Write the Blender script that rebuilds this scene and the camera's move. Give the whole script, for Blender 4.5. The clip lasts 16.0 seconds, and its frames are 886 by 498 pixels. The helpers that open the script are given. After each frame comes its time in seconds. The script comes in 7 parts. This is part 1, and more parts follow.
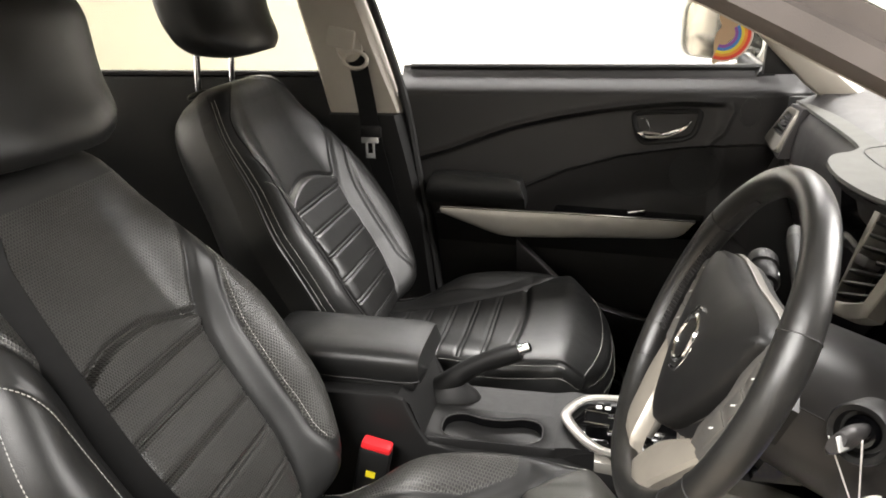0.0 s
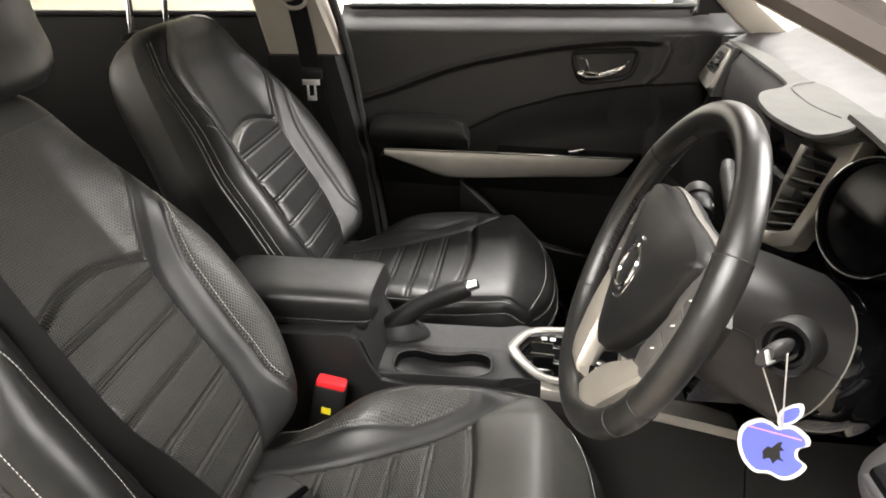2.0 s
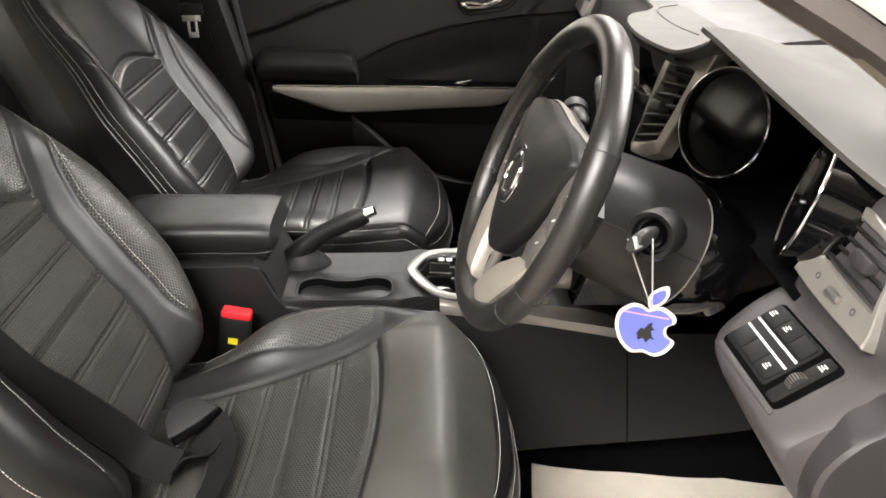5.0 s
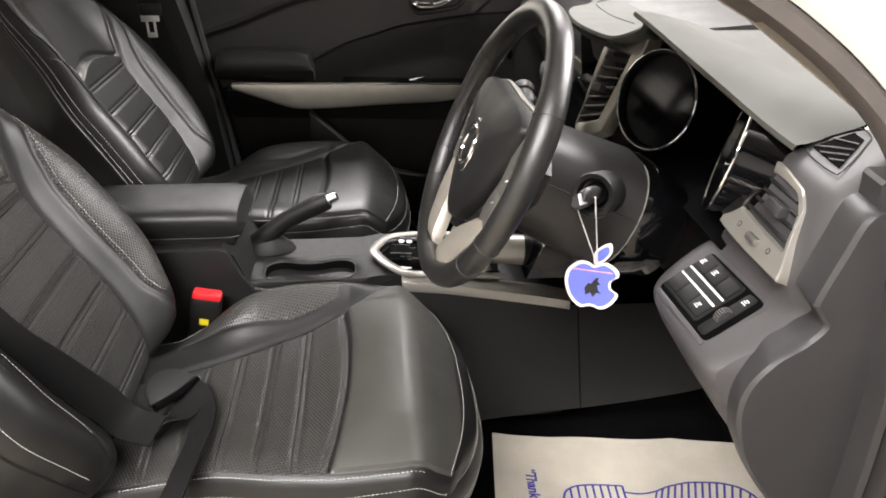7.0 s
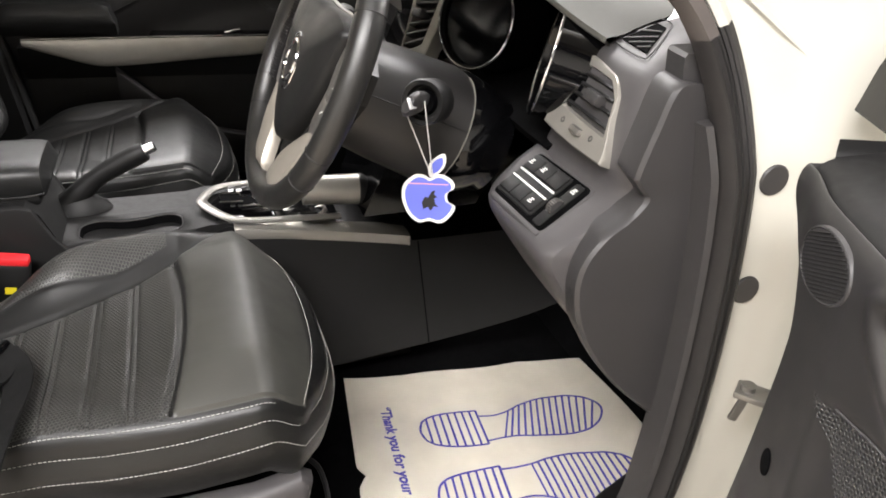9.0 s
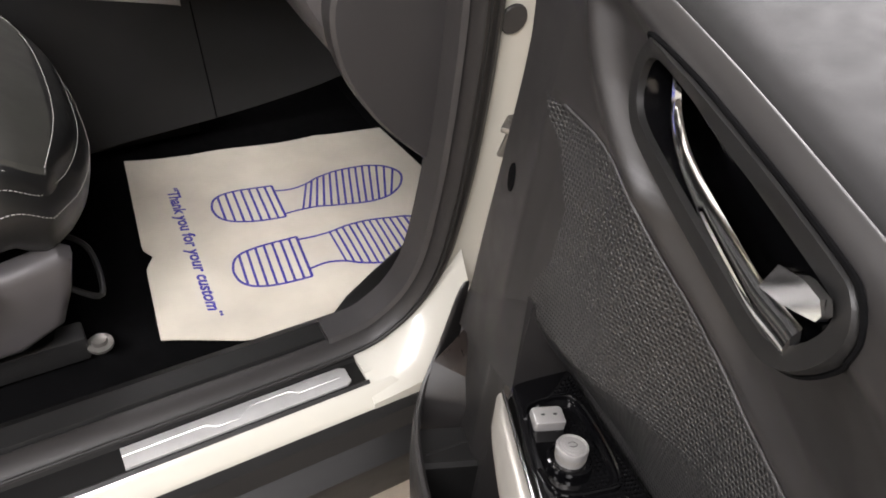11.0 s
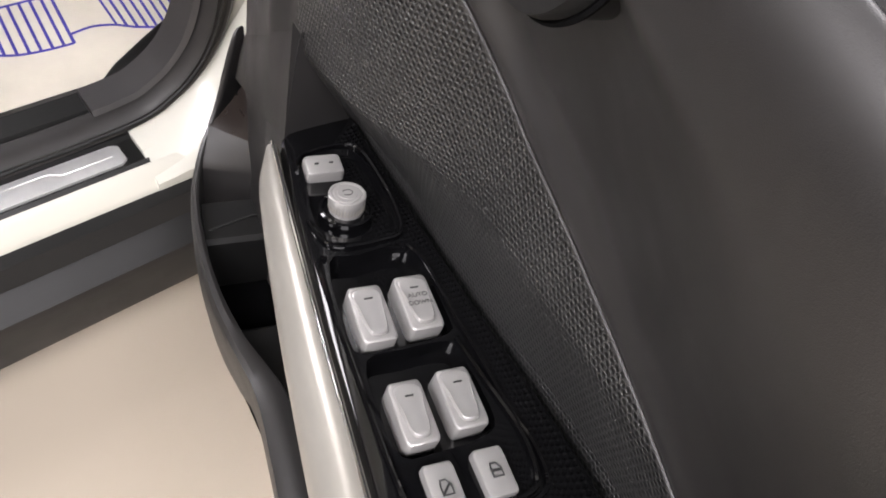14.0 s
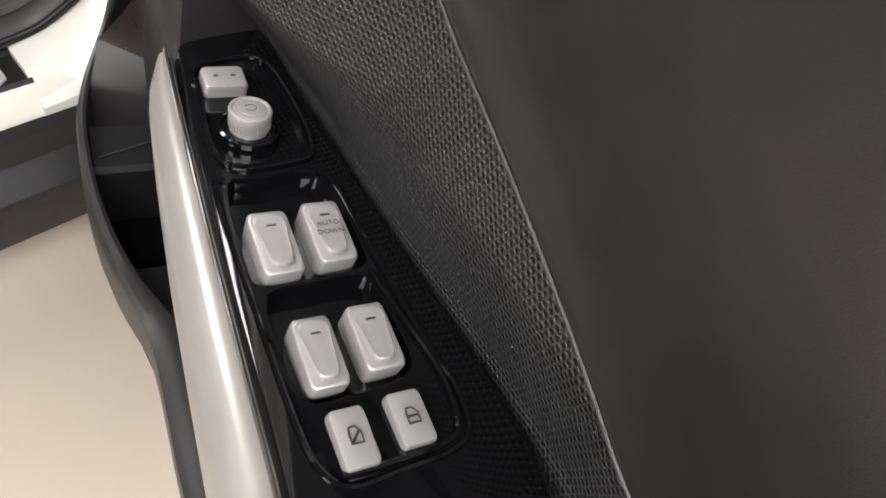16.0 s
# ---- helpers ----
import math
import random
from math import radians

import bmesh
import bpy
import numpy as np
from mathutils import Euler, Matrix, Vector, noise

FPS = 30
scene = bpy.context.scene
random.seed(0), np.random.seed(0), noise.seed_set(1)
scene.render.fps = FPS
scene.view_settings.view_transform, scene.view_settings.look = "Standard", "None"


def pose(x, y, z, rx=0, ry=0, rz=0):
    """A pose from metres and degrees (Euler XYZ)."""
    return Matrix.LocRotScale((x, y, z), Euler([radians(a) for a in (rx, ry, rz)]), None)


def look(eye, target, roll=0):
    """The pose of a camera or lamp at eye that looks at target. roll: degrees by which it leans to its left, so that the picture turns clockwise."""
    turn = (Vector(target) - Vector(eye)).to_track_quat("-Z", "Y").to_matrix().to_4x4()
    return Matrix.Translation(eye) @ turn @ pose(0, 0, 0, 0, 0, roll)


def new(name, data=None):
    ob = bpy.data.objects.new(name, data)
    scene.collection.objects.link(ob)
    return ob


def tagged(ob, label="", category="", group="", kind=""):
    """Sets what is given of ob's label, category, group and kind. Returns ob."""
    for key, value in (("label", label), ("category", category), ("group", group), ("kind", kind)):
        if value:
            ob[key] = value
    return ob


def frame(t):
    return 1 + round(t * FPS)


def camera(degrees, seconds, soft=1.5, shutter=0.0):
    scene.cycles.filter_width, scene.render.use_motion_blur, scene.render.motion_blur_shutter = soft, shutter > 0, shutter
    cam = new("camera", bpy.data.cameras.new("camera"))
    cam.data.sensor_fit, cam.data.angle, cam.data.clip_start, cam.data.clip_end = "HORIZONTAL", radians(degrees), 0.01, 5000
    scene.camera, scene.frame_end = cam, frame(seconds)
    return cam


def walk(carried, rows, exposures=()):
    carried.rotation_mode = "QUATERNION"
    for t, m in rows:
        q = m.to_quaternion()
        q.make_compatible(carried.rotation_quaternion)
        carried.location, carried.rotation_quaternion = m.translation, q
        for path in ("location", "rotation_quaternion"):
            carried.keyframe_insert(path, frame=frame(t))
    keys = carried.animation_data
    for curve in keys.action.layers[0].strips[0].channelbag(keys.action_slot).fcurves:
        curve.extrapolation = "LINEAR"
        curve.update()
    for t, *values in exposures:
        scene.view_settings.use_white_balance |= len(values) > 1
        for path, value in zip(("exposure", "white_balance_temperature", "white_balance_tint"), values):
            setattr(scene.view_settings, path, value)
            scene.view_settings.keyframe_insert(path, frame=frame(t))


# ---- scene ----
EXPO = [(0.0, 0.3, 6650, 11), (4.0, 0.5, 6700, 12), (7.0, 0.35, 6550, 13), (9.0, 0.2, 6500, 13), (10.0, 0.1, 6500, 14), (12.5, -0.6, 6350, 17), (13.5, -0.4, 6350, 17), (14.5, 0.2, 6350, 16), (15.0, 0.25, 6350, 15), (15.5, -0.05, 6350, 14), (16.0, -0.05, 6350, 14)]
cam = camera(61.2, 16.0, soft=1.8)
PATH = [
    (0, (0.456, -1.119, 1.392), (0.056, 0.717, 0.706), -1.3),
    (0.5, (0.457, -1.12, 1.385), (0.096, 0.712, 0.669), -1.3),
    (1, (0.454, -1.127, 1.384), (0.135, 0.699, 0.632), -1.2),
    (1.5, (0.451, -1.136, 1.389), (0.172, 0.681, 0.602), -1.0),
    (2, (0.446, -1.145, 1.393), (0.211, 0.661, 0.568), -0.8),
    (2.5, (0.445, -1.155, 1.393), (0.254, 0.641, 0.534), -0.5),
    (3, (0.442, -1.165, 1.394), (0.302, 0.62, 0.503), -0.4),
    (3.5, (0.443, -1.175, 1.391), (0.352, 0.6, 0.474), -0.2),
    (4, (0.443, -1.184, 1.386), (0.402, 0.582, 0.448), -0.1),
    (4.5, (0.449, -1.192, 1.382), (0.455, 0.565, 0.428), -0.1),
    (7, (0.432, -1.301, 1.367), (0.599, 0.463, 0.438), 0.3),
    (7.5, (0.419, -1.317, 1.353), (0.653, 0.456, 0.458), 0.4),
    (8, (0.408, -1.312, 1.333), (0.761, 0.45, 0.455), 0.7),
    (8.5, (0.412, -1.315, 1.31), (0.889, 0.408, 0.414), 1.3),
    (9, (0.43, -1.324, 1.287), (1.011, 0.329, 0.323), 1.9),
    (9.5, (0.454, -1.336, 1.263), (1.121, 0.218, 0.197), 2.9),
    (10, (0.477, -1.344, 1.242), (1.215, 0.096, 0.066), 4.3),
    (12.5, (0.553, -1.36, 1.167), (1.528, -0.515, -0.361), 16.5),
    (13, (0.567, -1.364, 1.153), (1.554, -0.612, -0.415), 18.9),
    (13.5, (0.575, -1.367, 1.137), (1.576, -0.696, -0.459), 21.5),
    (14, (0.579, -1.368, 1.123), (1.594, -0.77, -0.493), 24.1),
    (14.5, (0.582, -1.371, 1.111), (1.61, -0.835, -0.518), 26.7),
    (15, (0.586, -1.371, 1.103), (1.622, -0.89, -0.539), 28.9),
    (15.5, (0.591, -1.37, 1.093), (1.656, -0.944, -0.545), 32.0),
    (16, (0.597, -1.368, 1.081), (1.711, -0.993, -0.537), 34.9),
]
walk(cam, [(t, look(eye, target, roll)) for t, eye, target, roll in PATH], exposures=EXPO)

# world: a soft white showroom glow
world = bpy.data.worlds.new("world")
scene.world = world
world.use_nodes = True
world.node_tree.nodes["Background"].inputs[0].default_value = (1.0, 0.99, 0.97, 1)
world.node_tree.nodes["Background"].inputs[1].default_value = 0.15


def area(name, loc, target, sx, sy, watts, col=(1, 0.985, 0.96)):
    d = bpy.data.lights.new(name, "AREA")
    d.shape, d.size, d.size_y, d.energy, d.color = "RECTANGLE", sx, sy, watts, col
    ob = new(name, d)
    ob.matrix_world = look(loc, target)
    return ob


# unseen overhead lamps, added to light the car: over the open door, ahead of the windscreen, beyond the far windows,
# behind
area("added_lamp", (-0.7, -2.5, 3.3), (-0.5, -2.0, 0), 2.6, 0.6, 330)
area("added_lamp", (2.6, 0.2, 3.0), (0.6, 0.0, 1.0), 1.4, 2.6, 330)
area("added_lamp", (0.0, 2.6, 3.3), (0.0, 2.5, 0), 4.0, 1.0, 420)
area("added_lamp", (-2.6, 0.0, 3.3), (-2.5, 0.0, 0), 1.0, 3.0, 430)


# ---- materials ----
def material(name, col, rough=0.5, metal=0.0, vary=0.12, vscale=18.0, bump=0.0, bscale=400.0, kind="noise", rvary=0.1, coat=0.0, spec=0.5):
    """Principled surface with two scales of variation and a fine relief."""
    m = bpy.data.materials.new(name)
    m.use_nodes = True
    nt = m.node_tree
    b = nt.nodes["Principled BSDF"]
    b.inputs["Roughness"].default_value = rough
    b.inputs["Metallic"].default_value = metal
    b.inputs["Specular IOR Level"].default_value = spec
    b.inputs["Coat Weight"].default_value = coat
    b.inputs["Coat Roughness"].default_value = 0.08
    co = nt.nodes.new("ShaderNodeTexCoord")
    n1 = nt.nodes.new("ShaderNodeTexNoise")
    n1.inputs["Scale"].default_value, n1.inputs["Detail"].default_value = vscale, 5.0
    nt.links.new(co.outputs["Object"], n1.inputs["Vector"])
    ramp = nt.nodes.new("ShaderNodeMapRange")
    ramp.inputs["From Min"].default_value, ramp.inputs["From Max"].default_value = 0.3, 0.7
    ramp.inputs["To Min"].default_value, ramp.inputs["To Max"].default_value = 1 - vary, 1 + vary
    nt.links.new(n1.outputs["Fac"], ramp.inputs["Value"])
    mul = nt.nodes.new("ShaderNodeVectorMath")
    mul.operation = "SCALE"
    mul.inputs[0].default_value = col[:3]
    nt.links.new(ramp.outputs["Result"], mul.inputs["Scale"])
    nt.links.new(mul.outputs["Vector"], b.inputs["Base Color"])
    n2 = nt.nodes.new("ShaderNodeTexNoise")
    n2.inputs["Scale"].default_value, n2.inputs["Detail"].default_value = vscale * 4.3, 4.0
    nt.links.new(co.outputs["Object"], n2.inputs["Vector"])
    rr = nt.nodes.new("ShaderNodeMapRange")
    rr.inputs["To Min"].default_value, rr.inputs["To Max"].default_value = max(0.02, rough - rvary), min(1.0, rough + rvary)
    nt.links.new(n2.outputs["Fac"], rr.inputs["Value"])
    nt.links.new(rr.outputs["Result"], b.inputs["Roughness"])
    if bump:
        if kind == "voronoi":
            t = nt.nodes.new("ShaderNodeTexVoronoi")
            out = t.outputs["Distance"]
        else:
            t = nt.nodes.new("ShaderNodeTexNoise")
            out = t.outputs["Fac"]
            t.inputs["Detail"].default_value = 3.0
        t.inputs["Scale"].default_value = bscale
        nt.links.new(co.outputs["Object"], t.inputs["Vector"])
        bp = nt.nodes.new("ShaderNodeBump")
        bp.inputs["Strength"].default_value, bp.inputs["Distance"].default_value = bump, 0.001
        nt.links.new(out, bp.inputs["Height"])
        nt.links.new(bp.outputs["Normal"], b.inputs["Normal"])
    return m


def dotted(name, col, rough, pitch, dot, deep, light=0.0, raised=False, spec=0.5):
    """A surface with a staggered lattice of small dots, from UVs in metres: holes, or raised knots."""
    m = material(name, col, rough, vary=0.15, spec=spec)
    nt = m.node_tree
    b = nt.nodes["Principled BSDF"]
    uv = nt.nodes.new("ShaderNodeTexCoord")
    sep = nt.nodes.new("ShaderNodeSeparateXYZ")
    nt.links.new(uv.outputs["UV"], sep.inputs[0])

    def calc(op, a, bb=None):
        n = nt.nodes.new("ShaderNodeMath")
        n.operation = op
        for i, v in enumerate((a, bb)):
            if v is None:
                continue
            if isinstance(v, (int, float)):
                n.inputs[i].default_value = v
            else:
                nt.links.new(v, n.inputs[i])
        return n.outputs[0]

    y = calc("DIVIDE", sep.outputs[1], pitch * 0.866)
    row = calc("FLOOR", y)
    odd = calc("MULTIPLY", calc("MODULO", calc("ABSOLUTE", row), 2.0), 0.5)
    x = calc("ADD", calc("DIVIDE", sep.outputs[0], pitch), odd)
    fx = calc("SUBTRACT", calc("FRACT", x), 0.5)
    fy = calc("MULTIPLY", calc("SUBTRACT", calc("FRACT", y), 0.5), 0.866)
    r = calc("SQRT", calc("ADD", calc("MULTIPLY", fx, fx), calc("MULTIPLY", fy, fy)))
    mr = nt.nodes.new("ShaderNodeMapRange")
    mr.interpolation_type = "SMOOTHSTEP"
    mr.inputs["From Min"].default_value, mr.inputs["From Max"].default_value = dot * 0.6, dot * 1.25
    mr.inputs["To Min"].default_value, mr.inputs["To Max"].default_value = (1.0, 0.0) if raised else (0.0, 1.0)
    nt.links.new(r, mr.inputs["Value"])
    bp = nt.nodes.new("ShaderNodeBump")
    bp.inputs["Strength"].default_value, bp.inputs["Distance"].default_value = 1.0, deep
    nt.links.new(mr.outputs["Result"], bp.inputs["Height"])
    nt.links.new(bp.outputs["Normal"], b.inputs["Normal"])
    if light:
        src = b.inputs["Base Color"].links[0].from_socket
        mix = nt.nodes.new("ShaderNodeMix")
        mix.data_type = "RGBA"
        nt.links.new(mr.outputs["Result"], mix.inputs["Factor"])
        mix.inputs["A"].default_value = (light, light, light * 0.95, 1)
        nt.links.new(src, mix.inputs["B"])
        nt.links.new(mix.outputs["Result"], b.inputs["Base Color"])
    return m


LEATHER = material("black leather", (0.0085, 0.0086, 0.0084), 0.41, bump=0.16, bscale=900, kind="voronoi", vscale=9, rvary=0.10, spec=0.43)
# paler copy of the leather: the cushion front's sheen put into the colour
LEATHER_SHEEN = material("black leather with painted sheen", (0.044, 0.0435, 0.0385), 0.42, bump=0.16, bscale=800, kind="voronoi", vscale=7, vary=0.25, rvary=0.12, spec=0.5)
# base raised above the plain leather to hold the driver's seat's sheen
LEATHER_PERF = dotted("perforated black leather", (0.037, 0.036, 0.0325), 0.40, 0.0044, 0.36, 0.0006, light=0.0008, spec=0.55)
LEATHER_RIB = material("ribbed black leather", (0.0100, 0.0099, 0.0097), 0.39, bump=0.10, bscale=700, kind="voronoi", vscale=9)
THREAD = material("pale grey thread", (0.34, 0.335, 0.31), 0.7)
PLASTIC = material("black grained plastic", (0.0080, 0.0079, 0.0078), 0.48, bump=0.10, bscale=2200, kind="voronoi", vscale=6, spec=0.3)
FASCIA = material("grey grained fascia plastic", (0.054, 0.0505, 0.0514), 0.48, bump=0.15, bscale=1800, kind="voronoi", vscale=6)
PLASTIC_GREY = material("dark grey grained plastic", (0.028, 0.0265, 0.0268), 0.45, bump=0.15, bscale=1800, kind="voronoi", vscale=6)
CONSOLE = material("matte black console plastic", (0.0085, 0.0083, 0.0082), 0.55, bump=0.12, bscale=2000, kind="voronoi", spec=0.26)
DOORSKIN = material("black grained door skin", (0.0140, 0.0131, 0.0129), 0.44, bump=0.08, bscale=2600, kind="voronoi", vscale=6, spec=0.5)
BELT = material("matte belt skin", (0.0095, 0.0092, 0.0092), 0.60, bump=0.1, bscale=2600, kind="voronoi", spec=0.20)
GAUGE = material("dark gauge glass", (0.0030, 0.0030, 0.0034), 0.16, vary=0.1, rvary=0.03, spec=0.22)
HOLLOW = material("brown-black moulded plastic", (0.013, 0.0100, 0.0088), 0.30, bump=0.05, bscale=900, spec=0.45)
DASHTOP = material("dashboard top skin", (0.078, 0.0775, 0.070), 0.62, bump=0.15, bscale=1500, kind="voronoi", vscale=6, spec=0.28)
GLOSS = material("piano black plastic", (0.002, 0.002, 0.0023), 0.07, vary=0.1, rvary=0.03, spec=0.36)
DIALFACE = material("dark gauge face", (0.004, 0.004, 0.0045), 0.45, spec=0.15)
RUBBER = material("black rubber", (0.012, 0.0118, 0.0116), 0.6, bump=0.2, bscale=500)
# paler copy of the door seal, with the pillar run's sheen as colour
SEAL_SHEEN = material("grey-brown seal with painted sheen", (0.085, 0.074, 0.068), 0.7, bump=0.2, bscale=900, spec=0.2)
SEAL = material("brown-black door seal", (0.017, 0.0155, 0.0150), 0.5, bump=0.15, bscale=600)
SILVER = material("satin silver paint", (0.31, 0.295, 0.265), 0.33, metal=0.55, vary=0.05, vscale=30, rvary=0.05, bump=0.04, bscale=1500)
SILVER_WARM = material("warm satin silver", (0.30, 0.275, 0.235), 0.36, metal=0.4, vary=0.05, vscale=30, rvary=0.05)
SILVER_DARK = material("dark silver paint", (0.22, 0.21, 0.195), 0.36, metal=0.7, vary=0.05, vscale=40)
SILVER_BTN = material("silver switch paint", (0.28, 0.272, 0.265), 0.36, metal=0.45, vary=0.04, vscale=60, rvary=0.05, bump=0.05, bscale=2500)
CHROME = material("chrome", (0.82, 0.82, 0.82), 0.09, metal=1.0, vary=0.03, rvary=0.03)
STEEL = material("brushed steel", (0.70, 0.70, 0.69), 0.34, metal=0.6, vary=0.07, vscale=40)
PEARL = material("pearl white car paint", (0.51, 0.50, 0.445), 0.22, vary=0.03, vscale=5, rvary=0.05, coat=0.7)
# carpet colour, also painted into recesses and openings as their shade
CARPET_AND_SHADE = material("black carpet", (0.0022, 0.0022, 0.0024), 0.95, bump=0.6, bscale=700, vscale=30, vary=0.4, spec=0.04)
BEIGE_TRIM = material("warm grey pillar trim", (0.42, 0.385, 0.33), 0.75, bump=0.3, bscale=800, vscale=8, vary=0.05)
ROOFLINING = material("light grey headlining", (0.5, 0.48, 0.44), 0.9, bump=0.3, bscale=600, vscale=8)
PAPER = material("off-white paper", (0.54, 0.50, 0.42), 0.8, vary=0.12, vscale=9, bump=0.25, bscale=14)
INK = material("violet-blue ink", (0.045, 0.035, 0.26), 0.75)
RED = material("red plastic", (0.62, 0.02, 0.025), 0.35)
YELLOW = material("yellow label", (0.75, 0.62, 0.02), 0.5)
WHITE = material("white print", (0.75, 0.75, 0.73), 0.6)
STUDIO_FLOOR = material("beige showroom floor", (0.36, 0.31, 0.25), 0.45, vary=0.05, vscale=1.6, rvary=0.08, bump=0.03, bscale=30)
# unseen east wall, kept dark so that glossy parts reflect less
UNSEEN_DIM = material("grey showroom wall", (0.13, 0.125, 0.12), 0.85, vary=0.03, vscale=1.0)
# unseen south wall, its tone set to bounce fill into the car
UNSEEN_FILL = material("light grey showroom wall", (0.56, 0.545, 0.515), 0.85, vary=0.03, vscale=1.0)
# unseen ceiling, darkened to keep gloss reflections low
UNSEEN_CEIL = material("unseen dark ceiling that keeps reflections low", (0.06, 0.06, 0.06), 0.9)
STUDIO_WALL = material("white showroom wall", (0.86, 0.85, 0.80), 0.85, vary=0.02, vscale=1.0)
WEB = material("black belt webbing", (0.004, 0.004, 0.004), 0.75, spec=0.2, bump=0.4, bscale=900)
GLASS = bpy.data.materials.new("window glass")
GLASS.use_nodes = True
_g = GLASS.node_tree.nodes["Principled BSDF"]
_g.inputs["Transmission Weight"].default_value, _g.inputs["Roughness"].default_value, _g.inputs["IOR"].default_value = 1.0, 0.0, 1.02
LEATHER_RIM = material("smooth rim leather", (0.011, 0.0108, 0.0102), 0.34, spec=0.6, bump=0.15, bscale=1500, kind="voronoi", vscale=14, rvary=0.1)
TAG_BLUE = material("violet-blue print", (0.12, 0.15, 0.58), 0.5, vary=0.04)
TAG_PINK = material("pink print", (0.75, 0.35, 0.42), 0.5)
RB = [material("hanger " + n, c, 0.55, vary=0.03) for n, c in (("red", (0.75, 0.06, 0.03)), ("orange", (0.8, 0.30, 0.03)), ("yellow", (0.75, 0.62, 0.06)), ("blue", (0.05, 0.22, 0.6)), ("violet", (0.25, 0.08, 0.4)))]

TINT = bpy.data.materials.new("cream tinted glass")
TINT.use_nodes = True
_g = TINT.node_tree.nodes["Principled BSDF"]
_g.inputs["Base Color"].default_value = (0.42, 0.41, 0.335, 1)
_g.inputs["Transmission Weight"].default_value, _g.inputs["Roughness"].default_value, _g.inputs["IOR"].default_value = 1.0, 0.0, 1.03

RB_EDGE = material("pale pink card", (0.62, 0.50, 0.46), 0.6)
RB_CARD = material("beige card", (0.50, 0.36, 0.23), 0.65, vary=0.05)
MIRROR_GLASS = material("grey mirror glass", (0.66, 0.645, 0.60), 0.06, metal=1.0, vary=0.02)


# ---- building tools ----
def finish(name, bm, mat, smooth=True, auto=None):
    bmesh.ops.recalc_face_normals(bm, faces=bm.faces)
    me = bpy.data.meshes.new(name)
    bm.to_mesh(me)
    bm.free()
    for m in (mat if isinstance(mat, (list, tuple)) else [mat]):
        me.materials.append(m)
    for p in me.polygons:
        p.use_smooth = smooth
    if smooth and auto:
        me.set_sharp_from_angle(angle=radians(auto))
    return me


def thing(name, label, category, group="", kind="", at=(0, 0, 0)):
    ob = new(name)
    ob.matrix_basis = at if isinstance(at, Matrix) else Matrix.Translation(at)
    return tagged(ob, label, category, group, kind)


def part(name, bm, mat, parent, label="", smooth=True, auto=35, kind="", local=False):
    """One mesh under a thing. Its points are in world metres, or in the parent's own frame if local."""
    ob = new(name, finish(name, bm, mat, smooth, auto))
    ob.parent = parent
    if not local:
        ob.matrix_parent_inverse = parent.matrix_basis.inverted() if parent.parent is None else Matrix()
    return tagged(ob, label, kind=kind)


def solo(name, bm, mat, label, category, group="", kind="", smooth=True, auto=35):
    return tagged(new(name, finish(name, bm, mat, smooth, auto)), label, category, group, kind)


def grid_faces(bm, rows, close_u=False, close_v=False, mats=None):
    n, k = len(rows), len(rows[0])
    vs = [[bm.verts.new(p) for p in r] for r in rows]
    for i in range(n if close_v else n - 1):
        for j in range(k if close_u else k - 1):
            a, b = vs[i][j], vs[i][(j + 1) % k]
            c, d = vs[(i + 1) % n][(j + 1) % k], vs[(i + 1) % n][j]
            f = bm.faces.new((a, b, c, d))
            if mats:
                f.material_index = mats(i, j)
    return vs


def loft(rings, closed=True, caps=True):
    bm = bmesh.new()
    vs = grid_faces(bm, rings, close_u=closed)
    if caps and closed:
        bm.faces.new(vs[0][::-1])
        bm.faces.new(vs[-1])
    return bm


def box(x0, x1, y0, y1, z0, z1, r=0.004, seg=2):
    bm = bmesh.new()
    bmesh.ops.create_cube(bm, size=1.0)
    bmesh.ops.transform(bm, matrix=Matrix.Translation(((x0 + x1) / 2, (y0 + y1) / 2, (z0 + z1) / 2)) @ Matrix.Diagonal((x1 - x0, y1 - y0, z1 - z0, 1)), verts=bm.verts)
    if r:
        bmesh.ops.bevel(bm, geom=bm.edges[:], offset=r, segments=seg, profile=0.5, affect="EDGES")
    return bm


def xform(bm, m):
    bmesh.ops.transform(bm, matrix=m, verts=bm.verts)
    return bm


def prism(poly, depth, m=None, r=0.0, seg=2):
    """A flat outline in the XY plane, thickened along +Z, its rims rounded, then placed by m."""
    bm = bmesh.new()
    lo = [bm.verts.new((x, y, 0)) for x, y in poly]
    f = bm.faces.new(lo)
    ex = bmesh.ops.extrude_face_region(bm, geom=[f])
    up = [v for v in ex["geom"] if isinstance(v, bmesh.types.BMVert)]
    bmesh.ops.translate(bm, verts=up, vec=(0, 0, depth))
    if r:
        top = [e for e in bm.edges if all(abs(v.co.z - depth) < 1e-6 for v in e.verts)]
        bmesh.ops.bevel(bm, geom=top, offset=r, segments=seg, profile=0.5, affect="EDGES")
    if m is not None:
        xform(bm, m)
    return bm


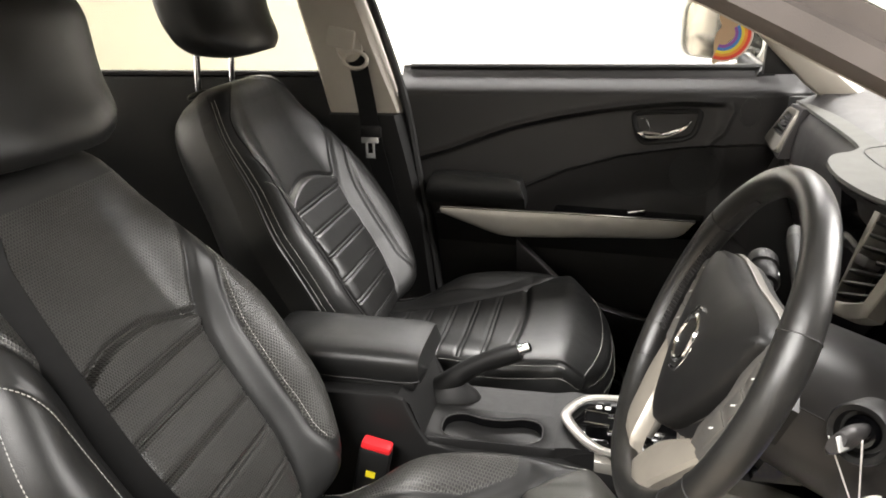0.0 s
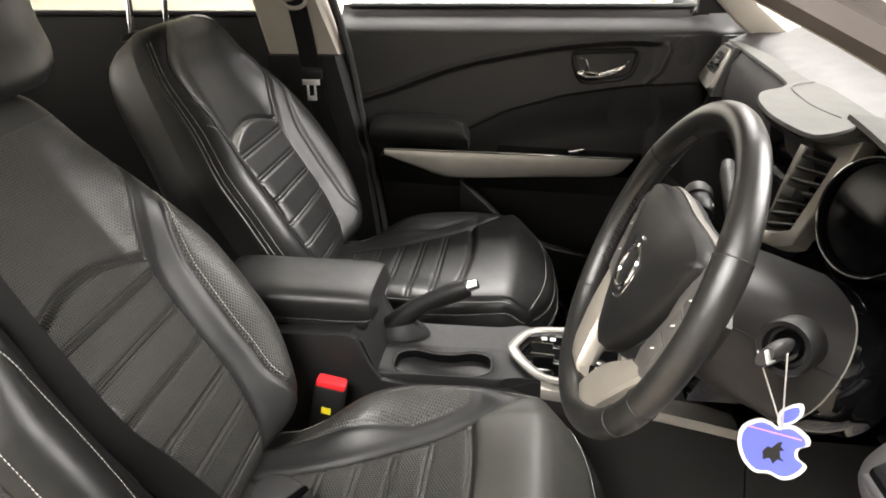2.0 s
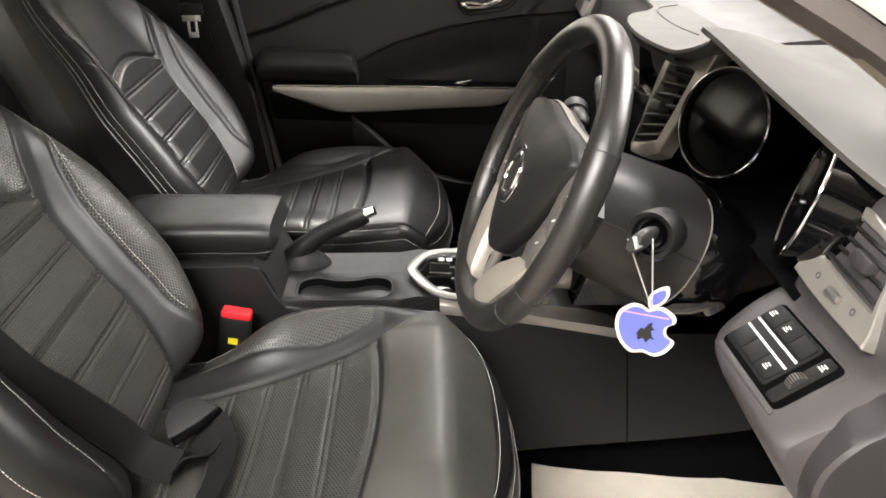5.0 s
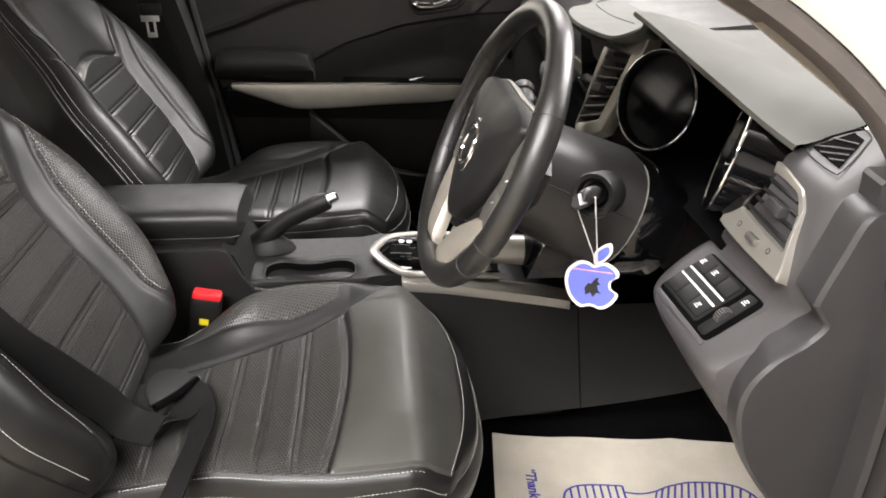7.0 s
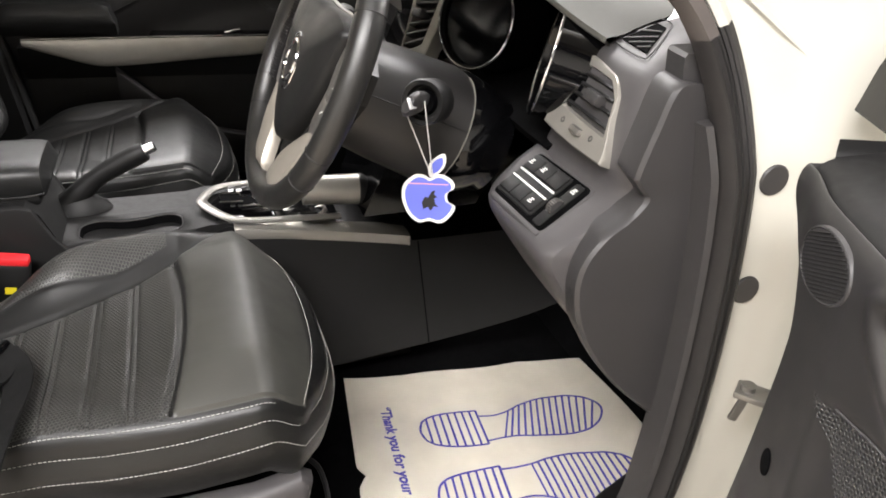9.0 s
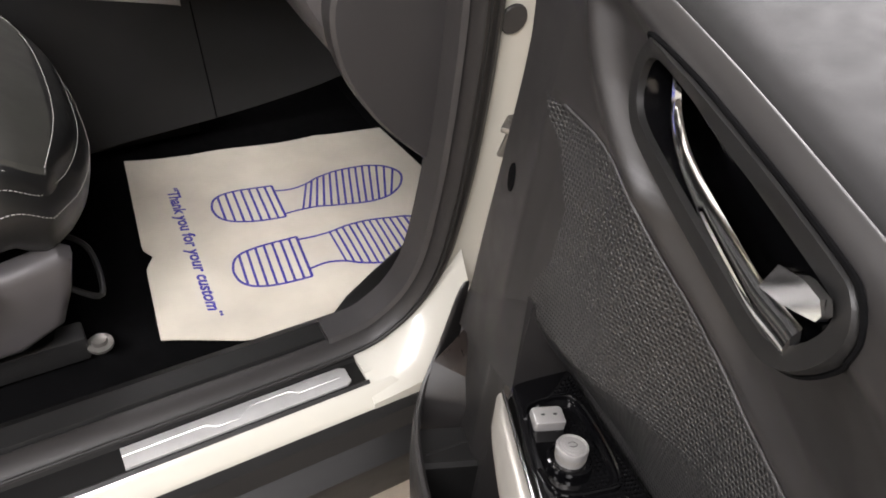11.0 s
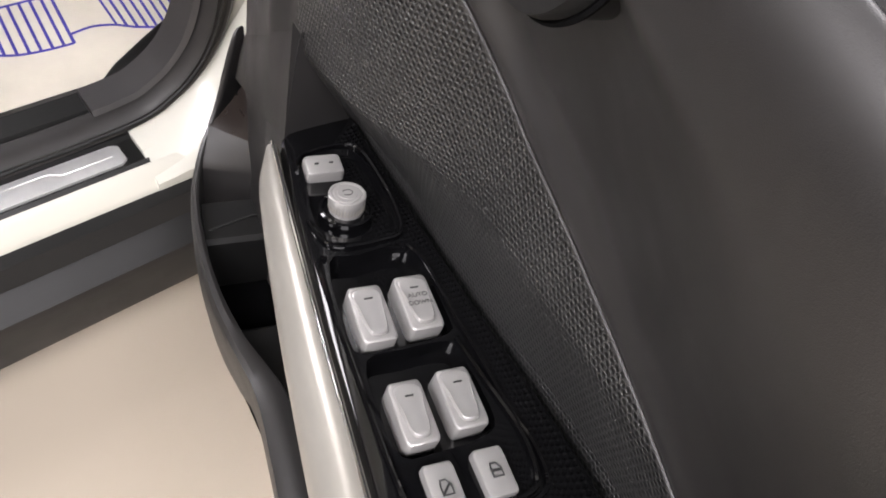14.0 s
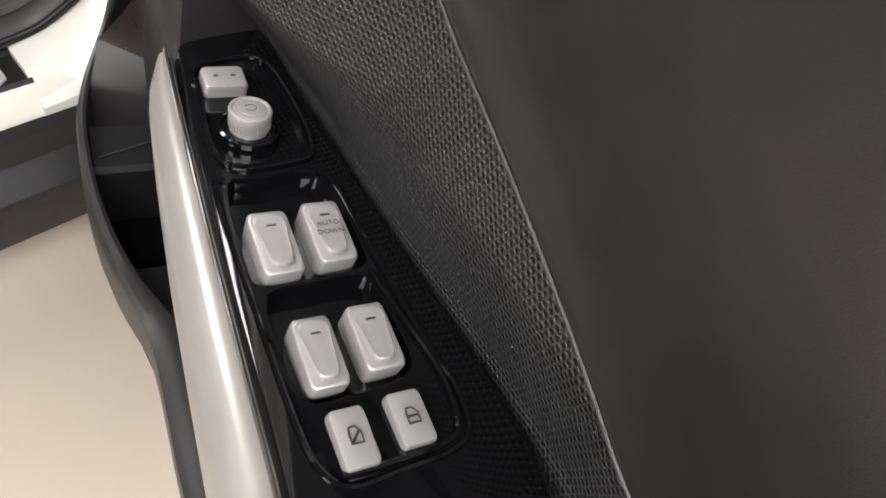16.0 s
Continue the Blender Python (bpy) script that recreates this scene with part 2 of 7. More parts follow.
def smooth_line(pts, n, closed=False):
    """A Catmull-Rom line through the points."""
    P = [Vector(p) for p in pts]
    k = len(P)
    out = []
    spans = k if closed else k - 1
    for i in range(spans):
        if closed:
            a, b, c, d = P[(i - 1) % k], P[i], P[(i + 1) % k], P[(i + 2) % k]
        else:
            a, b, c, d = P[max(i - 1, 0)], P[i], P[i + 1], P[min(i + 2, k - 1)]
        for s in range(n):
            t = s / n
            out.append(0.5 * ((2 * b) + (c - a) * t + (2 * a - 5 * b + 4 * c - d) * t * t + (3 * b - a - 3 * c + d) * t ** 3))
    if not closed:
        out.append(P[-1])
    return out


def tube(pts, r, n=10, closed=False, flat=1.0, up=None):
    """A round or flattened bar along a line."""
    P = [Vector(p) for p in pts]
    k = len(P)
    rings = []
    side = None
    for i in range(k):
        a = P[(i - 1) % k] if closed else P[max(i - 1, 0)]
        b = P[(i + 1) % k] if closed else P[min(i + 1, k - 1)]
        t = (b - a).normalized()
        ref = Vector(up) if up is not None else (side if side is not None else (Vector((0, 0, 1)) if abs(t.z) < 0.9 else Vector((1, 0, 0))))
        if up is None and side is not None:
            n1 = (side - t * side.dot(t)).normalized()
        else:
            n1 = (ref - t * ref.dot(t)).normalized()
        side = n1
        n2 = t.cross(n1)
        rr = r[i] if isinstance(r, (list, tuple)) else r
        rings.append([P[i] + n1 * (rr * flat * math.cos(q)) + n2 * (rr * math.sin(q)) for q in (2 * math.pi * j / n for j in range(n))])
    bm = bmesh.new()
    vs = grid_faces(bm, rings, close_u=True, close_v=closed)
    if not closed:
        bm.faces.new(vs[0][::-1])
        bm.faces.new(vs[-1])
    return bm


def disc(r, depth, n=32, bevel=0.0):
    """A cylinder along +Z from 0 to depth."""
    return prism([(r * math.cos(2 * math.pi * i / n), r * math.sin(2 * math.pi * i / n)) for i in range(n)], depth, r=bevel)


def rounded(w, h, r, n=5):
    """The outline of a rounded rectangle round the origin."""
    out = []
    for cx, cy, a0 in ((w / 2 - r, h / 2 - r, 0), (-w / 2 + r, h / 2 - r, 90), (-w / 2 + r, -h / 2 + r, 180), (w / 2 - r, -h / 2 + r, 270)):
        for i in range(n + 1):
            a = radians(a0 + 90 * i / n)
            out.append((cx + r * math.cos(a), cy + r * math.sin(a)))
    return out


def lathe(profile, n=32):
    """A turned body round +Z from (radius, z) points."""
    return loft([[Vector((r * math.cos(2 * math.pi * j / n), r * math.sin(2 * math.pi * j / n), z)) for j in range(n)] for r, z in profile])


def axes(o, ex, ey):
    """The pose with its X along ex, its Y near ey."""
    ex = Vector(ex).normalized()
    ez = ex.cross(Vector(ey)).normalized()
    ey = ez.cross(ex)
    m = Matrix((ex, ey, ez)).transposed().to_4x4()
    m.translation = Vector(o)
    return m


def join(*bms):
    out = bmesh.new()
    for b in bms:
        me = bpy.data.meshes.new("tmp")
        b.to_mesh(me)
        b.free()
        out.from_mesh(me)
        bpy.data.meshes.remove(me)
    return out


def lerp(a, b, t):
    return a + (b - a) * t


def curve(keys, t):
    """A smooth value through (t, value) keys that never overshoots them."""
    if t <= keys[0][0]:
        return keys[0][1]
    if t >= keys[-1][0]:
        return keys[-1][1]
    n = len(keys)
    k = next(i for i in range(1, n) if t <= keys[i][0]) - 1
    (t0, v0), (t1, v1) = keys[k], keys[k + 1]
    h, d = t1 - t0, (v1 - v0) / (t1 - t0)

    def tangent(i):
        if i == 0 or i == n - 1:
            return 0.0 if n == 2 else (keys[1][1] - keys[0][1]) / (keys[1][0] - keys[0][0]) if i == 0 else (keys[-1][1] - keys[-2][1]) / (keys[-1][0] - keys[-2][0])
        a = (keys[i][1] - keys[i - 1][1]) / (keys[i][0] - keys[i - 1][0])
        b = (keys[i + 1][1] - keys[i][1]) / (keys[i + 1][0] - keys[i][0])
        return 0.0 if a * b <= 0 else 2 * a * b / (a + b)

    m0, m1, u = tangent(k), tangent(k + 1), (t - t0) / h
    return v0 * (1 + 2 * u) * (1 - u) ** 2 + m0 * h * u * (1 - u) ** 2 + v1 * u * u * (3 - 2 * u) + m1 * h * u * u * (u - 1)


def stitches(pts, lift, parent, r=0.0006, length=0.0036, gap=0.0020, name="stitching"):
    """A row of short threads along a line."""
    bm = bmesh.new()
    P = [Vector(p) for p in pts]
    d, on = 0.0, True
    seg = []
    for a, b in zip(P, P[1:]):
        L = (b - a).length
        if L < 1e-7:
            continue
        pos = 0.0
        while pos < L:
            need = (length if on else gap) - d
            step = min(need, L - pos)
            q0, q1 = a + (b - a) * (pos / L), a + (b - a) * ((pos + step) / L)
            if on:
                seg.append((q0, q1))
            pos += step
            d += step
            if d >= (length if on else gap) - 1e-9:
                if on and seg:
                    s, e = seg[0][0] + Vector(lift), seg[-1][1] + Vector(lift)
                    t = (e - s)
                    if t.length > 1e-5:
                        t.normalize()
                        n1 = t.orthogonal().normalized()
                        n2 = t.cross(n1)
                        va = [bm.verts.new(s + (n1 * math.cos(k) + n2 * math.sin(k)) * r) for k in (0, 2.09, 4.19)]
                        vb = [bm.verts.new(e + (n1 * math.cos(k) + n2 * math.sin(k)) * r) for k in (0, 2.09, 4.19)]
                        for k in range(3):
                            bm.faces.new((va[k], va[(k + 1) % 3], vb[(k + 1) % 3], vb[k]))
                        bm.faces.new(va[::-1])
                        bm.faces.new(vb)
                seg = []
                d, on = 0.0, not on
    return part(name, bm, THREAD, parent, kind="stuff")


# ---- showroom ----
solo("ground", box(-5, 5.5, -5, 5, -0.1, 0.0, 0), STUDIO_FLOOR, "plain beige showroom floor", "floor", kind="structure")
# walls toned to shape the light; west is white for the far mirror
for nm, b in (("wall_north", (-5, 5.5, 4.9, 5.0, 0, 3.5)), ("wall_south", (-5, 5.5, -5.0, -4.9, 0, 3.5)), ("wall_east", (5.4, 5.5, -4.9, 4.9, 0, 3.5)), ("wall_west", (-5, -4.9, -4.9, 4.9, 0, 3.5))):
    solo(nm, box(*b, 0), STUDIO_WALL if nm in ("wall_north", "wall_west") else UNSEEN_FILL if nm == "wall_south" else UNSEEN_DIM, "plain cream-white showroom wall" if nm in ("wall_north", "wall_west") else "unseen light grey wall that bounces fill light" if nm == "wall_south" else "unseen grey wall that keeps reflections dark", "wall", kind="structure")
solo("ceiling", box(-5, 5.5, -5, 5, 3.5, 3.6, 0), UNSEEN_CEIL, "unseen dark ceiling that keeps reflections low", "ceiling", kind="structure")

# ---- car body ----
body = thing("car_body", "pearl white car body shell with black door seals", "car body", kind="structure")


def along_opening(n=10):
    """The driver's door opening, in x and z, from the sill round the front post to the roof."""
    pts = [(-0.75, 0.40), (0.0, 0.40), (0.5, 0.402), (0.78, 0.405), (0.865, 0.43), (0.915, 0.50), (0.932, 0.62), (0.938, 0.80), (0.930, 0.96), (0.905, 1.09), (0.86, 1.175), (0.765, 1.255), (0.62, 1.334), (0.45, 1.412), (0.2, 1.475), (-0.1, 1.49)]
    return [Vector((p[0], 0, p[1])) for p in smooth_line([(x, z, 0) for x, z in pts], n) for p in [(p.x, p.y)]]


OPENING = along_opening()


def side_y(p):
    """How far out the body side lies at a height."""
    return -0.752 - 0.012 * curve([(0.4, 0), (0.7, 1), (1.0, 1), (1.2, 0.2)], p.z) + curve([(1.0, 0), (1.2, 0.045), (1.48, 0.16)], p.z)


def around(profile, y0=0.0, a=0, b=None):
    """Sweeps (outward, outboard) points round the opening."""
    rings = []
    P = OPENING[a:b]
    for i, p in enumerate(P):
        t = (P[min(i + 1, len(P) - 1)] - P[max(i - 1, 0)]).normalized()
        nrm = Vector((t.z, 0, -t.x))
        rings.append([Vector((p.x, side_y(p) + y0, p.z)) + nrm * u + Vector((0, -v, 0)) for u, v in profile])
    return loft(rings, closed=True, caps=True)


kp = next(i for i, p in enumerate(OPENING) if p.z > 1.13)
# above the dash the same seal switches to the colour that holds its sheen
for bounds, mat, word in (((0, kp + 1), SEAL, "black rubber door seal"), ((kp, None), SEAL_SHEEN, "upper door seal, painted paler for its sheen")):
    part("seal", around([(-0.004, -0.012), (0.008, -0.004), (0.010, 0.010), (0.004, 0.022), (-0.008, 0.024), (-0.014, 0.012), (-0.012, -0.004)], a=bounds[0], b=bounds[1]), mat, body, word)
    part("seal", around([(0.010, -0.006), (0.024, -0.004), (0.026, 0.010), (0.018, 0.016), (0.011, 0.012)], a=bounds[0], b=bounds[1]), mat if bounds[0] == 0 else PEARL, body, word if bounds[0] == 0 else "pearl white painted pillar edge")
for u0, v0 in ((-0.007, 0.0245), (0.0005, 0.0235), (0.0145, 0.0135), (0.0215, 0.0115)):
    part("seal_lip", around([(u0 - 0.0013, v0 - 0.002), (u0, v0 + 0.0016), (u0 + 0.0013, v0 - 0.002)], a=0, b=kp + 1), RUBBER, body, "raised lip of the door seal")
part("post_trim", around([(-0.026, -0.03), (-0.022, 0.004), (-0.016, 0.008), (-0.010, -0.006), (-0.010, -0.03)], a=30, b=next(i for i, p in enumerate(OPENING) if p.z > 1.06)), PLASTIC_GREY, body, "dark grey trim beside the seal")
k0 = next(i for i, p in enumerate(OPENING) if p.x > 0.80)
part("body_side", around([(0.024, -0.03), (0.024, -0.004), (0.030, -0.001), (0.075, 0.001), (0.105, 0.010), (0.140, 0.040), (0.170, 0.062), (0.20, 0.068), (0.20, -0.03)], a=k0), PEARL, body, "pearl white painted front post")
for gx, gz in ((0.983, 0.989), (0.983, 0.857)):
    m = axes((gx, -0.7645, gz), (1, -0.04, 0), (0, 0, 1))
    part("grommet", xform(lathe([(0.017, -0.004), (0.017, 0.001), (0.0155, 0.0025), (0.004, 0.003), (0.0, 0.003)], 24), m), PLASTIC_GREY, body, "round grey rubber plug in the post")
# check strap bracket
chk = join(xform(box(-0.012, 0.030, -0.014, 0.014, -0.004, 0.004, 0.002), pose(0.962, -0.826, 0.766, 0, 0, -50)), xform(box(-0.005, 0.005, -0.003, 0.003, -0.040, 0.004, 0.002), pose(0.955, -0.832, 0.765, 12, 8, -30)), xform(lathe([(0.008, 0), (0.008, 0.006), (0.0, 0.007)], 12), Matrix.Translation((0.962, -0.826, 0.770))))
part("check_strap", chk, SILVER_DARK, body, "small dull metal door check strap")
# front wing and bonnet side beyond the post
part("wing", loft([[(1.10, -0.84, z), (1.9, -0.80, z), (1.9, -0.3, z), (1.14, -0.3, z)] for z in (0.45, 0.8, 0.98, 1.03)]), PEARL, body, "pearl white front wing")

# sill, seen with the door open: trim, step plate, paint, cladding
S0, S1 = -0.75, 0.845


def strip(profile, x0=S0, x1=S1):
    return loft([[Vector((x, y, z)) for y, z in profile] for x in np.linspace(x0, x1, 12)])


part("sill_trim", strip([(-0.70, 0.30), (-0.70, 0.408), (-0.715, 0.418), (-0.742, 0.416), (-0.748, 0.405), (-0.748, 0.30)], x1=0.83), PLASTIC, body, "black plastic inner sill trim")
part("step_trim", strip([(-0.748, 0.30), (-0.748, 0.385), (-0.768, 0.383), (-0.771, 0.3785), (-0.806, 0.3785), (-0.809, 0.382), (-0.818, 0.376), (-0.818, 0.30)], x1=0.815), PLASTIC, body, "black plastic step trim")
plate = prism([(0.50, -0.8045), (0.785, -0.8045), (0.793, -0.7995), (0.793, -0.7785), (0.785, -0.7735), (0.50, -0.7735)], 0.004, Matrix.Translation((0, 0, 0.3785)), 0.0012)
pl = part("step_plate", plate, STEEL, body, "brushed steel step plate with embossed lines")
emb = tube([Vector((x, y, 0.3828)) for x, y in ((0.50, -0.786), (0.60, -0.786), (0.612, -0.794), (0.64, -0.794), (0.66, -0.782), (0.71, -0.782), (0.722, -0.790), (0.78, -0.790))], 0.0007, 6)
part("embossed_line", emb, STEEL, pl)
part("sill_paint", strip([(-0.814, 0.30), (-0.814, 0.379), (-0.822, 0.374), (-0.832, 0.356), (-0.835, 0.345), (-0.835, 0.30)], x1=0.86), PEARL, body, "pearl white painted sill edge")
part("corner_paint", loft([[Vector((x, -0.748, 0.37)), Vector((x, -0.760, 0.385 + h)), Vector((x, -0.80, 0.385 + h * 0.6)), Vector((x, -0.835, 0.360 + h * 0.3)), Vector((x, -0.835, 0.30)), Vector((x, -0.748, 0.30))] for x, h in ((0.812, 0.0), (0.83, 0.004), (0.87, 0.02), (0.92, 0.06), (0.97, 0.14))]), PEARL, body, "pearl white sill corner")
part("cladding", strip([(-0.832, 0.26), (-0.832, 0.348), (-0.850, 0.345), (-0.862, 0.322), (-0.858, 0.316), (-0.866, 0.312), (-0.888, 0.296), (-0.890, 0.285), (-0.870, 0.18), (-0.60, 0.16), (-0.60, 0.26)], x1=1.05), PLASTIC, body, "grey-black plastic sill cladding")
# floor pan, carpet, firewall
part("carpet", box(-0.75, 1.22, -0.705, 0.72, 0.24, 0.312, 0.01), CARPET_AND_SHADE, body, "black carpet on the car floor")
part("toe_board", loft([[Vector((x, y, z)) for x, z in ((1.12, 0.30), (1.30, 0.52), (1.34, 0.52), (1.34, 0.28))] for y in (-0.72, 0.72)]), CARPET_AND_SHADE, body, "black carpeted toe board")
part("firewall", box(1.30, 1.34, -0.75, 0.75, 0.3, 1.10, 0.01), CARPET_AND_SHADE, body)
part("kick_panel", loft([[Vector((x, y, z)) for x, y in ((0.945, -0.725), (0.97, -0.710), (1.28, -0.70), (1.28, -0.75), (0.96, -0.745))] for z in (0.33, 0.62, 1.06)]), PLASTIC, body, "dark plastic kick panel")
cover = [(0.79, -0.742), (0.80, -0.698), (0.845, -0.664), (0.90, -0.634), (0.955, -0.606), (1.04, -0.572), (1.20, -0.56), (1.20, -0.742)]
part("kick_cover", prism(cover, 0.085, Matrix.Translation((0, 0, 0.312)), 0.012, 3), PLASTIC, body, "black cover over the front end of the sill")
# roof and pillars
part("roof", box(-1.4, 0.62, -0.64, 0.64, 1.505, 1.53, 0.01), PEARL, body, "pearl white roof")
part("headlining", box(-1.4, 0.60, -0.62, 0.62, 1.48, 1.50, 0.01), ROOFLINING, body, "light grey headlining")
# windscreen pillars, by their lower edge
apil = [(1.10, 0.985), (1.0, 1.062), (0.885, 1.149), (0.757, 1.248), (0.622, 1.322), (0.514, 1.376), (0.42, 1.418)]
for sgn in (-1, 1):
    rings, skin, lining = [], [], []
    for i, (x, z) in enumerate(apil):
        a, b = apil[max(i - 1, 0)], apil[min(i + 1, len(apil) - 1)]
        t = Vector((b[0] - a[0], 0, b[1] - a[1])).normalized()
        up = Vector((-t.z, 0, t.x)) if t.x > 0 else Vector((t.z, 0, -t.x))
        y = sgn * (lerp(0.735, 0.60, (z - 1.0) / 0.42) if z > 1.0 else 0.735)
        o = Vector((x, y, z - curve([(1.15, 0), (1.25, 0.006)], z) if sgn < 0 else z + curve([(1.12, 0), (1.28, 0.03)], z)))
        inn = Vector((0, -sgn, 0))
        rings.append([o - inn * (0.016 if sgn < 0 else 0), o + inn * 0.022 + up * 0.004, o + inn * 0.048 + up * 0.03, o + inn * 0.052 + up * 0.052, o + inn * 0.03 + up * 0.064, o + up * 0.062])
        skin.append([o - inn * 0.010 + up * 0.030, o - inn * 0.002 + up * 0.066, o - inn * 0.022 + up * 0.062, o - inn * 0.042 + up * 0.038])
        lining.append([o - inn * 0.044 + up * 0.037, o - inn * 0.044 + up * 0.030, o - inn * 0.040 + up * 0.022, o - inn * 0.041 + up * 0.014, o - inn * 0.034 + up * 0.005, o - inn * 0.018 + up * 0.001, o - inn * 0.010 + up * 0.028])
    part("pillar_trim", loft(rings), BEIGE_TRIM, body, "warm grey windscreen pillar trim")
    part("pillar", loft(skin), PEARL if sgn < 0 else RUBBER, body, "windscreen pillar")
    part("pillar_seal", loft(lining[3:]), SEAL_SHEEN if sgn < 0 else RUBBER, body, "ribbed seal along the windscreen pillar")
# far B pillar: light upper cover, black lower cover
part("pillar_cover", loft([[Vector((x1, 0.705 - dy, z)), Vector((x1 - 0.012, 0.685 - dy, z)), Vector((x0 + 0.012, 0.685 - dy, z)), Vector((x0, 0.705 - dy, z)), Vector((x0, 0.76 - dy, z)), Vector((x1, 0.76 - dy, z))] for x1, x0, z, dy in ((-0.033, -0.228, 1.072, 0.0), (-0.075, -0.25, 1.20, 0.02), (-0.113, -0.273, 1.345, 0.055), (-0.15, -0.30, 1.48, 0.10))]), BEIGE_TRIM, body, "warm grey cover of the middle pillar")
part("pillar_cover", loft([[Vector((x1, 0.70, z)), Vector((x1 - 0.02, 0.67, z)), Vector((x0 + 0.01, 0.67, z)), Vector((x0, 0.70, z)), Vector((x0, 0.76, z)), Vector((x1, 0.76, z))] for x1, x0, z in ((0.08, -0.16, 0.32), (0.03, -0.19, 0.80), (-0.01, -0.222, 0.98), (-0.031, -0.228, 1.07))]), PLASTIC, body, "black lower cover of the middle pillar")
part("kick_panel", box(0.815, 1.28, 0.735, 0.752, 0.30, 1.115, 0.003), PLASTIC, body, "dark plastic far kick panel")
part("weather_strip", tube(smooth_line([(0.075, 0.69, 0.36), (0.035, 0.695, 0.70), (0.0, 0.70, 0.92), (-0.028, 0.70, 1.10), (-0.075, 0.675, 1.28), (-0.12, 0.62, 1.45)], 6), 0.011, 8), RUBBER, body, "black door seal")
part("rear_glass", box(-1.35, -0.235, 0.712, 0.716, 1.165, 1.46, 0), TINT, body, "cream tinted rear side glass").visible_shadow = False
# far rear door and window line
part("rear_panel", box(-1.35, -0.225, 0.70, 0.77, 0.35, 1.160, 0.015), PLASTIC, body, "black rear door panel")
part("window_strip", box(-1.35, -0.235, 0.705, 0.725, 1.160, 1.172, 0.003), RUBBER, body, "black window strip")
part("side_rail", box(-1.35, 0.60, 0.60, 0.66, 1.45, 1.51, 0.02), ROOFLINING, body)
part("rear_bulkhead", box(-1.45, -1.35, -0.75, 0.75, 0.3, 1.0, 0.02), CARPET_AND_SHADE, body)
part("rear_pillar", box(-1.40, -1.22, 0.60, 0.74, 1.1, 1.5, 0.02), ROOFLINING, body)
# near side behind the driver's seat: middle pillar and rear door, never faced by the camera
part("pillar", box(-0.42, -0.26, -0.75, -0.69, 0.35, 1.46, 0.02), PLASTIC, body)
part("rear_door_near", box(-1.35, -0.42, -0.75, -0.69, 0.35, 1.16, 0.015), PLASTIC, body)

# rear bench, in the dark behind the front seats
bench = thing("bench_seat", "black leather rear bench seat", "seat")
part("cushion", box(-1.15, -0.62, -0.64, 0.64, 0.33, 0.64, 0.05, 4), LEATHER, bench)
part("backrest", xform(box(-0.08, 0.08, -0.64, 0.64, 0.0, 0.55, 0.05, 4), pose(-1.18, 0, 0.60, 0, -22, 0)), LEATHER, bench)
part("sill_far", box(-0.75, 1.0, 0.70, 0.80, 0.24, 0.47, 0.01), PLASTIC, body, "black far sill")
part("floor_edge", box(-0.75, 1.25, 0.66, 0.72, 0.30, 0.45, 0.01), CARPET_AND_SHADE, body)


# ---- front seats ----
def groove(d, width, deep):
    return -deep * math.exp(-((d / width) ** 2))


def step(a, b, x):
    t = min(1.0, max(0.0, (x - a) / (b - a)))
    return t * t * (3 - 2 * t)


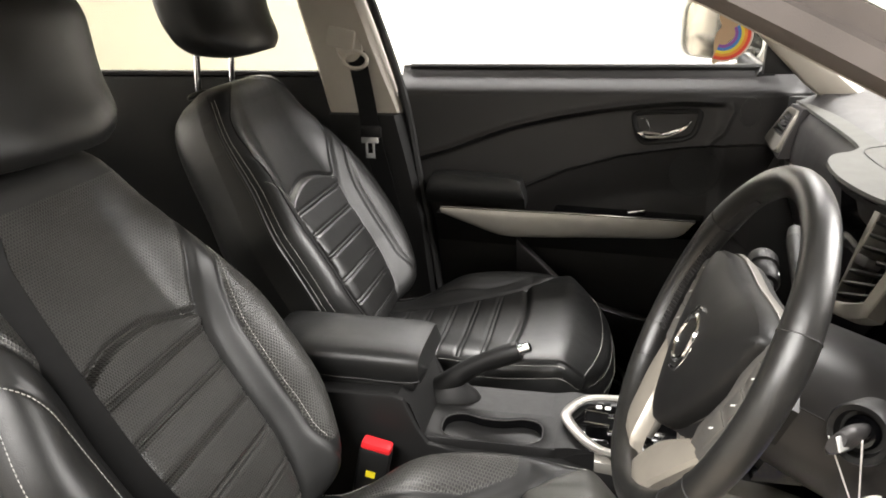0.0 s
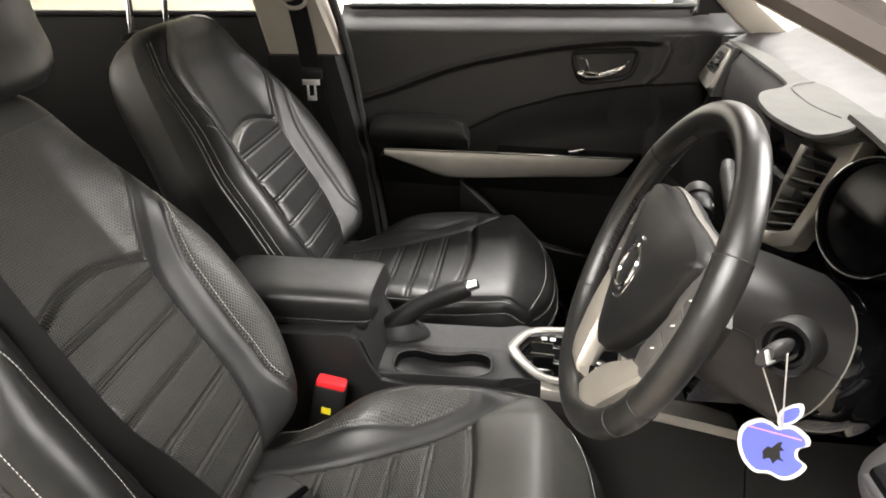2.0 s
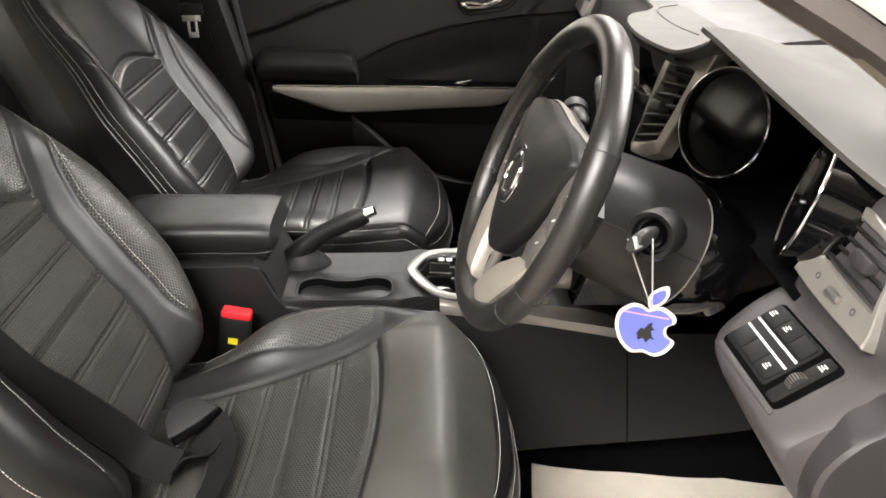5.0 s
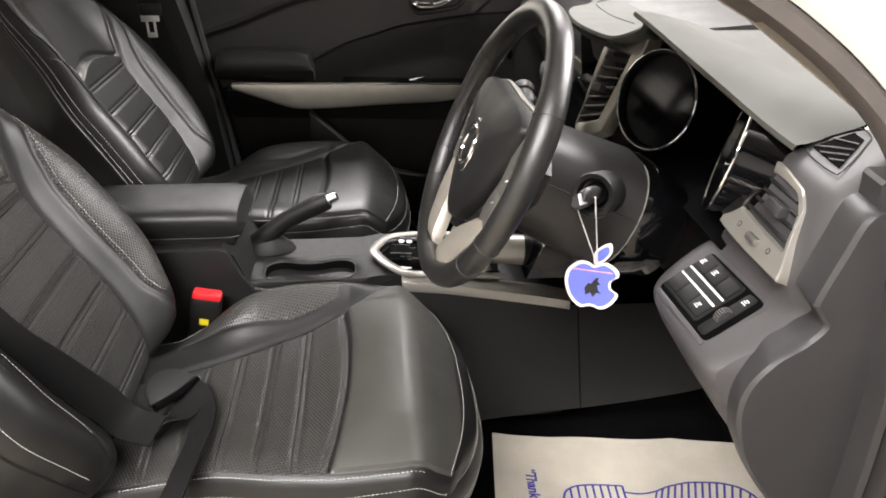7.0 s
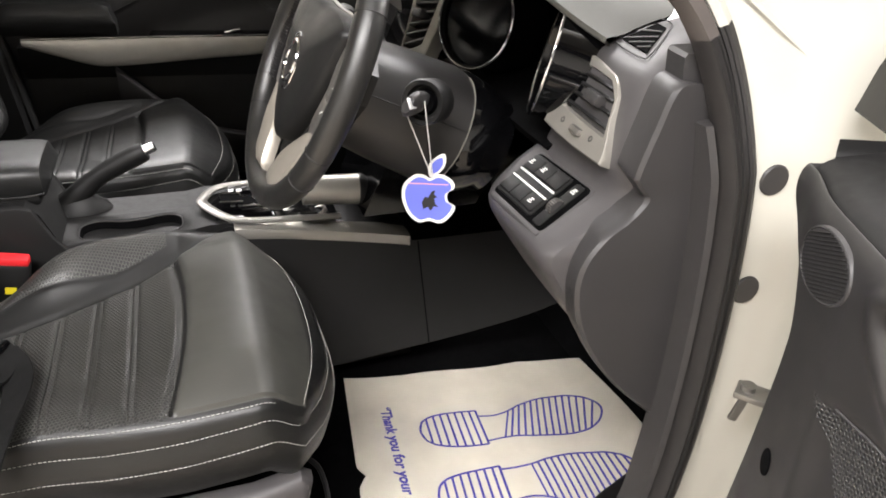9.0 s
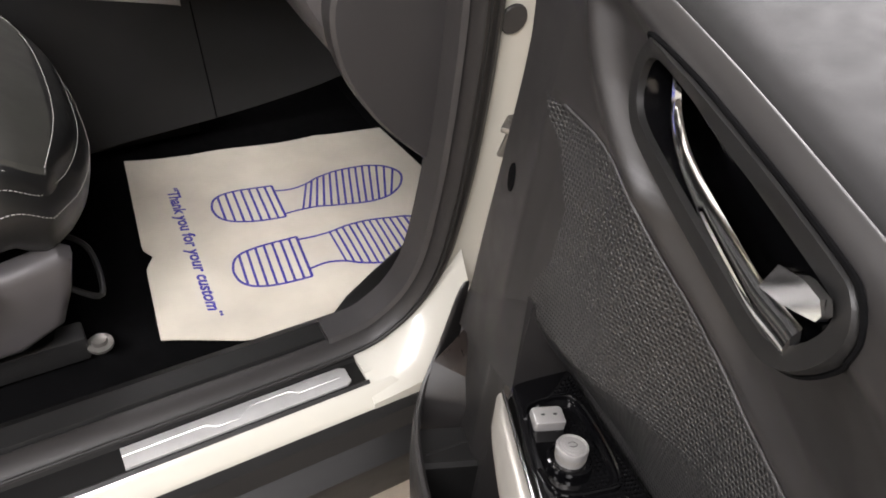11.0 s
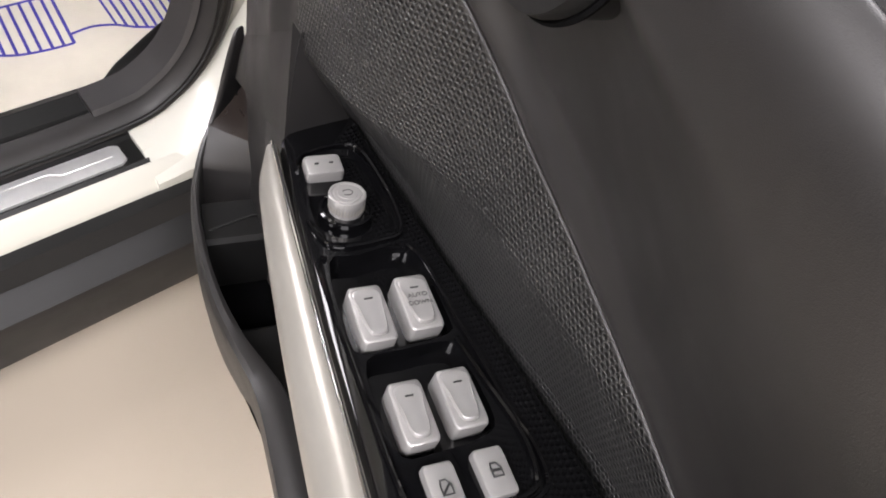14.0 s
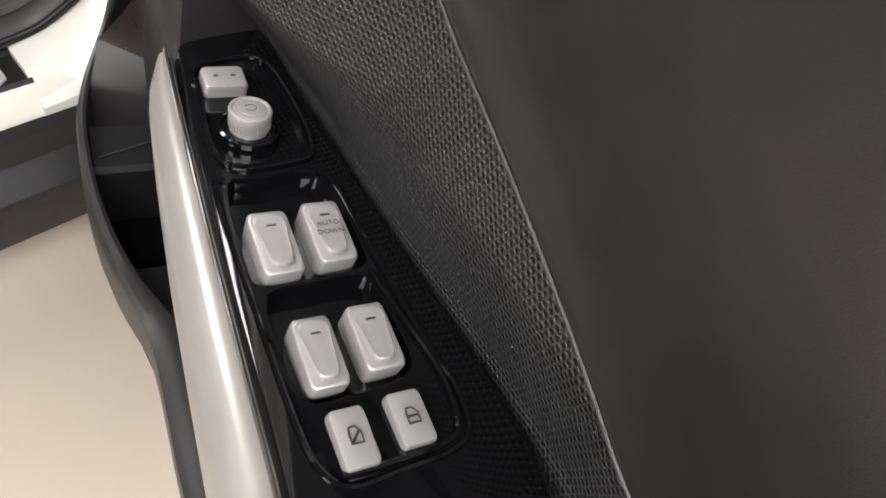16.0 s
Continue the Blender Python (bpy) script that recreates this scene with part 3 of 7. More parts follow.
def front_seat(name, y0, inner, label, perforated, head_z, dx):
    """A front seat. inner: +1 where the car's middle lies towards +y."""
    seat = thing(name, label, "car seat", group="front seats", at=(0.1, y0, 0.32))
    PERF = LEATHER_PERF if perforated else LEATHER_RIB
    # backrest: a padded shield along the reclined line
    rec = radians(29.5)
    up, fw = Vector((-math.sin(rec), 0, math.cos(rec))), Vector((math.cos(rec), 0, math.sin(rec)))
    B = Vector((0.035 + dx, y0, 0.635))
    L = 0.625

    def width(v):
        return curve([(0, 0.195), (0.10, 0.232), (0.26, 0.264), (0.46, 0.262), (0.66, 0.222), (0.83, 0.188), (0.91, 0.166), (0.96, 0.145), (1.0, 0.11)], v)

    def seam1(v):
        return curve([(0, 0.44), (0.14, 0.47), (0.33, 0.455), (0.46, 0.465), (0.60, 0.60), (0.74, 0.87), (0.83, 1.08), (1.0, 1.25)], v)

    def seam2(v):
        return curve([(0, 1.05), (0.03, 0.94), (0.07, 0.80), (0.18, 0.65), (0.32, 0.625), (0.455, 0.635), (0.55, 0.70), (0.655, 0.89), (0.70, 1.02), (0.76, 1.2), (1.0, 1.3)], v)

    def arch(u):
        return 0.60 - 0.05 * (u / 0.5) ** 2

    ribs = [0.06, 0.146, 0.235, 0.328, 0.416, 0.505]

    def back_front(u, v):
        a = abs(u)
        env = max(0.0, 1 - a ** 7) ** (1 / 3.0) * max(0.0, 1 - abs(2 * v - 1) ** 14) ** (1 / 3.0)
        d = 0.045
        d += 0.070 * step(0.40, 0.90, a) * curve([(0, 0.75), (0.3, 1.0), (0.6, 0.8), (0.85, 0.25), (1, 0)], v)
        d += 0.012 * math.sin(math.pi * min(1, v / 0.5)) * (1 - step(0.35, 0.5, a))
        d += 0.020 * curve([(0.8, 0), (1, 1)], v)
        w = width(v)
        fade = 1 - step(0.80, 0.97, a)
        d += groove((a - seam1(v)) * w * 0.8, 0.0050, 0.006) * fade
        d += groove((a - seam2(v)) * w * 0.8, 0.0045, 0.004) * fade
        if a < seam1(v) - 0.01:
            d += groove((v - arch(u)) * L, 0.005, 0.006)
            d += 0.007 * step(0.0, 0.02, arch(u) - v)
            if v < arch(u) - 0.01:
                for rv in ribs:
                    d += groove((v - rv) * L, 0.0022, 0.0028) + groove((v - rv - 0.013) * L, 0.0022, 0.0028)
        return d * env

    nu, nv = 150, 250
    us = [math.sin(math.pi / 2 * (2 * j / nu - 1)) * 0.5 + 0.5 * (2 * j / nu - 1) for j in range(nu + 1)]
    vv = [i / nv for i in range(nv + 1)]
    us[0], us[-1] = -1, 1
    bm = bmesh.new()
    uvl = bm.loops.layers.uv.new("UVMap")
    pts = [[B + up * (v * L) + Vector((0, u * width(v), 0)) + fw * back_front(u, v) for u in us] for v in vv]

    def which(i, j):
        u, v = abs(us[j] + us[j + 1]) / 2, vv[i]
        if u < seam1(v) - 0.005 and v < 0.90:
            return 1
        if seam2(v) + 0.01 < u < 0.93 and 0.1 < v < 0.74 and (us[j] > 0) == (inner > 0):
            return 1
        return 0

    vs = grid_faces(bm, pts, mats=which)
    bk = [[B + up * (v * L) + Vector((0, u * width(v), 0)) - fw * (0.115 * max(0.0, 1 - abs(u) ** 5) ** 0.4 * max(0.0, 1 - abs(2 * v - 1) ** 10) ** 0.4) for u in us[::4] + [1]] for v in vv[::6] + [1]]
    grid_faces(bm, bk)
    for f in bm.faces:
        for lp in f.loops:
            q = lp.vert.co - B
            lp[uvl].uv = (q.y, q.dot(up))
    back = part("backrest", bm, [LEATHER, PERF], seat, "padded backrest with perforated middle")

    def on_back(u, v, out=0.0008):
        return B + up * (v * L) + Vector((0, u * width(v), 0)) + fw * (back_front(u, v) + out)

    for s in (-1, 1):
        stitches([on_back(s * 0.955, v) for v in np.linspace(0.06, 0.95, 200)], (0, 0, 0), back)
        stitches([on_back(s * (seam2(v) + 0.025), v) for v in np.linspace(0.12, 0.66, 160)], (0, 0, 0), back)
        if not perforated:
            stitches([on_back(s * 0.975, v) for v in np.linspace(0.06, 0.95, 200)], (0, 0, 0), back)
            crest = [on_back(s * curve([(0.06, 0.80), (0.5, 0.83), (0.7, 0.86), (0.86, 0.88), (0.94, 0.74), (0.985, 0.45)], v), v, 0.0004) for v in np.linspace(0.06, 0.985, 90)]
            part("piping", tube(crest, 0.0016, 6), LEATHER, back)
    for s in (-1, 1):
        pipe = tube([on_back(s * 0.985, v, 0.0) for v in np.linspace(0.03, 0.97, 80)], 0.0032, 6)
        part("piping", pipe, LEATHER, back)
    # headrest on two posts
    top = B + up * L * 0.985
    hx = top.x + 0.022 + (0.038 if y0 < 0 else 0.0)
    posts = []
    for s in (-1, 1):
        posts.append(part("headrest_post", tube([top + Vector((-0.03, s * 0.075, -0.05)), Vector((hx - 0.035, y0 + s * 0.075, head_z + 0.05))], 0.0065, 12), CHROME, seat, "chrome headrest post"))
        col = xform(lathe([(0.021, 0.0), (0.021, 0.006), (0.016, 0.011), (0.010, 0.012)], 20), Matrix.Translation(top + Vector((-0.025, s * 0.075, -0.004))) @ pose(0, 0, 0, 0, -20, 0) @ Matrix.Diagonal((1, 1.3, 1, 1)))
        part("post_collar", col, PLASTIC, seat, "black plastic collar")
    rings = []
    for i in range(25):
        v = i / 24
        w = curve([(0, 0.132), (0.2, 0.164), (0.7, 0.172), (1, 0.142)], v)
        e = max(0.0, 1 - abs(2 * v - 1) ** 6) ** 0.35
        ring = []
        for j in range(40):
            a = 2 * math.pi * j / 40
            cx, cy = math.cos(a), math.sin(a)
            ex = abs(cx) ** 0.62 * (1 if cx > 0 else -1)
            ey = abs(cy) ** 0.62 * (1 if cy > 0 else -1)
            bow = 0.020 * (1 - ey * ey) if cx > 0 else 0.0
            ring.append(Vector((hx + 0.012 - 0.10 * v + (0.060 * ex + bow) * (0.35 + 0.65 * e) + (0.03 * step(0.3, 0.9, v)), y0 + w * ey * (0.55 + 0.45 * e), head_z - 0.010 + 0.215 * v)))
        rings.append(ring)
    hd = part("headrest", loft(rings), LEATHER, seat, "plain black leather headrest")
    stitches([rings[i][10] * 0.9965 + Vector((rings[i][12].x, rings[i][12].y, rings[i][12].z)) * 0.0035 + Vector((0, 0.0006, 0)) for i in range(2, 23)], (0, 0, 0), hd)
    # cushion
    X0, X1 = 0.02 + dx, 0.566 + dx
    W = 0.232

    def cw(v):
        return W * curve([(0, 0.76), (0.33, 0.83), (0.5, 0.93), (0.66, 0.985), (0.78, 0.99), (0.88, 0.96), (0.95, 0.90), (1.0, 0.76)], v)

    def cseam(v):
        return curve([(0, 0.17), (0.24, 0.30), (0.46, 0.47), (0.60, 0.59), (0.72, 0.76), (0.84, 0.99), (0.9, 1.12), (1, 1.3)], v)

    def arc2(u):
        return 0.625 + 0.03 * (1 - (min(abs(u), 0.95) / 0.75) ** 2)

    cribs = [0.16, 0.25, 0.345, 0.437, 0.527]

    def cside(u, v):
        """Where the bolster seam runs; the cushion's door-ward edge has none."""
        return cseam(v) if u > 0 else 3.0

    def cush(u, v):
        a = abs(u)
        env = max(0.0, 1 - a ** 9) ** (1 / 3.0) * max(0.0, 1 - v ** 16) ** (1 / 2.6)
        cs = min(cseam(v), 0.66)
        h = 0.030 + ((0.066 if perforated else 0.044) if u > 0 else 0.010) * step(0.0, 0.75, (a - cs) / (1 - cs)) * curve([(0, 0.0), (0.18, 0.30), (0.40, 0.95), (0.62, 0.65), (0.80, 0.15), (0.9, 0.0), (1, 0)], v)
        h -= (0.052 if u > 0 else 0.015) * (1 - step(0.0, 0.36, v)) * step(0.45, 0.9, a)
        h += (0.018 if perforated else 0.004) * math.sin(math.pi * step(0.5, 1.0, v)) * (1 - step(0.6, 0.95, a))
        w = cw(v)
        h += groove((a - cside(u, v)) * w * 0.75, 0.0050, 0.005) * (1 - step(0.80, 0.97, a))
        h += (1 if u > 0 else 0) * groove((a - max(0.62, cseam(v) + 0.14)) * w, 0.0045, 0.003) * step(0.08, 0.16, v) * (1 - step(0.5, 0.66, v))
        if a < min(cside(u, v) - 0.01, 0.93):
            h += groove((v - arc2(u)) * 0.53, 0.006, 0.007)
            h += 0.006 * step(0.0, 0.03, v - arc2(u))
            if v < arc2(u) - 0.015:
                for rv in cribs:
                    h += groove((v - rv) * 0.53, 0.0023, 0.003) + groove((v - rv - 0.017) * 0.53, 0.0023, 0.003)
        return h * env

    nu, nv = 150, 220
    us = [math.sin(math.pi / 2 * (2 * j / nu - 1)) * 0.5 + 0.5 * (2 * j / nu - 1) for j in range(nu + 1)]
    vv = [math.sin(math.pi / 2 * i / nv) * 0.6 + 0.4 * i / nv for i in range(nv + 1)]

    def at(u, v, out=0.0):
        bow = 0.0 if v < 0.8 else -0.040 * (v - 0.8) / 0.2 * abs(u) ** 3
        return Vector((lerp(X0, X1, v) + bow, y0 + u * cw(v), 0.622 + 0.060 * min(v, 0.85) - 0.045 * step(0.80, 1.0, v) + cush(u, v) + out))

    bm = bmesh.new()
    uvl = bm.loops.layers.uv.new("UVMap")

    def which2(i, j):
        u, v = abs(us[j] + us[j + 1]) / 2, vv[i]
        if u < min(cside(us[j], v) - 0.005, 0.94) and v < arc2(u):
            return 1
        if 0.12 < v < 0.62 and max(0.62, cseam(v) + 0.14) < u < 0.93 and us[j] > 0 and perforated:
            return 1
        # front panel takes the leather with its sheen painted in
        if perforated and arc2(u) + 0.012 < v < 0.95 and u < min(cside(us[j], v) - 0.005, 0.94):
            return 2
        return 0

    grid_faces(bm, [[at(u, v) for u in us] for v in vv], mats=which2)
    for f in bm.faces:
        for lp in f.loops:
            lp[uvl].uv = (lp.vert.co.x, lp.vert.co.y)
    cu = part("cushion", bm, [LEATHER, PERF, LEATHER_SHEEN], seat, "padded cushion with perforated middle")
    for s in (-1, 1):
        stitches([at(s * 0.965, v, 0.0008) for v in np.linspace(0.12, 0.86, 160)], (0, 0, 0), cu)
    stitches([at(u, 0.963 - 0.02 * u * u, 0.0008) for u in np.linspace(-0.93, 0.93, 120)], (0, 0, 0), cu)
    # side band of the cushion
    rim = [at(-1, v) for v in np.linspace(0.02, 0.93, 40)] + [at(u, 1.0) for u in np.linspace(-0.95, 0.95, 30)] + [at(1, v) for v in np.linspace(0.93, 0.02, 40)]
    cen = Vector((0.28 + dx, y0, 0))
    band = []
    for k, (inset, dz) in enumerate(((0.0, 0.0), (-0.005, -0.014), (-0.008, -0.030), (-0.006, -0.050), (0.000, -0.072), (0.010, -0.088), (0.03, -0.095))):
        row = []
        for p in rim:
            o = Vector((p.x - cen.x, p.y - cen.y, 0)).normalized()
            row.append(p - o * inset + Vector((0, 0, dz)))
        band.append(row)
    bm = bmesh.new()
    grid_faces(bm, band)
    sb = part("side_band", bm, LEATHER, seat, "leather band round the cushion")
    for k, off in ((0, 0.0012), (2, 0.0012)):
        row = []
        for p in band[k]:
            o = Vector((p.x - cen.x, p.y - cen.y, 0)).normalized()
            row.append(p + o * off)
        stitches(row, (0, 0, 0), sb)
    # plastic side skirt with its lever on the door side
    o = -inner
    ys = y0 + o * 0.200
    prof = [(-0.12, 0.47), (-0.06, 0.60), (0.05, 0.575), (0.25, 0.548), (0.44, 0.548), (0.50, 0.560), (0.515, 0.548), (0.505, 0.50), (0.485, 0.445), (0.43, 0.415), (0.05, 0.40), (-0.10, 0.42)]
    sk = prism([(x, z) for x, z in prof], 0.03, axes((dx, ys, 0), (1, 0, 0), (0, 0, 1)) @ Matrix.Diagonal((1, 1, -o * -1 if o > 0 else 1, 1)), 0.016, 4)
    # the fascia's paler grey puts the skirt's sheen into its colour
    skirt = part("skirt", sk, FASCIA, seat, "dark grey plastic side cover")
    zlev = tube(smooth_line([(0.14 + dx, ys + o * 0.040, 0.487), (0.25 + dx, ys + o * 0.044, 0.512), (0.36 + dx, ys + o * 0.044, 0.530), (0.425 + dx, ys + o * 0.040, 0.534)], 6), [0.010, 0.014, 0.016, 0.016, 0.017, 0.017, 0.018, 0.018, 0.018, 0.018, 0.018, 0.018, 0.018, 0.018, 0.018, 0.017, 0.015, 0.012, 0.006], 12, flat=0.8)
    lev = part("height_lever", zlev, PLASTIC_GREY, skirt, "long black height lever with grip ribs")
    for k in range(3):
        part("grip_rib", box(0.385 + dx + 0.008 * k, 0.389 + dx + 0.008 * k, ys + o * 0.045 - 0.016, ys + o * 0.045 + 0.016, 0.519, 0.548, 0.0015), PLASTIC, skirt)
    # runners and frame
    for s in (-1, 1):
        r = part("runner", box(-0.05, 0.50, y0 + s * 0.17 - 0.018, y0 + s * 0.17 + 0.018, 0.325, 0.37, 0.004), RUBBER, seat, "black seat runner")
        part("runner_bolt", xform(lathe([(0.018, 0), (0.018, 0.004), (0.011, 0.006), (0.010, 0.013), (0.0, 0.014)], 18), Matrix.Translation((0.515, y0 + s * 0.185, 0.345))), SILVER_DARK, seat, "dull steel floor bolt")
    part("frame", box(0.0, 0.47, y0 - 0.19, y0 + 0.19, 0.37, 0.55, 0.02), CARPET_AND_SHADE, seat)
    loop = tube(smooth_line([(0.49, y0 + o * 0.10, 0.50), (0.535, y0 + o * 0.12, 0.47), (0.535, y0 + o * 0.20, 0.455), (0.50, y0 + o * 0.21, 0.49)], 6), 0.004, 8)
    part("slide_bar", loop, PLASTIC, seat, "black wire slide bar")
    return seat, on_back, at


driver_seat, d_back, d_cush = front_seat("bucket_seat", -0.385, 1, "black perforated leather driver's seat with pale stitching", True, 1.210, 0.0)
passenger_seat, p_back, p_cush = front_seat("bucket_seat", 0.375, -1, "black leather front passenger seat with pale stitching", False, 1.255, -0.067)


# ---- dashboard ----
dash = thing("dashboard", "dark grey dashboard with round gauges and silver vents", "dashboard", at=(1.0, 0, 0.7))


def across(profile, ys, bulge=lambda y: 0.0):
    return loft([[Vector((x + bulge(y) * (1 if x < 1.0 else 0), y, z)) for x, z in profile] for y in ys])


main = [(1.25, 0.68), (1.25, 1.12), (1.05, 1.140), (0.93, 1.132), (0.885, 1.112), (0.862, 1.080), (0.850, 1.02), (0.862, 0.95), (0.885, 0.90), (0.905, 0.84), (0.945, 0.74), (1.0, 0.68)]
part("main_body", across([p for a, b in zip(main, main[1:] + main[:1]) for p in (a, ((a[0] * 0.5 + b[0] * 0.5), (a[1] + b[1]) / 2))], np.linspace(-0.16, 0.70, 16)), PLASTIC_GREY, dash, "dark grey dashboard body")
part("gauge_bay", across([(1.25, 0.68), (1.25, 1.10), (0.99, 1.13), (0.955, 1.11), (0.95, 0.96), (0.90, 0.90), (0.93, 0.72), (1.0, 0.68)], (-0.60, -0.40, -0.16)), GLOSS, dash, "deep black gauge bay")

# top pad: one skin with its front lip running over the centre hood and up into the pointed gauge brow
LIP_LINE = smooth_line([(0.880, 0.70, 1.112), (0.872, 0.45, 1.118), (0.868, 0.22, 1.118), (0.845, 0.148, 1.120), (0.806, 0.114, 1.120), (0.783, 0.045, 1.121), (0.779, -0.05, 1.121), (0.798, -0.140, 1.121), (0.815, -0.172, 1.130), (0.828, -0.205, 1.148), (0.815, -0.250, 1.172)], 8) + smooth_line([(0.785, -0.290, 1.184), (0.791, -0.325, 1.178), (0.797, -0.370, 1.170), (0.806, -0.445, 1.157), (0.833, -0.505, 1.132), (0.858, -0.545, 1.110), (0.880, -0.576, 1.094)], 8)


def top_z(x, y):
    return 1.124 + 0.012 * step(-0.60, -0.45, y) * (1 - step(-0.22, -0.1, y)) - 0.045 * step(1.05, 1.28, x)


rows = []
for k in range(26):
    t = k / 25
    row = []
    for p in LIP_LINE:
        x = lerp(p.x, 1.30, t)
        e = step(0.0, 0.34, t)
        row.append(Vector((x, p.y + 0.03 * t * step(-0.45, -0.58, p.y), lerp(p.z + 0.022 * t, top_z(x, p.y), e))))
    rows.append(row)
lip = [v + Vector((-0.002, 0, -0.005)) for v in rows[0]]
under = [[v + Vector((0.004, 0, -0.010)) for v in rows[0]], [v + Vector((0.035, 0, -0.016)) for v in rows[0]]]
bm = bmesh.new()
grid_faces(bm, [under[1], under[0], lip] + rows)
part("top_pad", bm, DASHTOP, dash, "grey soft top pad with gauge brow")
brow = [p for p in LIP_LINE if -0.58 < p.y < -0.20]
bm = bmesh.new()
grid_faces(bm, [[p + Vector((0.006, 0, -0.011)) for p in brow], [p + Vector((0.05, 0, -0.020)) for p in brow], [Vector((0.955, p.y, 1.105)) for p in brow]])
part("brow_lining", bm, PLASTIC, dash, "black lining under the gauge brow")
part("pad_seam", tube([Vector((p.x, p.y, lerp(1.121 + 0.022 * (p.x - 0.79) / 0.51, 1.124, step(0.0, 0.34, (p.x - 0.79) / 0.51)) + 0.0006)) for p in smooth_line([(0.90, 0.165, 0), (0.855, 0.13, 0), (0.846, 0.04, 0), (0.850, -0.02, 0), (0.862, -0.07, 0)], 6)], 0.0009, 6), PLASTIC, dash)
# centre: hooded display with its dark slot
hood = [p for p in LIP_LINE if -0.150 < p.y < 0.150]
bm = bmesh.new()
grid_faces(bm, [[p + Vector((0.002, 0, -0.010)) for p in hood], [p + Vector((0.008, 0, -0.020)) for p in hood], [p + Vector((0.040, 0, -0.034)) for p in hood], [p + Vector((0.052, 0, -0.075)) for p in hood]])
part("display_hood", bm, PLASTIC_GREY, dash, "grey hood over the centre display")
part("display", across([(0.832, 1.10), (0.846, 0.975), (0.90, 0.975), (0.90, 1.10)], (-0.07, 0.15)), GLOSS, dash, "dark centre display")
part("centre_panel", loft([[Vector((x, y, z)) for y, z in ((-w, z), (w, z))] + [Vector((x + 0.22, w, z)), Vector((x + 0.22, -w, z))] for x, z, w in ((0.835, 0.985, 0.145), (0.79, 0.90, 0.13), (0.745, 0.78, 0.12), (0.70, 0.67, 0.11))]), GLOSS, dash, "piano black centre stack")
for k in range(4):
    part("stack_button", xform(box(-0.02, 0.02, -0.008, 0.008, 0, 0.004, 0.0015), axes((0.786 - 0.012 * k, -0.06 + 0.04 * k, 0.893 - 0.02 * k), (0, 1, 0), (-0.45, 0, 1))), SILVER, dash)


def vent(name, corners, slats, lab, lever=True, inner=None):
    """A silver framed air vent between four corners (A top, B next round)."""
    A, Bc, C, D = [Vector(c) for c in corners]
    nrm = (Bc - A).cross(D - A).normalized()
    if nrm.x > 0:
        nrm = -nrm
    cen = (A + Bc + C + D) / 4

    def q(u, v, out=0.0):
        return (A * (1 - u) + Bc * u) * (1 - v) + (D * (1 - u) + C * u) * v + nrm * out

    def rnd(k, out, r=0.16):
        return [q(0.5 + a * k, 0.5 + b * k, out) for a, b in rounded(1, 1, r, 4)]

    if inner:
        outer_ring = [[A + (p - cen) * 0 + (q(0.5 + a * k, 0.5 + b * k, o) - A) for a, b in rounded(1, 1, 0.14, 4)] for k, o in ((1.0, -0.02), (1.0, 0.003), (0.975, 0.006)) for p in (cen,)]
        A, Bc, C, D = [Vector(c) for c in inner]
        bm = bmesh.new()
        grid_faces(bm, outer_ring + [rnd(1.04, 0.006, 0.10), rnd(1.0, 0.003, 0.10), rnd(0.99, -0.03, 0.10)], close_u=True)
        v = part(name, bm, SILVER, dash, lab)
        A, Bc, C, D = [cen_ + (p - cen_) * 1.16 for cen_ in [(A + Bc + C + D) / 4] for p in (A, Bc, C, D)]
    else:
        bm = bmesh.new()
        grid_faces(bm, [rnd(1.0, -0.01), rnd(1.0, 0.004), rnd(0.97, 0.007), rnd(0.87, 0.006), rnd(0.84, 0.002), rnd(0.83, -0.03)], close_u=True)
        v = part(name, bm, SILVER, dash, lab)
    bm = bmesh.new()
    vs = [bm.verts.new(p) for p in rnd(0.84, -0.028)]
    bm.faces.new(vs)
    part("vent_back", bm, CARPET_AND_SHADE, v)
    for k in range(slats):
        t = 0.13 + 0.74 * (k + 0.5) / slats
        e = (q(1, t) - q(0, t)).normalized()
        w = nrm * 0.010 + (q(0.5, 1) - q(0.5, 0)).normalized() * 0.004
        a, b = q(0.09, t, -0.004), q(0.91, t, -0.004)
        bm = bmesh.new()
        rows = []
        for p in (a, b):
            th = (q(0.5, 1) - q(0.5, 0)).normalized() * 0.0018
            rows.append([p + w + th, p - w + th, p - w - th, p + w - th])
        part("slat", loft(rows), PLASTIC, v)
        bm.free()
    if lever:
        c = q(0.5, 0.5, 0.004)
        part("lever", xform(box(-0.014, 0.014, -0.006, 0.006, -0.004, 0.010, 0.002), axes(c, q(1, 0.5) - q(0, 0.5), q(0.5, 1) - q(0.5, 0))), PLASTIC_GREY, v, "small black vent lever")
    return v


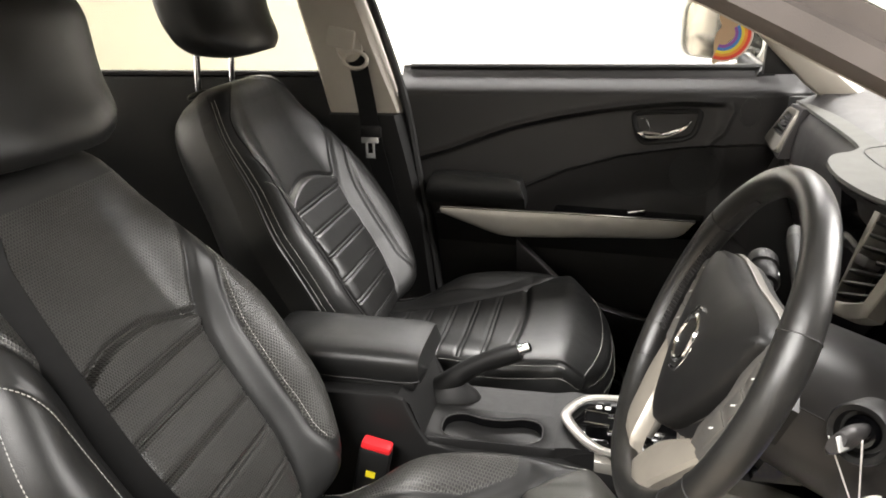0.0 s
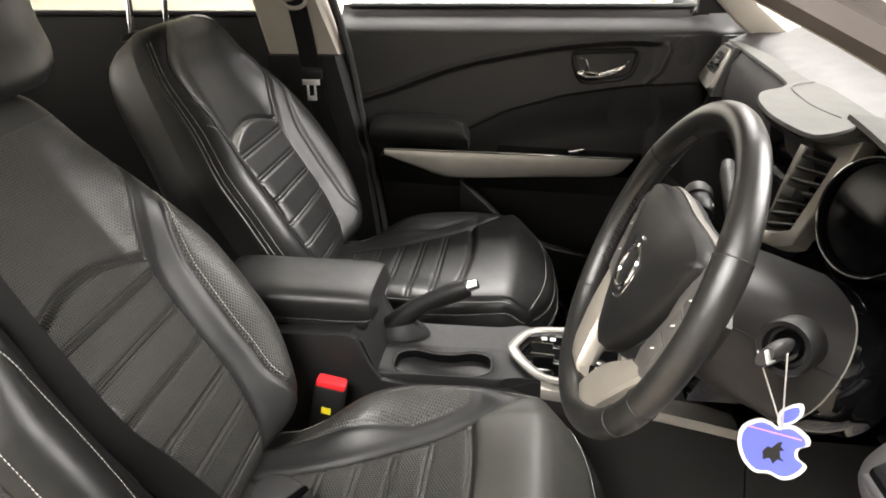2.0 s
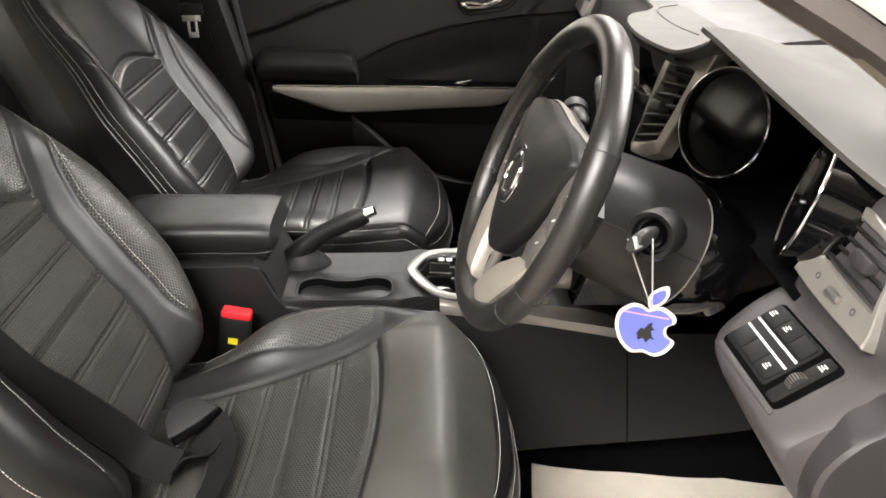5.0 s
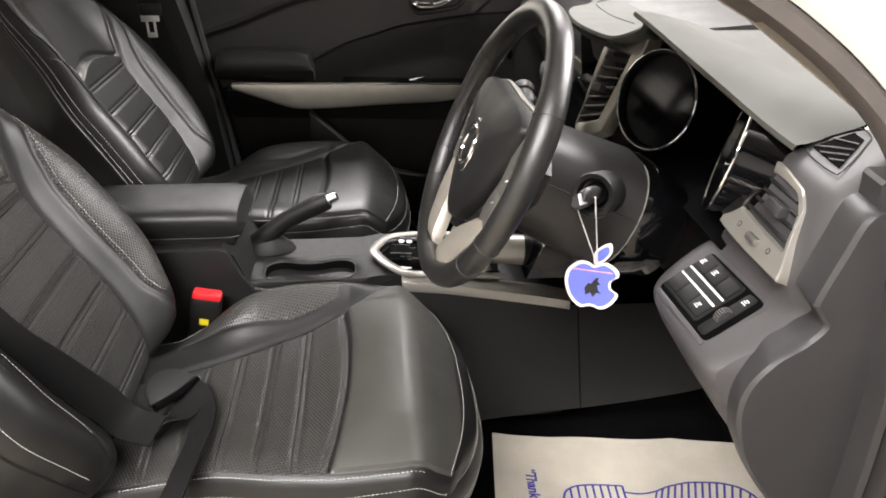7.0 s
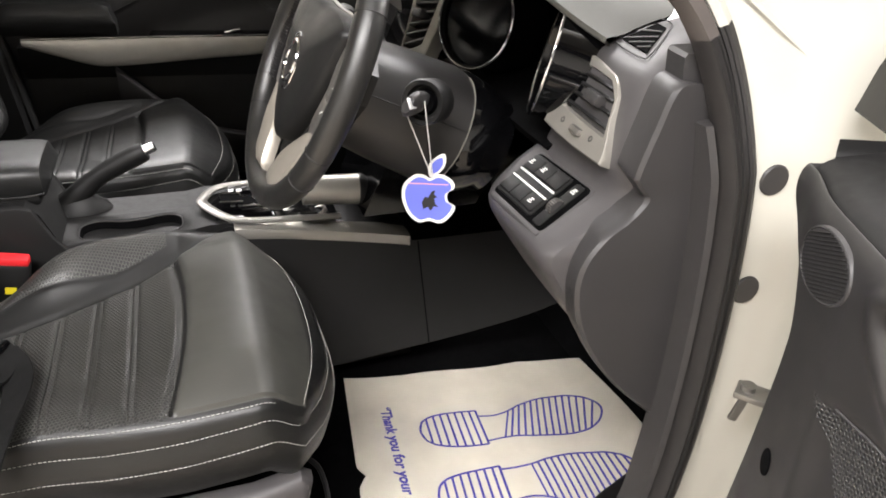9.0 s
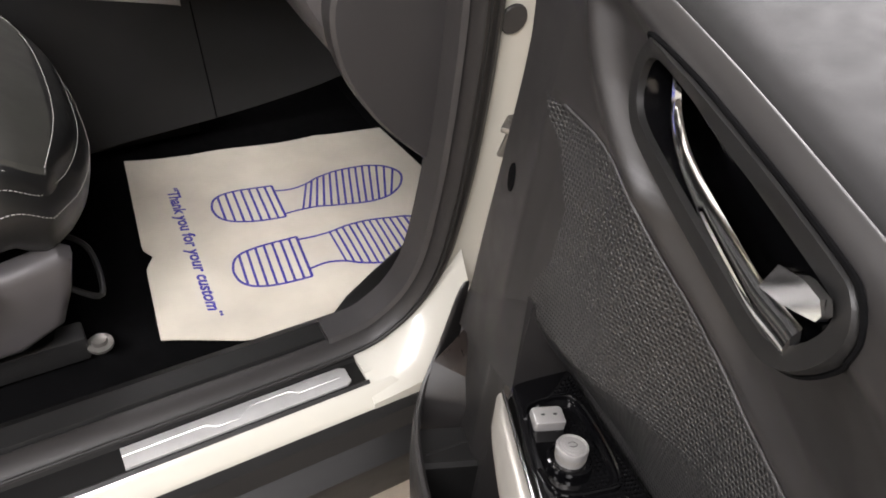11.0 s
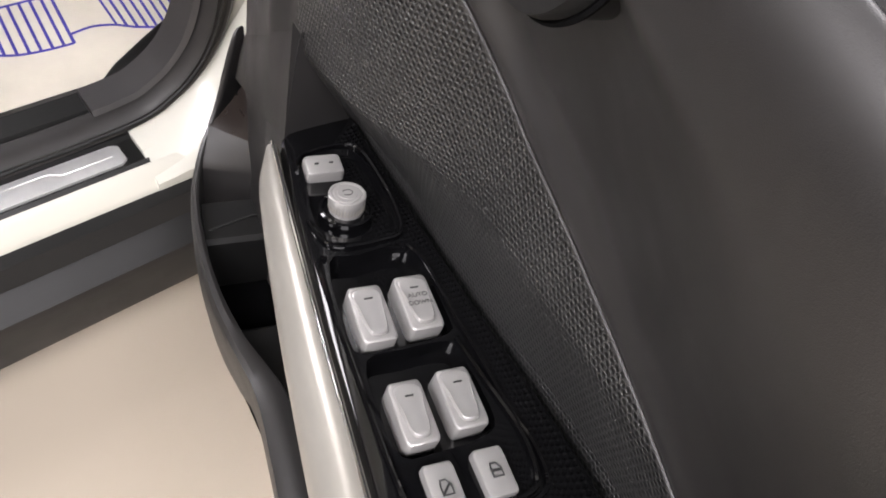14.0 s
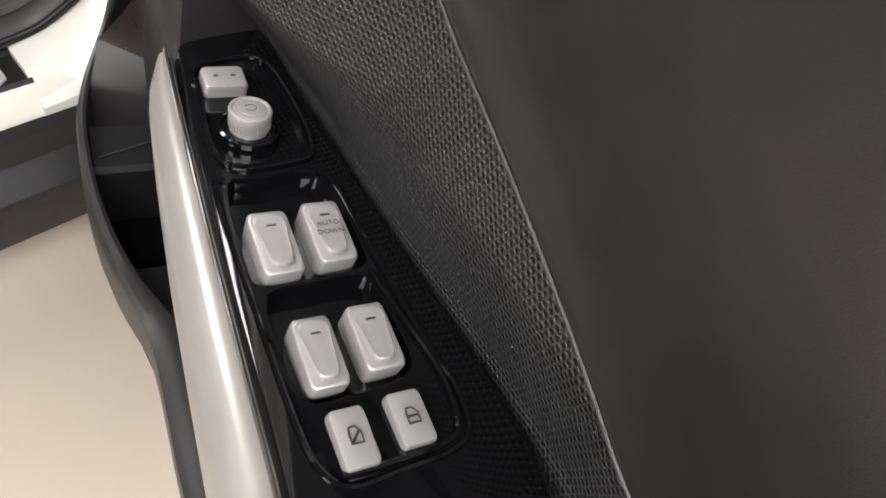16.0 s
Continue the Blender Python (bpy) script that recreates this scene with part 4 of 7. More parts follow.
# driver's vents: beside the door, and right of the centre
def framed_vent(name, outer, opening, slats, lab, lever_at, parent=dash, lift=0.004):
    """A silver surround between an outline and an opening, with dark slats and a lever."""
    O, I = [Vector(p) for p in outer], [Vector(p) for p in opening]
    nrm = (O[1] - O[0]).cross(O[-1] - O[0]).normalized()
    if nrm.x > 0:
        nrm = -nrm
    oc, ic = smooth_line(O, 6, True), smooth_line(I, 6, True)
    oc = [lerp(p, O[k // 6].lerp(O[(k // 6 + 1) % len(O)], (k % 6) / 6), 0.7) for k, p in enumerate(oc)]
    ic = [lerp(p, I[k // 6].lerp(I[(k // 6 + 1) % len(I)], (k % 6) / 6), 0.8) for k, p in enumerate(ic)]
    mid = sum(I, Vector()) / len(I)
    bm = bmesh.new()
    grid_faces(bm, [[p - nrm * 0.02 for p in oc], [p + nrm * (lift - 0.002) for p in oc], [p.lerp(mid, 0.03) + nrm * lift for p in oc], [p + (p - mid) * 0.05 + nrm * lift for p in ic], [p + nrm * (lift - 0.002) for p in ic], [p.lerp(mid, 0.02) - nrm * 0.035 for p in ic]], close_u=True)
    v = part(name, bm, SILVER, parent, lab)
    bm = bmesh.new()
    bm.faces.new([bm.verts.new(p - nrm * 0.032) for p in ic])
    part("vent_back", bm, CARPET_AND_SHADE, v)
    a0, a1, b1, b0 = I[0], I[1], I[2], I[3]
    if len(I) == 6:
        a0, a1, b1, b0 = I[0], I[1], I[4], I[5]
    down = ((b0 - a0) + (b1 - a1)).normalized()
    for k in range(slats):
        t = (k + 0.6) / (slats + 0.2)
        p, q = a0.lerp(b0, t), a1.lerp(b1, t)
        if len(I) == 6:
            q = q + (I[2] - a1.lerp(b1, 0.35)) * math.sin(math.pi * t) * 0.9
        ring_ = [down * 0.0030 + nrm * 0.001, down * 0.001 + nrm * 0.0035, down * -0.0020 + nrm * 0.002, down * 0.002 - nrm * 0.011, down * 0.0035 - nrm * 0.011]
        part("slat", loft([[p + r for r in ring_], [q + r for r in ring_]]), PLASTIC, v, "black vent slat")
    L = Vector(lever_at)
    lv = part("lever", xform(box(-0.015, 0.015, -0.007, 0.007, -0.012, 0.010, 0.003), axes(L, a1 - a0, down)), PLASTIC_GREY, v, "dark grey vent lever")
    part("lever_edge", xform(box(-0.007, 0.007, 0.0062, 0.0078, 0.004, 0.0106, 0.0006), axes(L, a1 - a0, down)), CHROME, lv, "bright lever edge")
    return v


sv = framed_vent("side_vent", ((0.872, -0.556, 1.0725), (0.8695, -0.628, 1.0650), (0.8635, -0.648, 1.0500), (0.8528, -0.657, 1.0254), (0.8345, -0.674, 0.9830), (0.8350, -0.534, 0.9870)), ((0.8676, -0.573, 1.0612), (0.8668, -0.624, 1.0585), (0.8610, -0.6435, 1.0446), (0.8500, -0.6530, 1.0185), (0.8455, -0.6560, 1.0085), (0.8468, -0.5604, 1.0136)), 4, "silver framed side vent", (0.857, -0.612, 1.036))
part("thumb_wheel", xform(box(-0.011, 0.011, -0.0045, 0.0045, 0, 0.010, 0.003), axes((0.8400, -0.609, 0.9985), (0, -1, -0.03), (0.41, 0, 0.91))), SILVER_DARK, sv, "silver thumb wheel")
for yy in (-0.574, -0.641):
    part("dial_mark", xform(tube([Vector((0.003 * math.cos(q), 0.003 * math.sin(q), 0)) for q in np.linspace(0, 2 * math.pi, 13)[:-1]], 0.0005, 4, closed=True), axes((0.8365, yy, 1.002), (0, -1, 0), (0.41, 0, 0.91))), PLASTIC_GREY, sv)
framed_vent("centre_vent", ((0.8230, -0.066, 1.0930), (0.8551, -0.1870, 1.1344), (0.791, -0.1860, 0.9807), (0.7688, -0.1177, 0.9581)), ((0.8196, -0.0905, 1.0859), (0.8330, -0.1660, 1.0944), (0.791, -0.1700, 0.9949), (0.7736, -0.1083, 0.9706)), 7, "silver framed centre vent", (0.8000, -0.1290, 1.0331))
far = Vector((-0.008, 0.035, 0.034))
vent("passenger_vent", [Vector(c) + far for c in ((0.872, 0.637, 1.068), (0.872, 0.553, 1.072), (0.833, 0.543, 0.982), (0.836, 0.683, 0.986))], 4, "silver framed vent on the passenger side", inner=[Vector(c) + far for c in ((0.868, 0.630, 1.057), (0.868, 0.573, 1.057), (0.848, 0.564, 1.014), (0.847, 0.660, 1.012))])
part("vent_housing", loft([[Vector((x + k, y, z)) for x, y, z in ((0.862, 0.575, 1.112), (0.862, 0.680, 1.108), (0.826, 0.725, 1.012), (0.822, 0.568, 1.008))] for k in (0.004, 0.12)]), PLASTIC_GREY, dash, "dark grey housing of the far vent")
# defroster outlets
for sgn in (-1, 1):
    q0, q1, q2, q3 = [Vector((x, sgn * -y, z)) for x, y, z in ((0.8992, -0.5791, 1.0913), (0.9357, -0.5880, 1.1086), (0.9339, -0.6085, 1.1077), (0.8954, -0.6352, 1.0896))]
    if sgn > 0:
        q0, q1, q2, q3 = [q + Vector((0.004, 0.040, 0.020)) for q in (q0, q1, q2, q3)]
    cen = (q0 + q1 + q2 + q3) / 4
    up_ = (q1 - q0).cross(q3 - q0).normalized()
    up_ = up_ if up_.z > 0 else -up_
    oval = [lerp(p, (q0, q1, q2, q3)[k // 6].lerp((q1, q2, q3, q0)[k // 6], (k % 6) / 6), 0.55) for k, p in enumerate(smooth_line([q0, q1, q2, q3], 6, True))]
    o = part("defroster", tube([cen + (p - cen) * 1.34 + up_ * 0.0022 for p in oval], 0.0008, 6, closed=True), PLASTIC, dash, "thin groove round the defroster outlet")
    # opening's shade is a black slab standing just above the skin
    part("defroster_well", loft([[cen + (p - cen) * 1.0 + up_ * h for p in (q0, q1, q2, q3)] for h in (-0.004, 0.0028)]), CARPET_AND_SHADE, o, "black slab for the shade in the defroster opening")
    for k in range(4):
        t = 0.22 + 0.20 * k
        a = q3.lerp(q0, min(1.0, t * 1.7)) if t < 0.6 else q0.lerp(q1, (t - 0.6) / 0.4)
        part("fin", tube([a + up_ * 0.0030, q3.lerp(q2, t) + up_ * 0.0030], 0.0010, 6), FASCIA, o, "slim defroster fin")

# fascia end with the switch panel, beside the open door
prof = [(1.100, 1.20), (1.118, 1.10), (1.121, 1.00), (1.113, 0.945), (1.101, 0.917), (1.087, 0.890), (1.072, 0.872), (1.03, 0.857), (0.99, 0.846), (0.974, 0.846), (0.962, 0.846), (0.948, 0.838), (0.925, 0.802), (0.903, 0.768), (0.892, 0.762), (0.878, 0.765), (0.86, 0.775), (0.82, 0.800), (0.77, 0.838), (0.72, 0.880), (0.675, 0.915), (0.64, 0.945)]
fine = [(p.x, p.y) for p in smooth_line([(z, x, 0) for z, x in prof], 4)]
rows = []
for z, x in fine:
    yl = curve([(0.63, -0.705), (0.70, -0.675), (0.80, -0.600), (0.88, -0.535), (0.94, -0.500), (1.0, -0.525), (1.06, -0.530), (1.12, -0.53)], z)
    yr = -0.708 + 0.012 * step(0.98, 1.05, z) + 0.016 * step(1.0, 1.12, z)
    xe = 0.935
    k_ = next(i for i, p in enumerate(fine) if p == (z, x))
    top_ = 1 - step(10, 26, k_)
    yl = lerp(yl, -0.570, top_)
    inn = Vector((1 - top_, 0, -top_)).normalized()
    base = Vector((x, 0, z))

    def at_(off, y):
        return base + inn * off + Vector((0, y, 0))

    rows.append([at_(min(0.10, 0.99 - x) if top_ < 0.5 else 0.05, yl + 0.012), at_(0.030, yl + 0.008), at_(0.010, yl - 0.001), at_(0.002, yl - 0.014)] + [at_(0.0, lerp(yl - 0.03, yr + 0.028, k / 6)) for k in range(7)] + [at_(0.003, yr + 0.012), at_(0.010, yr + 0.003), at_(0.024, yr - 0.001)] + ([Vector((lerp(x + 0.024, xe, 0.5), yr - 0.010, z)), Vector((xe, yr - 0.022, z))] if top_ < 0.5 else [at_(0.035, yr - 0.006), at_(0.06, yr - 0.012)]))
bm = bmesh.new()
grid_faces(bm, rows)
part("fascia_end", bm, FASCIA, dash, "dark grey fascia end beside the door")
# raised end cover with a crisp curved rim
cov = smooth_line([(0.925, 0, 1.066), (0.893, 0, 1.086), (0.866, 0, 1.084), (0.851, 0, 1.042), (0.838, 0, 0.998), (0.840, 0, 0.989), (0.848, 0, 0.978), (0.853, 0, 0.967), (0.836, 0, 0.947), (0.811, 0, 0.929), (0.790, 0, 0.897), (0.788, 0, 0.856), (0.806, 0, 0.800), (0.850, 0, 0.735), (0.905, 0, 0.680), (0.935, 0, 0.655)], 5)
bm = bmesh.new()
rr = []
for off, y in ((0.006, -0.690), (0.0, -0.722), (0.0, -0.734), (0.004, -0.738), (0.012, -0.739)):
    rr.append([Vector((min(p.x + off, 0.935), y - 0.002 * step(0.84, 0.93, p.x), p.z)) for p in cov])
rr.append([Vector((max(0.926, p.x + 0.013), -0.742, p.z)) for p in cov])
grid_faces(bm, rr)
part("end_cover", bm, PLASTIC_GREY, dash, "dark grey dashboard end cover")
part("corner_block", loft([[Vector((x, y, z)) for x, y in ((0.884 - k, -0.690), (0.880 - k, -0.726), (0.925, -0.736), (0.95, -0.69))] for z, k in ((1.070, 0.0), (1.110, 0.003), (1.114, 0.0))]), PLASTIC_GREY, dash, "black corner cover at the pillar foot")

# switch panel in the fascia
sm = axes((0.8012, -0.6037, 0.9245), (0.06, -1.0, 0.0), (0.83, 0.03, 0.56))
if sm.to_3x3().col[2].x > 0:
    sm = sm @ Matrix.Rotation(math.pi, 4, "X")
pw, ph = 0.128, 0.086
swp = part("switch_panel", prism(rounded(pw, ph, 0.009), 0.010, sm @ Matrix.Translation((0, 0, -0.0075)), 0.002), FASCIA, dash, "fascia switch panel frame")
# shade round the switches, laid on as a flat black patch
part("panel_gap", prism(rounded(pw - 0.007, ph - 0.012, 0.007), 0.0012, sm @ Matrix.Translation((0, 0.002, 0.0020))), CARPET_AND_SHADE, swp, "flat black patch for the shade round the switches")
part("switch_face", prism(rounded(0.086, 0.066, 0.005), 0.004, sm @ Matrix.Translation((-0.0165, 0.003, 0.001)), 0.001), PLASTIC, swp, "black switch bank")
part("panel_lip", prism(rounded(pw - 0.010, 0.0055, 0.002), 0.0022, sm @ Matrix.Translation((0.002, -0.0385, 0.0020)), 0.0008), FASCIA, swp, "bevelled lower lip")
for r, (y, hgt) in enumerate(((0.0225, 0.021), (0.0030, 0.009), (-0.0150, 0.021))):
    for k in range(3):
        if r == 1:
            continue
        part("switch", prism(rounded(0.0262, hgt, 0.002), 0.0030, sm @ Matrix.Translation((-0.0435 + 0.0270 * k, y, 0.0042)), 0.0008), PLASTIC, swp, "black push switch")
for y in (0.0085, -0.0030):
    part("silver_line", xform(box(-0.040, 0.040, -0.0013, 0.0013, 0, 0.0022, 0.0005), sm @ Matrix.Translation((-0.0165, y, 0.0048))), WHITE, swp, "pale line across the switches")
part("dial_bank", prism(rounded(0.0165, 0.068, 0.004), 0.0022, sm @ Matrix.Translation((0.0430, 0.002, 0.0022)), 0.0008), PLASTIC, swp, "black dial bank")
part("level_dial", xform(disc(0.0105, 0.009, 20, 0.002), sm @ Matrix.Translation((0.0385, -0.002, 0.0018)) @ pose(0, 0, 0, 0, 90, 0)), PLASTIC_GREY, swp, "ribbed headlamp level dial")
for k in range(-4, 5):
    a = radians(k * 16)
    part("dial_rib", xform(box(0.0384, 0.0476, -0.0005, 0.0005, 0.0098, 0.0108, 0), sm @ Matrix.Translation((0, -0.002, 0.0018)) @ pose(0, 0, 0, math.degrees(a), 0, 0)), SILVER_DARK, swp)
for x, y in ((-0.0500, 0.0230), (-0.0210, 0.0230), (0.0090, -0.0150), (0.0430, 0.0250)):
    for k in range(3):
        part("mark", xform(box(-0.0040 + 0.001 * k, 0.0040 - 0.0015 * (k % 2), -0.0007, 0.0007, 0, 0.0004, 0), sm @ Matrix.Translation((x, y + 0.0026 * (k - 1), 0.0074 if x < 0.03 else 0.0046))), WHITE, swp)

# round gauges in toed-in tubes
for gc, nrm in (((0.842, -0.262, 1.052), (-0.87, -0.42, 0.25)), ((0.852, -0.490, 1.052), (-0.87, 0.42, 0.25))):
    nz = Vector(nrm).normalized()
    m = axes(gc, Vector((0, 0, 1)).cross(nz), nz.cross(Vector((0, 0, 1)).cross(nz)))
    g = part("gauge_tube", xform(lathe([(0.070, -0.13), (0.0725, -0.004), (0.0735, 0.0), (0.072, 0.0025), (0.0695, 0.001), (0.067, -0.02), (0.064, -0.045)], 48), m), DIALFACE if gc[1] > -0.4 else GLOSS, dash, "black gauge tube")
    # on the right tube the chrome only draws the gloss edge's highlight
    part("gauge_ring", xform(tube([Vector((0.0725 * math.cos(a), 0.0725 * math.sin(a), 0.001)) for a in np.linspace(0, 2 * math.pi, 61)[:-1]], 0.0017, 8, closed=True), m), CHROME, g, "chrome gauge ring, on the right tube a painted highlight")
    part("gauge_glass", xform(lathe([(0.0690, -0.007), (0.060, -0.0062), (0.045, -0.0052), (0.025, -0.0046), (0.0, -0.0044)], 48), m), GAUGE, g, "dark domed gauge glass")
part("gauge_floor", loft([[Vector((x, y, z)) for x, z in ((0.835, 0.955), (0.95, 0.985), (0.95, 0.965), (0.85, 0.935))] for y in (-0.54, -0.18)]), CARPET_AND_SHADE, dash, "black gauge bay floor")
# passenger fascia strip and glove box
part("glove_box", across([(0.880, 0.905), (0.895, 0.87), (0.93, 0.77), (0.96, 0.77), (0.96, 0.905)], (0.17, 0.60)), PLASTIC, dash, "black glove box lid")
part("fascia_strip", across([(0.848, 1.00), (0.852, 0.975), (0.87, 0.975), (0.87, 1.00)], (0.17, 0.60)), SILVER, dash, "silver fascia strip")
# pedals in the dark
ped = thing("pedals", "black pedals in the dark footwell", "pedal", at=(1.2, -0.36, 0.4))
part("brake_pedal", xform(box(-0.01, 0.01, -0.05, 0.05, -0.03, 0.03, 0.006), pose(1.16, -0.33, 0.50, 0, -35, 0)), RUBBER, ped)
part("pedal_arm", tube([(1.17, -0.33, 0.51), (1.25, -0.33, 0.72)], 0.010, 8), STEEL, ped)
part("throttle_pedal", xform(box(-0.008, 0.008, -0.025, 0.025, -0.08, 0.08, 0.005), pose(1.18, -0.48, 0.42, 0, -35, 0)), RUBBER, ped)

# ---- steering column and wheel ----
WC = Vector((0.571, -0.405, 1.043))
yw, ti = radians(2.5), radians(24.2)
wn = Vector((-math.cos(ti) * math.cos(yw), -math.cos(ti) * math.sin(yw), math.sin(ti)))
wr = Vector((math.sin(yw), -math.cos(yw), 0))
wu = wn.cross(wr)
WM = axes(WC, wr, wu)
wheel = thing("steering_wheel", "black leather steering wheel with silver lower spokes", "steering wheel", at=WM)


def wpart(name, bm, mat, parent=None, label=""):
    return part(name, xform(bm, WM), mat, parent or wheel, label)


ring, rads = [], []
for k in range(96):
    a = 2 * math.pi * k / 96
    ring.append(Vector((0.174 * math.cos(a), 0.174 * math.sin(a), 0)))
    deg = math.degrees(a)
    rads.append(0.0158 + 0.0016 * sum(math.exp(-((deg - c) / 14) ** 2) for c in (26, 154)))
rim = wpart("rim", tube(ring, rads, 16, closed=True, up=(0, 0, 1)), LEATHER_RIM, label="black leather rim")
for deg in (30, 149, 203, -23, -39, 219):
    k = int(round((deg % 360) / 360 * 96)) % 96
    p, t = ring[k], (ring[(k + 1) % 96] - ring[k - 1]).normalized()
    m = Matrix.Translation(p) @ t.to_track_quat("Z", "Y").to_matrix().to_4x4()
    wpart("rim_seam", xform(tube([Vector((rads[k] * 1.004 * math.cos(q), rads[k] * 1.004 * math.sin(q), 0)) for q in np.linspace(0, 2 * math.pi, 25)[:-1]], 0.0007, 5, closed=True), m), RUBBER, rim)
for lo, hi in ((124, 149), (150, 203), (-23, 29), (31, 56)):
    for q in np.linspace(lo, hi, 34):
        k = (q % 360) / 360 * 96
        p = ring[int(k) % 96].lerp(ring[(int(k) + 1) % 96], k % 1)
        inw = -p.normalized()
        b = p + inw * 0.0164
        tt = Vector((-p.y, p.x, 0)).normalized()
        wpart("rim_stitch", tube([b + Vector((0, 0, 0.004)), b + tt * 0.0025 + Vector((0, 0, -0.004))], 0.0009, 4), PLASTIC_GREY, rim)
# airbag pad: a shield-shaped dome
half = [(0.036, 0.0715), (0.072, 0.0715), (0.100, 0.066), (0.110, 0.056), (0.104, 0.038), (0.096, 0.012), (0.078, -0.028), (0.048, -0.070), (0.022, -0.096)]
po = smooth_line([(0, 0.070, 0)] + [(x, y, 0) for x, y in half] + [(0, -0.106, 0)] + [(-x, y, 0) for x, y in half[::-1]], 6, True)
pc = Vector((0, -0.012, 0))
bm = bmesh.new()
vs = grid_faces(bm, [[pc + (p - pc) * k + Vector((0, 0, h)) for p in po] for k, h in ((0.98, -0.036), (1.0, -0.010), (0.995, 0.000), (0.965, 0.006), (0.88, 0.0105), (0.7, 0.0155), (0.4, 0.0195), (0.12, 0.0205))], close_u=True)
bm.faces.new(vs[-1])
pad = wpart("airbag_pad", bm, PLASTIC, label="black grained airbag pad")
# badge: plain oval of bright bars
em = Matrix.Translation((0, -0.008, 0.0200))
wpart("badge", xform(tube([Vector((0.021 * math.cos(a), 0.025 * math.sin(a), 0)) for a in np.linspace(0, 2 * math.pi, 41)[:-1]], 0.0030, 10, closed=True), em), CHROME, pad, "plain bright oval badge")
for s in (-1, 1):
    wpart("badge", xform(tube(smooth_line([(s * 0.027, s * 0.016, -0.003), (s * 0.0265, s * -0.006, -0.002), (s * 0.018, s * -0.028, -0.001), (s * 0.002, s * -0.034, -0.001)], 6), 0.0024, 8), em), CHROME, pad)
# silver bezel round the pad
out_ = [Vector((p.x * 1.022, 0.0012 + p.y * 1.025 if p.y > 0 else p.y * 1.0, 0)) for p in po]
bm = bmesh.new()
grid_faces(bm, [[pc + (p - pc) * 0.97 + Vector((0, 0, -0.026)) for p in out_], [p + Vector((0, 0, -0.018)) for p in out_], [pc + (p - pc) * 0.985 + Vector((0, 0, -0.013)) for p in out_], [pc + (p - pc) * 0.9 + Vector((0, 0, -0.013)) for p in out_]], close_u=True)
wpart("pad_bezel", bm, SILVER_DARK, label="satin silver bezel round the pad")
# side spokes with button banks, silver lower legs
for s in (-1, 1):
    sp = prism([(s * x, y) for x, y in ((0.090, 0.046), (0.125, 0.054), (0.160, 0.034), (0.160, 0.000), (0.130, -0.040), (0.090, -0.070))][::s], 0.016, Matrix.Translation((0, 0, -0.030)), 0.005)
    wpart("spoke", sp, PLASTIC, label="black side spoke")
    pod = prism([(s * x, y) for x, y in ((0.092, 0.058), (0.114, 0.060), (0.146, 0.036), (0.139, -0.008), (0.126, -0.062), (0.092, -0.072), (0.084, -0.050), (0.098, -0.005))][::s], 0.014, Matrix.Translation((0, 0, -0.016)), 0.003)
    pd = wpart("switch_pod", pod, SILVER_DARK, label="dark silver switch pod")
    for poly in (((0.116, 0.044), (0.125, 0.046), (0.141, 0.032), (0.138, 0.016), (0.118, 0.020)), ((0.117, 0.015), (0.137, 0.011), (0.132, -0.014), (0.110, -0.011)), ((0.108, -0.016), (0.130, -0.019), (0.122, -0.050), (0.096, -0.045))):
        b = wpart("pod_switch", prism([(s * x, y) for x, y in poly][::-s], 0.003, Matrix.Translation((0, 0, -0.0032)), 0.001), SILVER_DARK, pd, "dark silver wheel switch")
        cx, cy = sum(q[0] for q in poly) / len(poly), sum(q[1] for q in poly) / len(poly)
        part("symbol", xform(box(-0.004, 0.004, -0.0008, 0.0008, 0, 0.0004, 0), WM @ Matrix.Translation((s * cx, cy, -0.0001)) @ pose(0, 0, 0, 0, 0, 35)), WHITE, b)
    leg = []
    for t in np.linspace(0, 1, 20):
        xo = curve([(0, 0.126), (0.4, 0.102), (0.75, 0.080), (1, 0.070)], t)
        xi = curve([(0, 0.078), (0.4, 0.040), (0.75, 0.022), (1, 0.012)], t)
        y0, y1 = lerp(-0.056, -0.164, t), lerp(-0.068, -0.164, t)
        h = curve([(0, -0.004), (0.5, 0.004), (0.85, 0.006), (1, -0.002)], t)
        leg.append([Vector((s * xi, y1, h - 0.016)), Vector((s * xi, y1, h - 0.004)), Vector((s * (xi + 0.003), y1, h)), Vector((s * lerp(xi, xo, 0.5), (y0 + y1) / 2, h + 0.003)), Vector((s * (xo - 0.004), y0, h)), Vector((s * xo, y0, h - 0.004)), Vector((s * xo, y0, h - 0.016))])
    wpart("lower_spoke", loft(leg), SILVER_WARM, label="satin silver lower spoke")
wpart("hub_cover", loft([[Vector((w * math.cos(a), -0.02 + w * 0.9 * math.sin(a), z)) for a in np.linspace(0, 2 * math.pi, 33)[:-1]] for w, z in ((0.088, -0.014), (0.090, -0.03), (0.080, -0.055), (0.07, -0.06))]), PLASTIC, label="black hub cover")

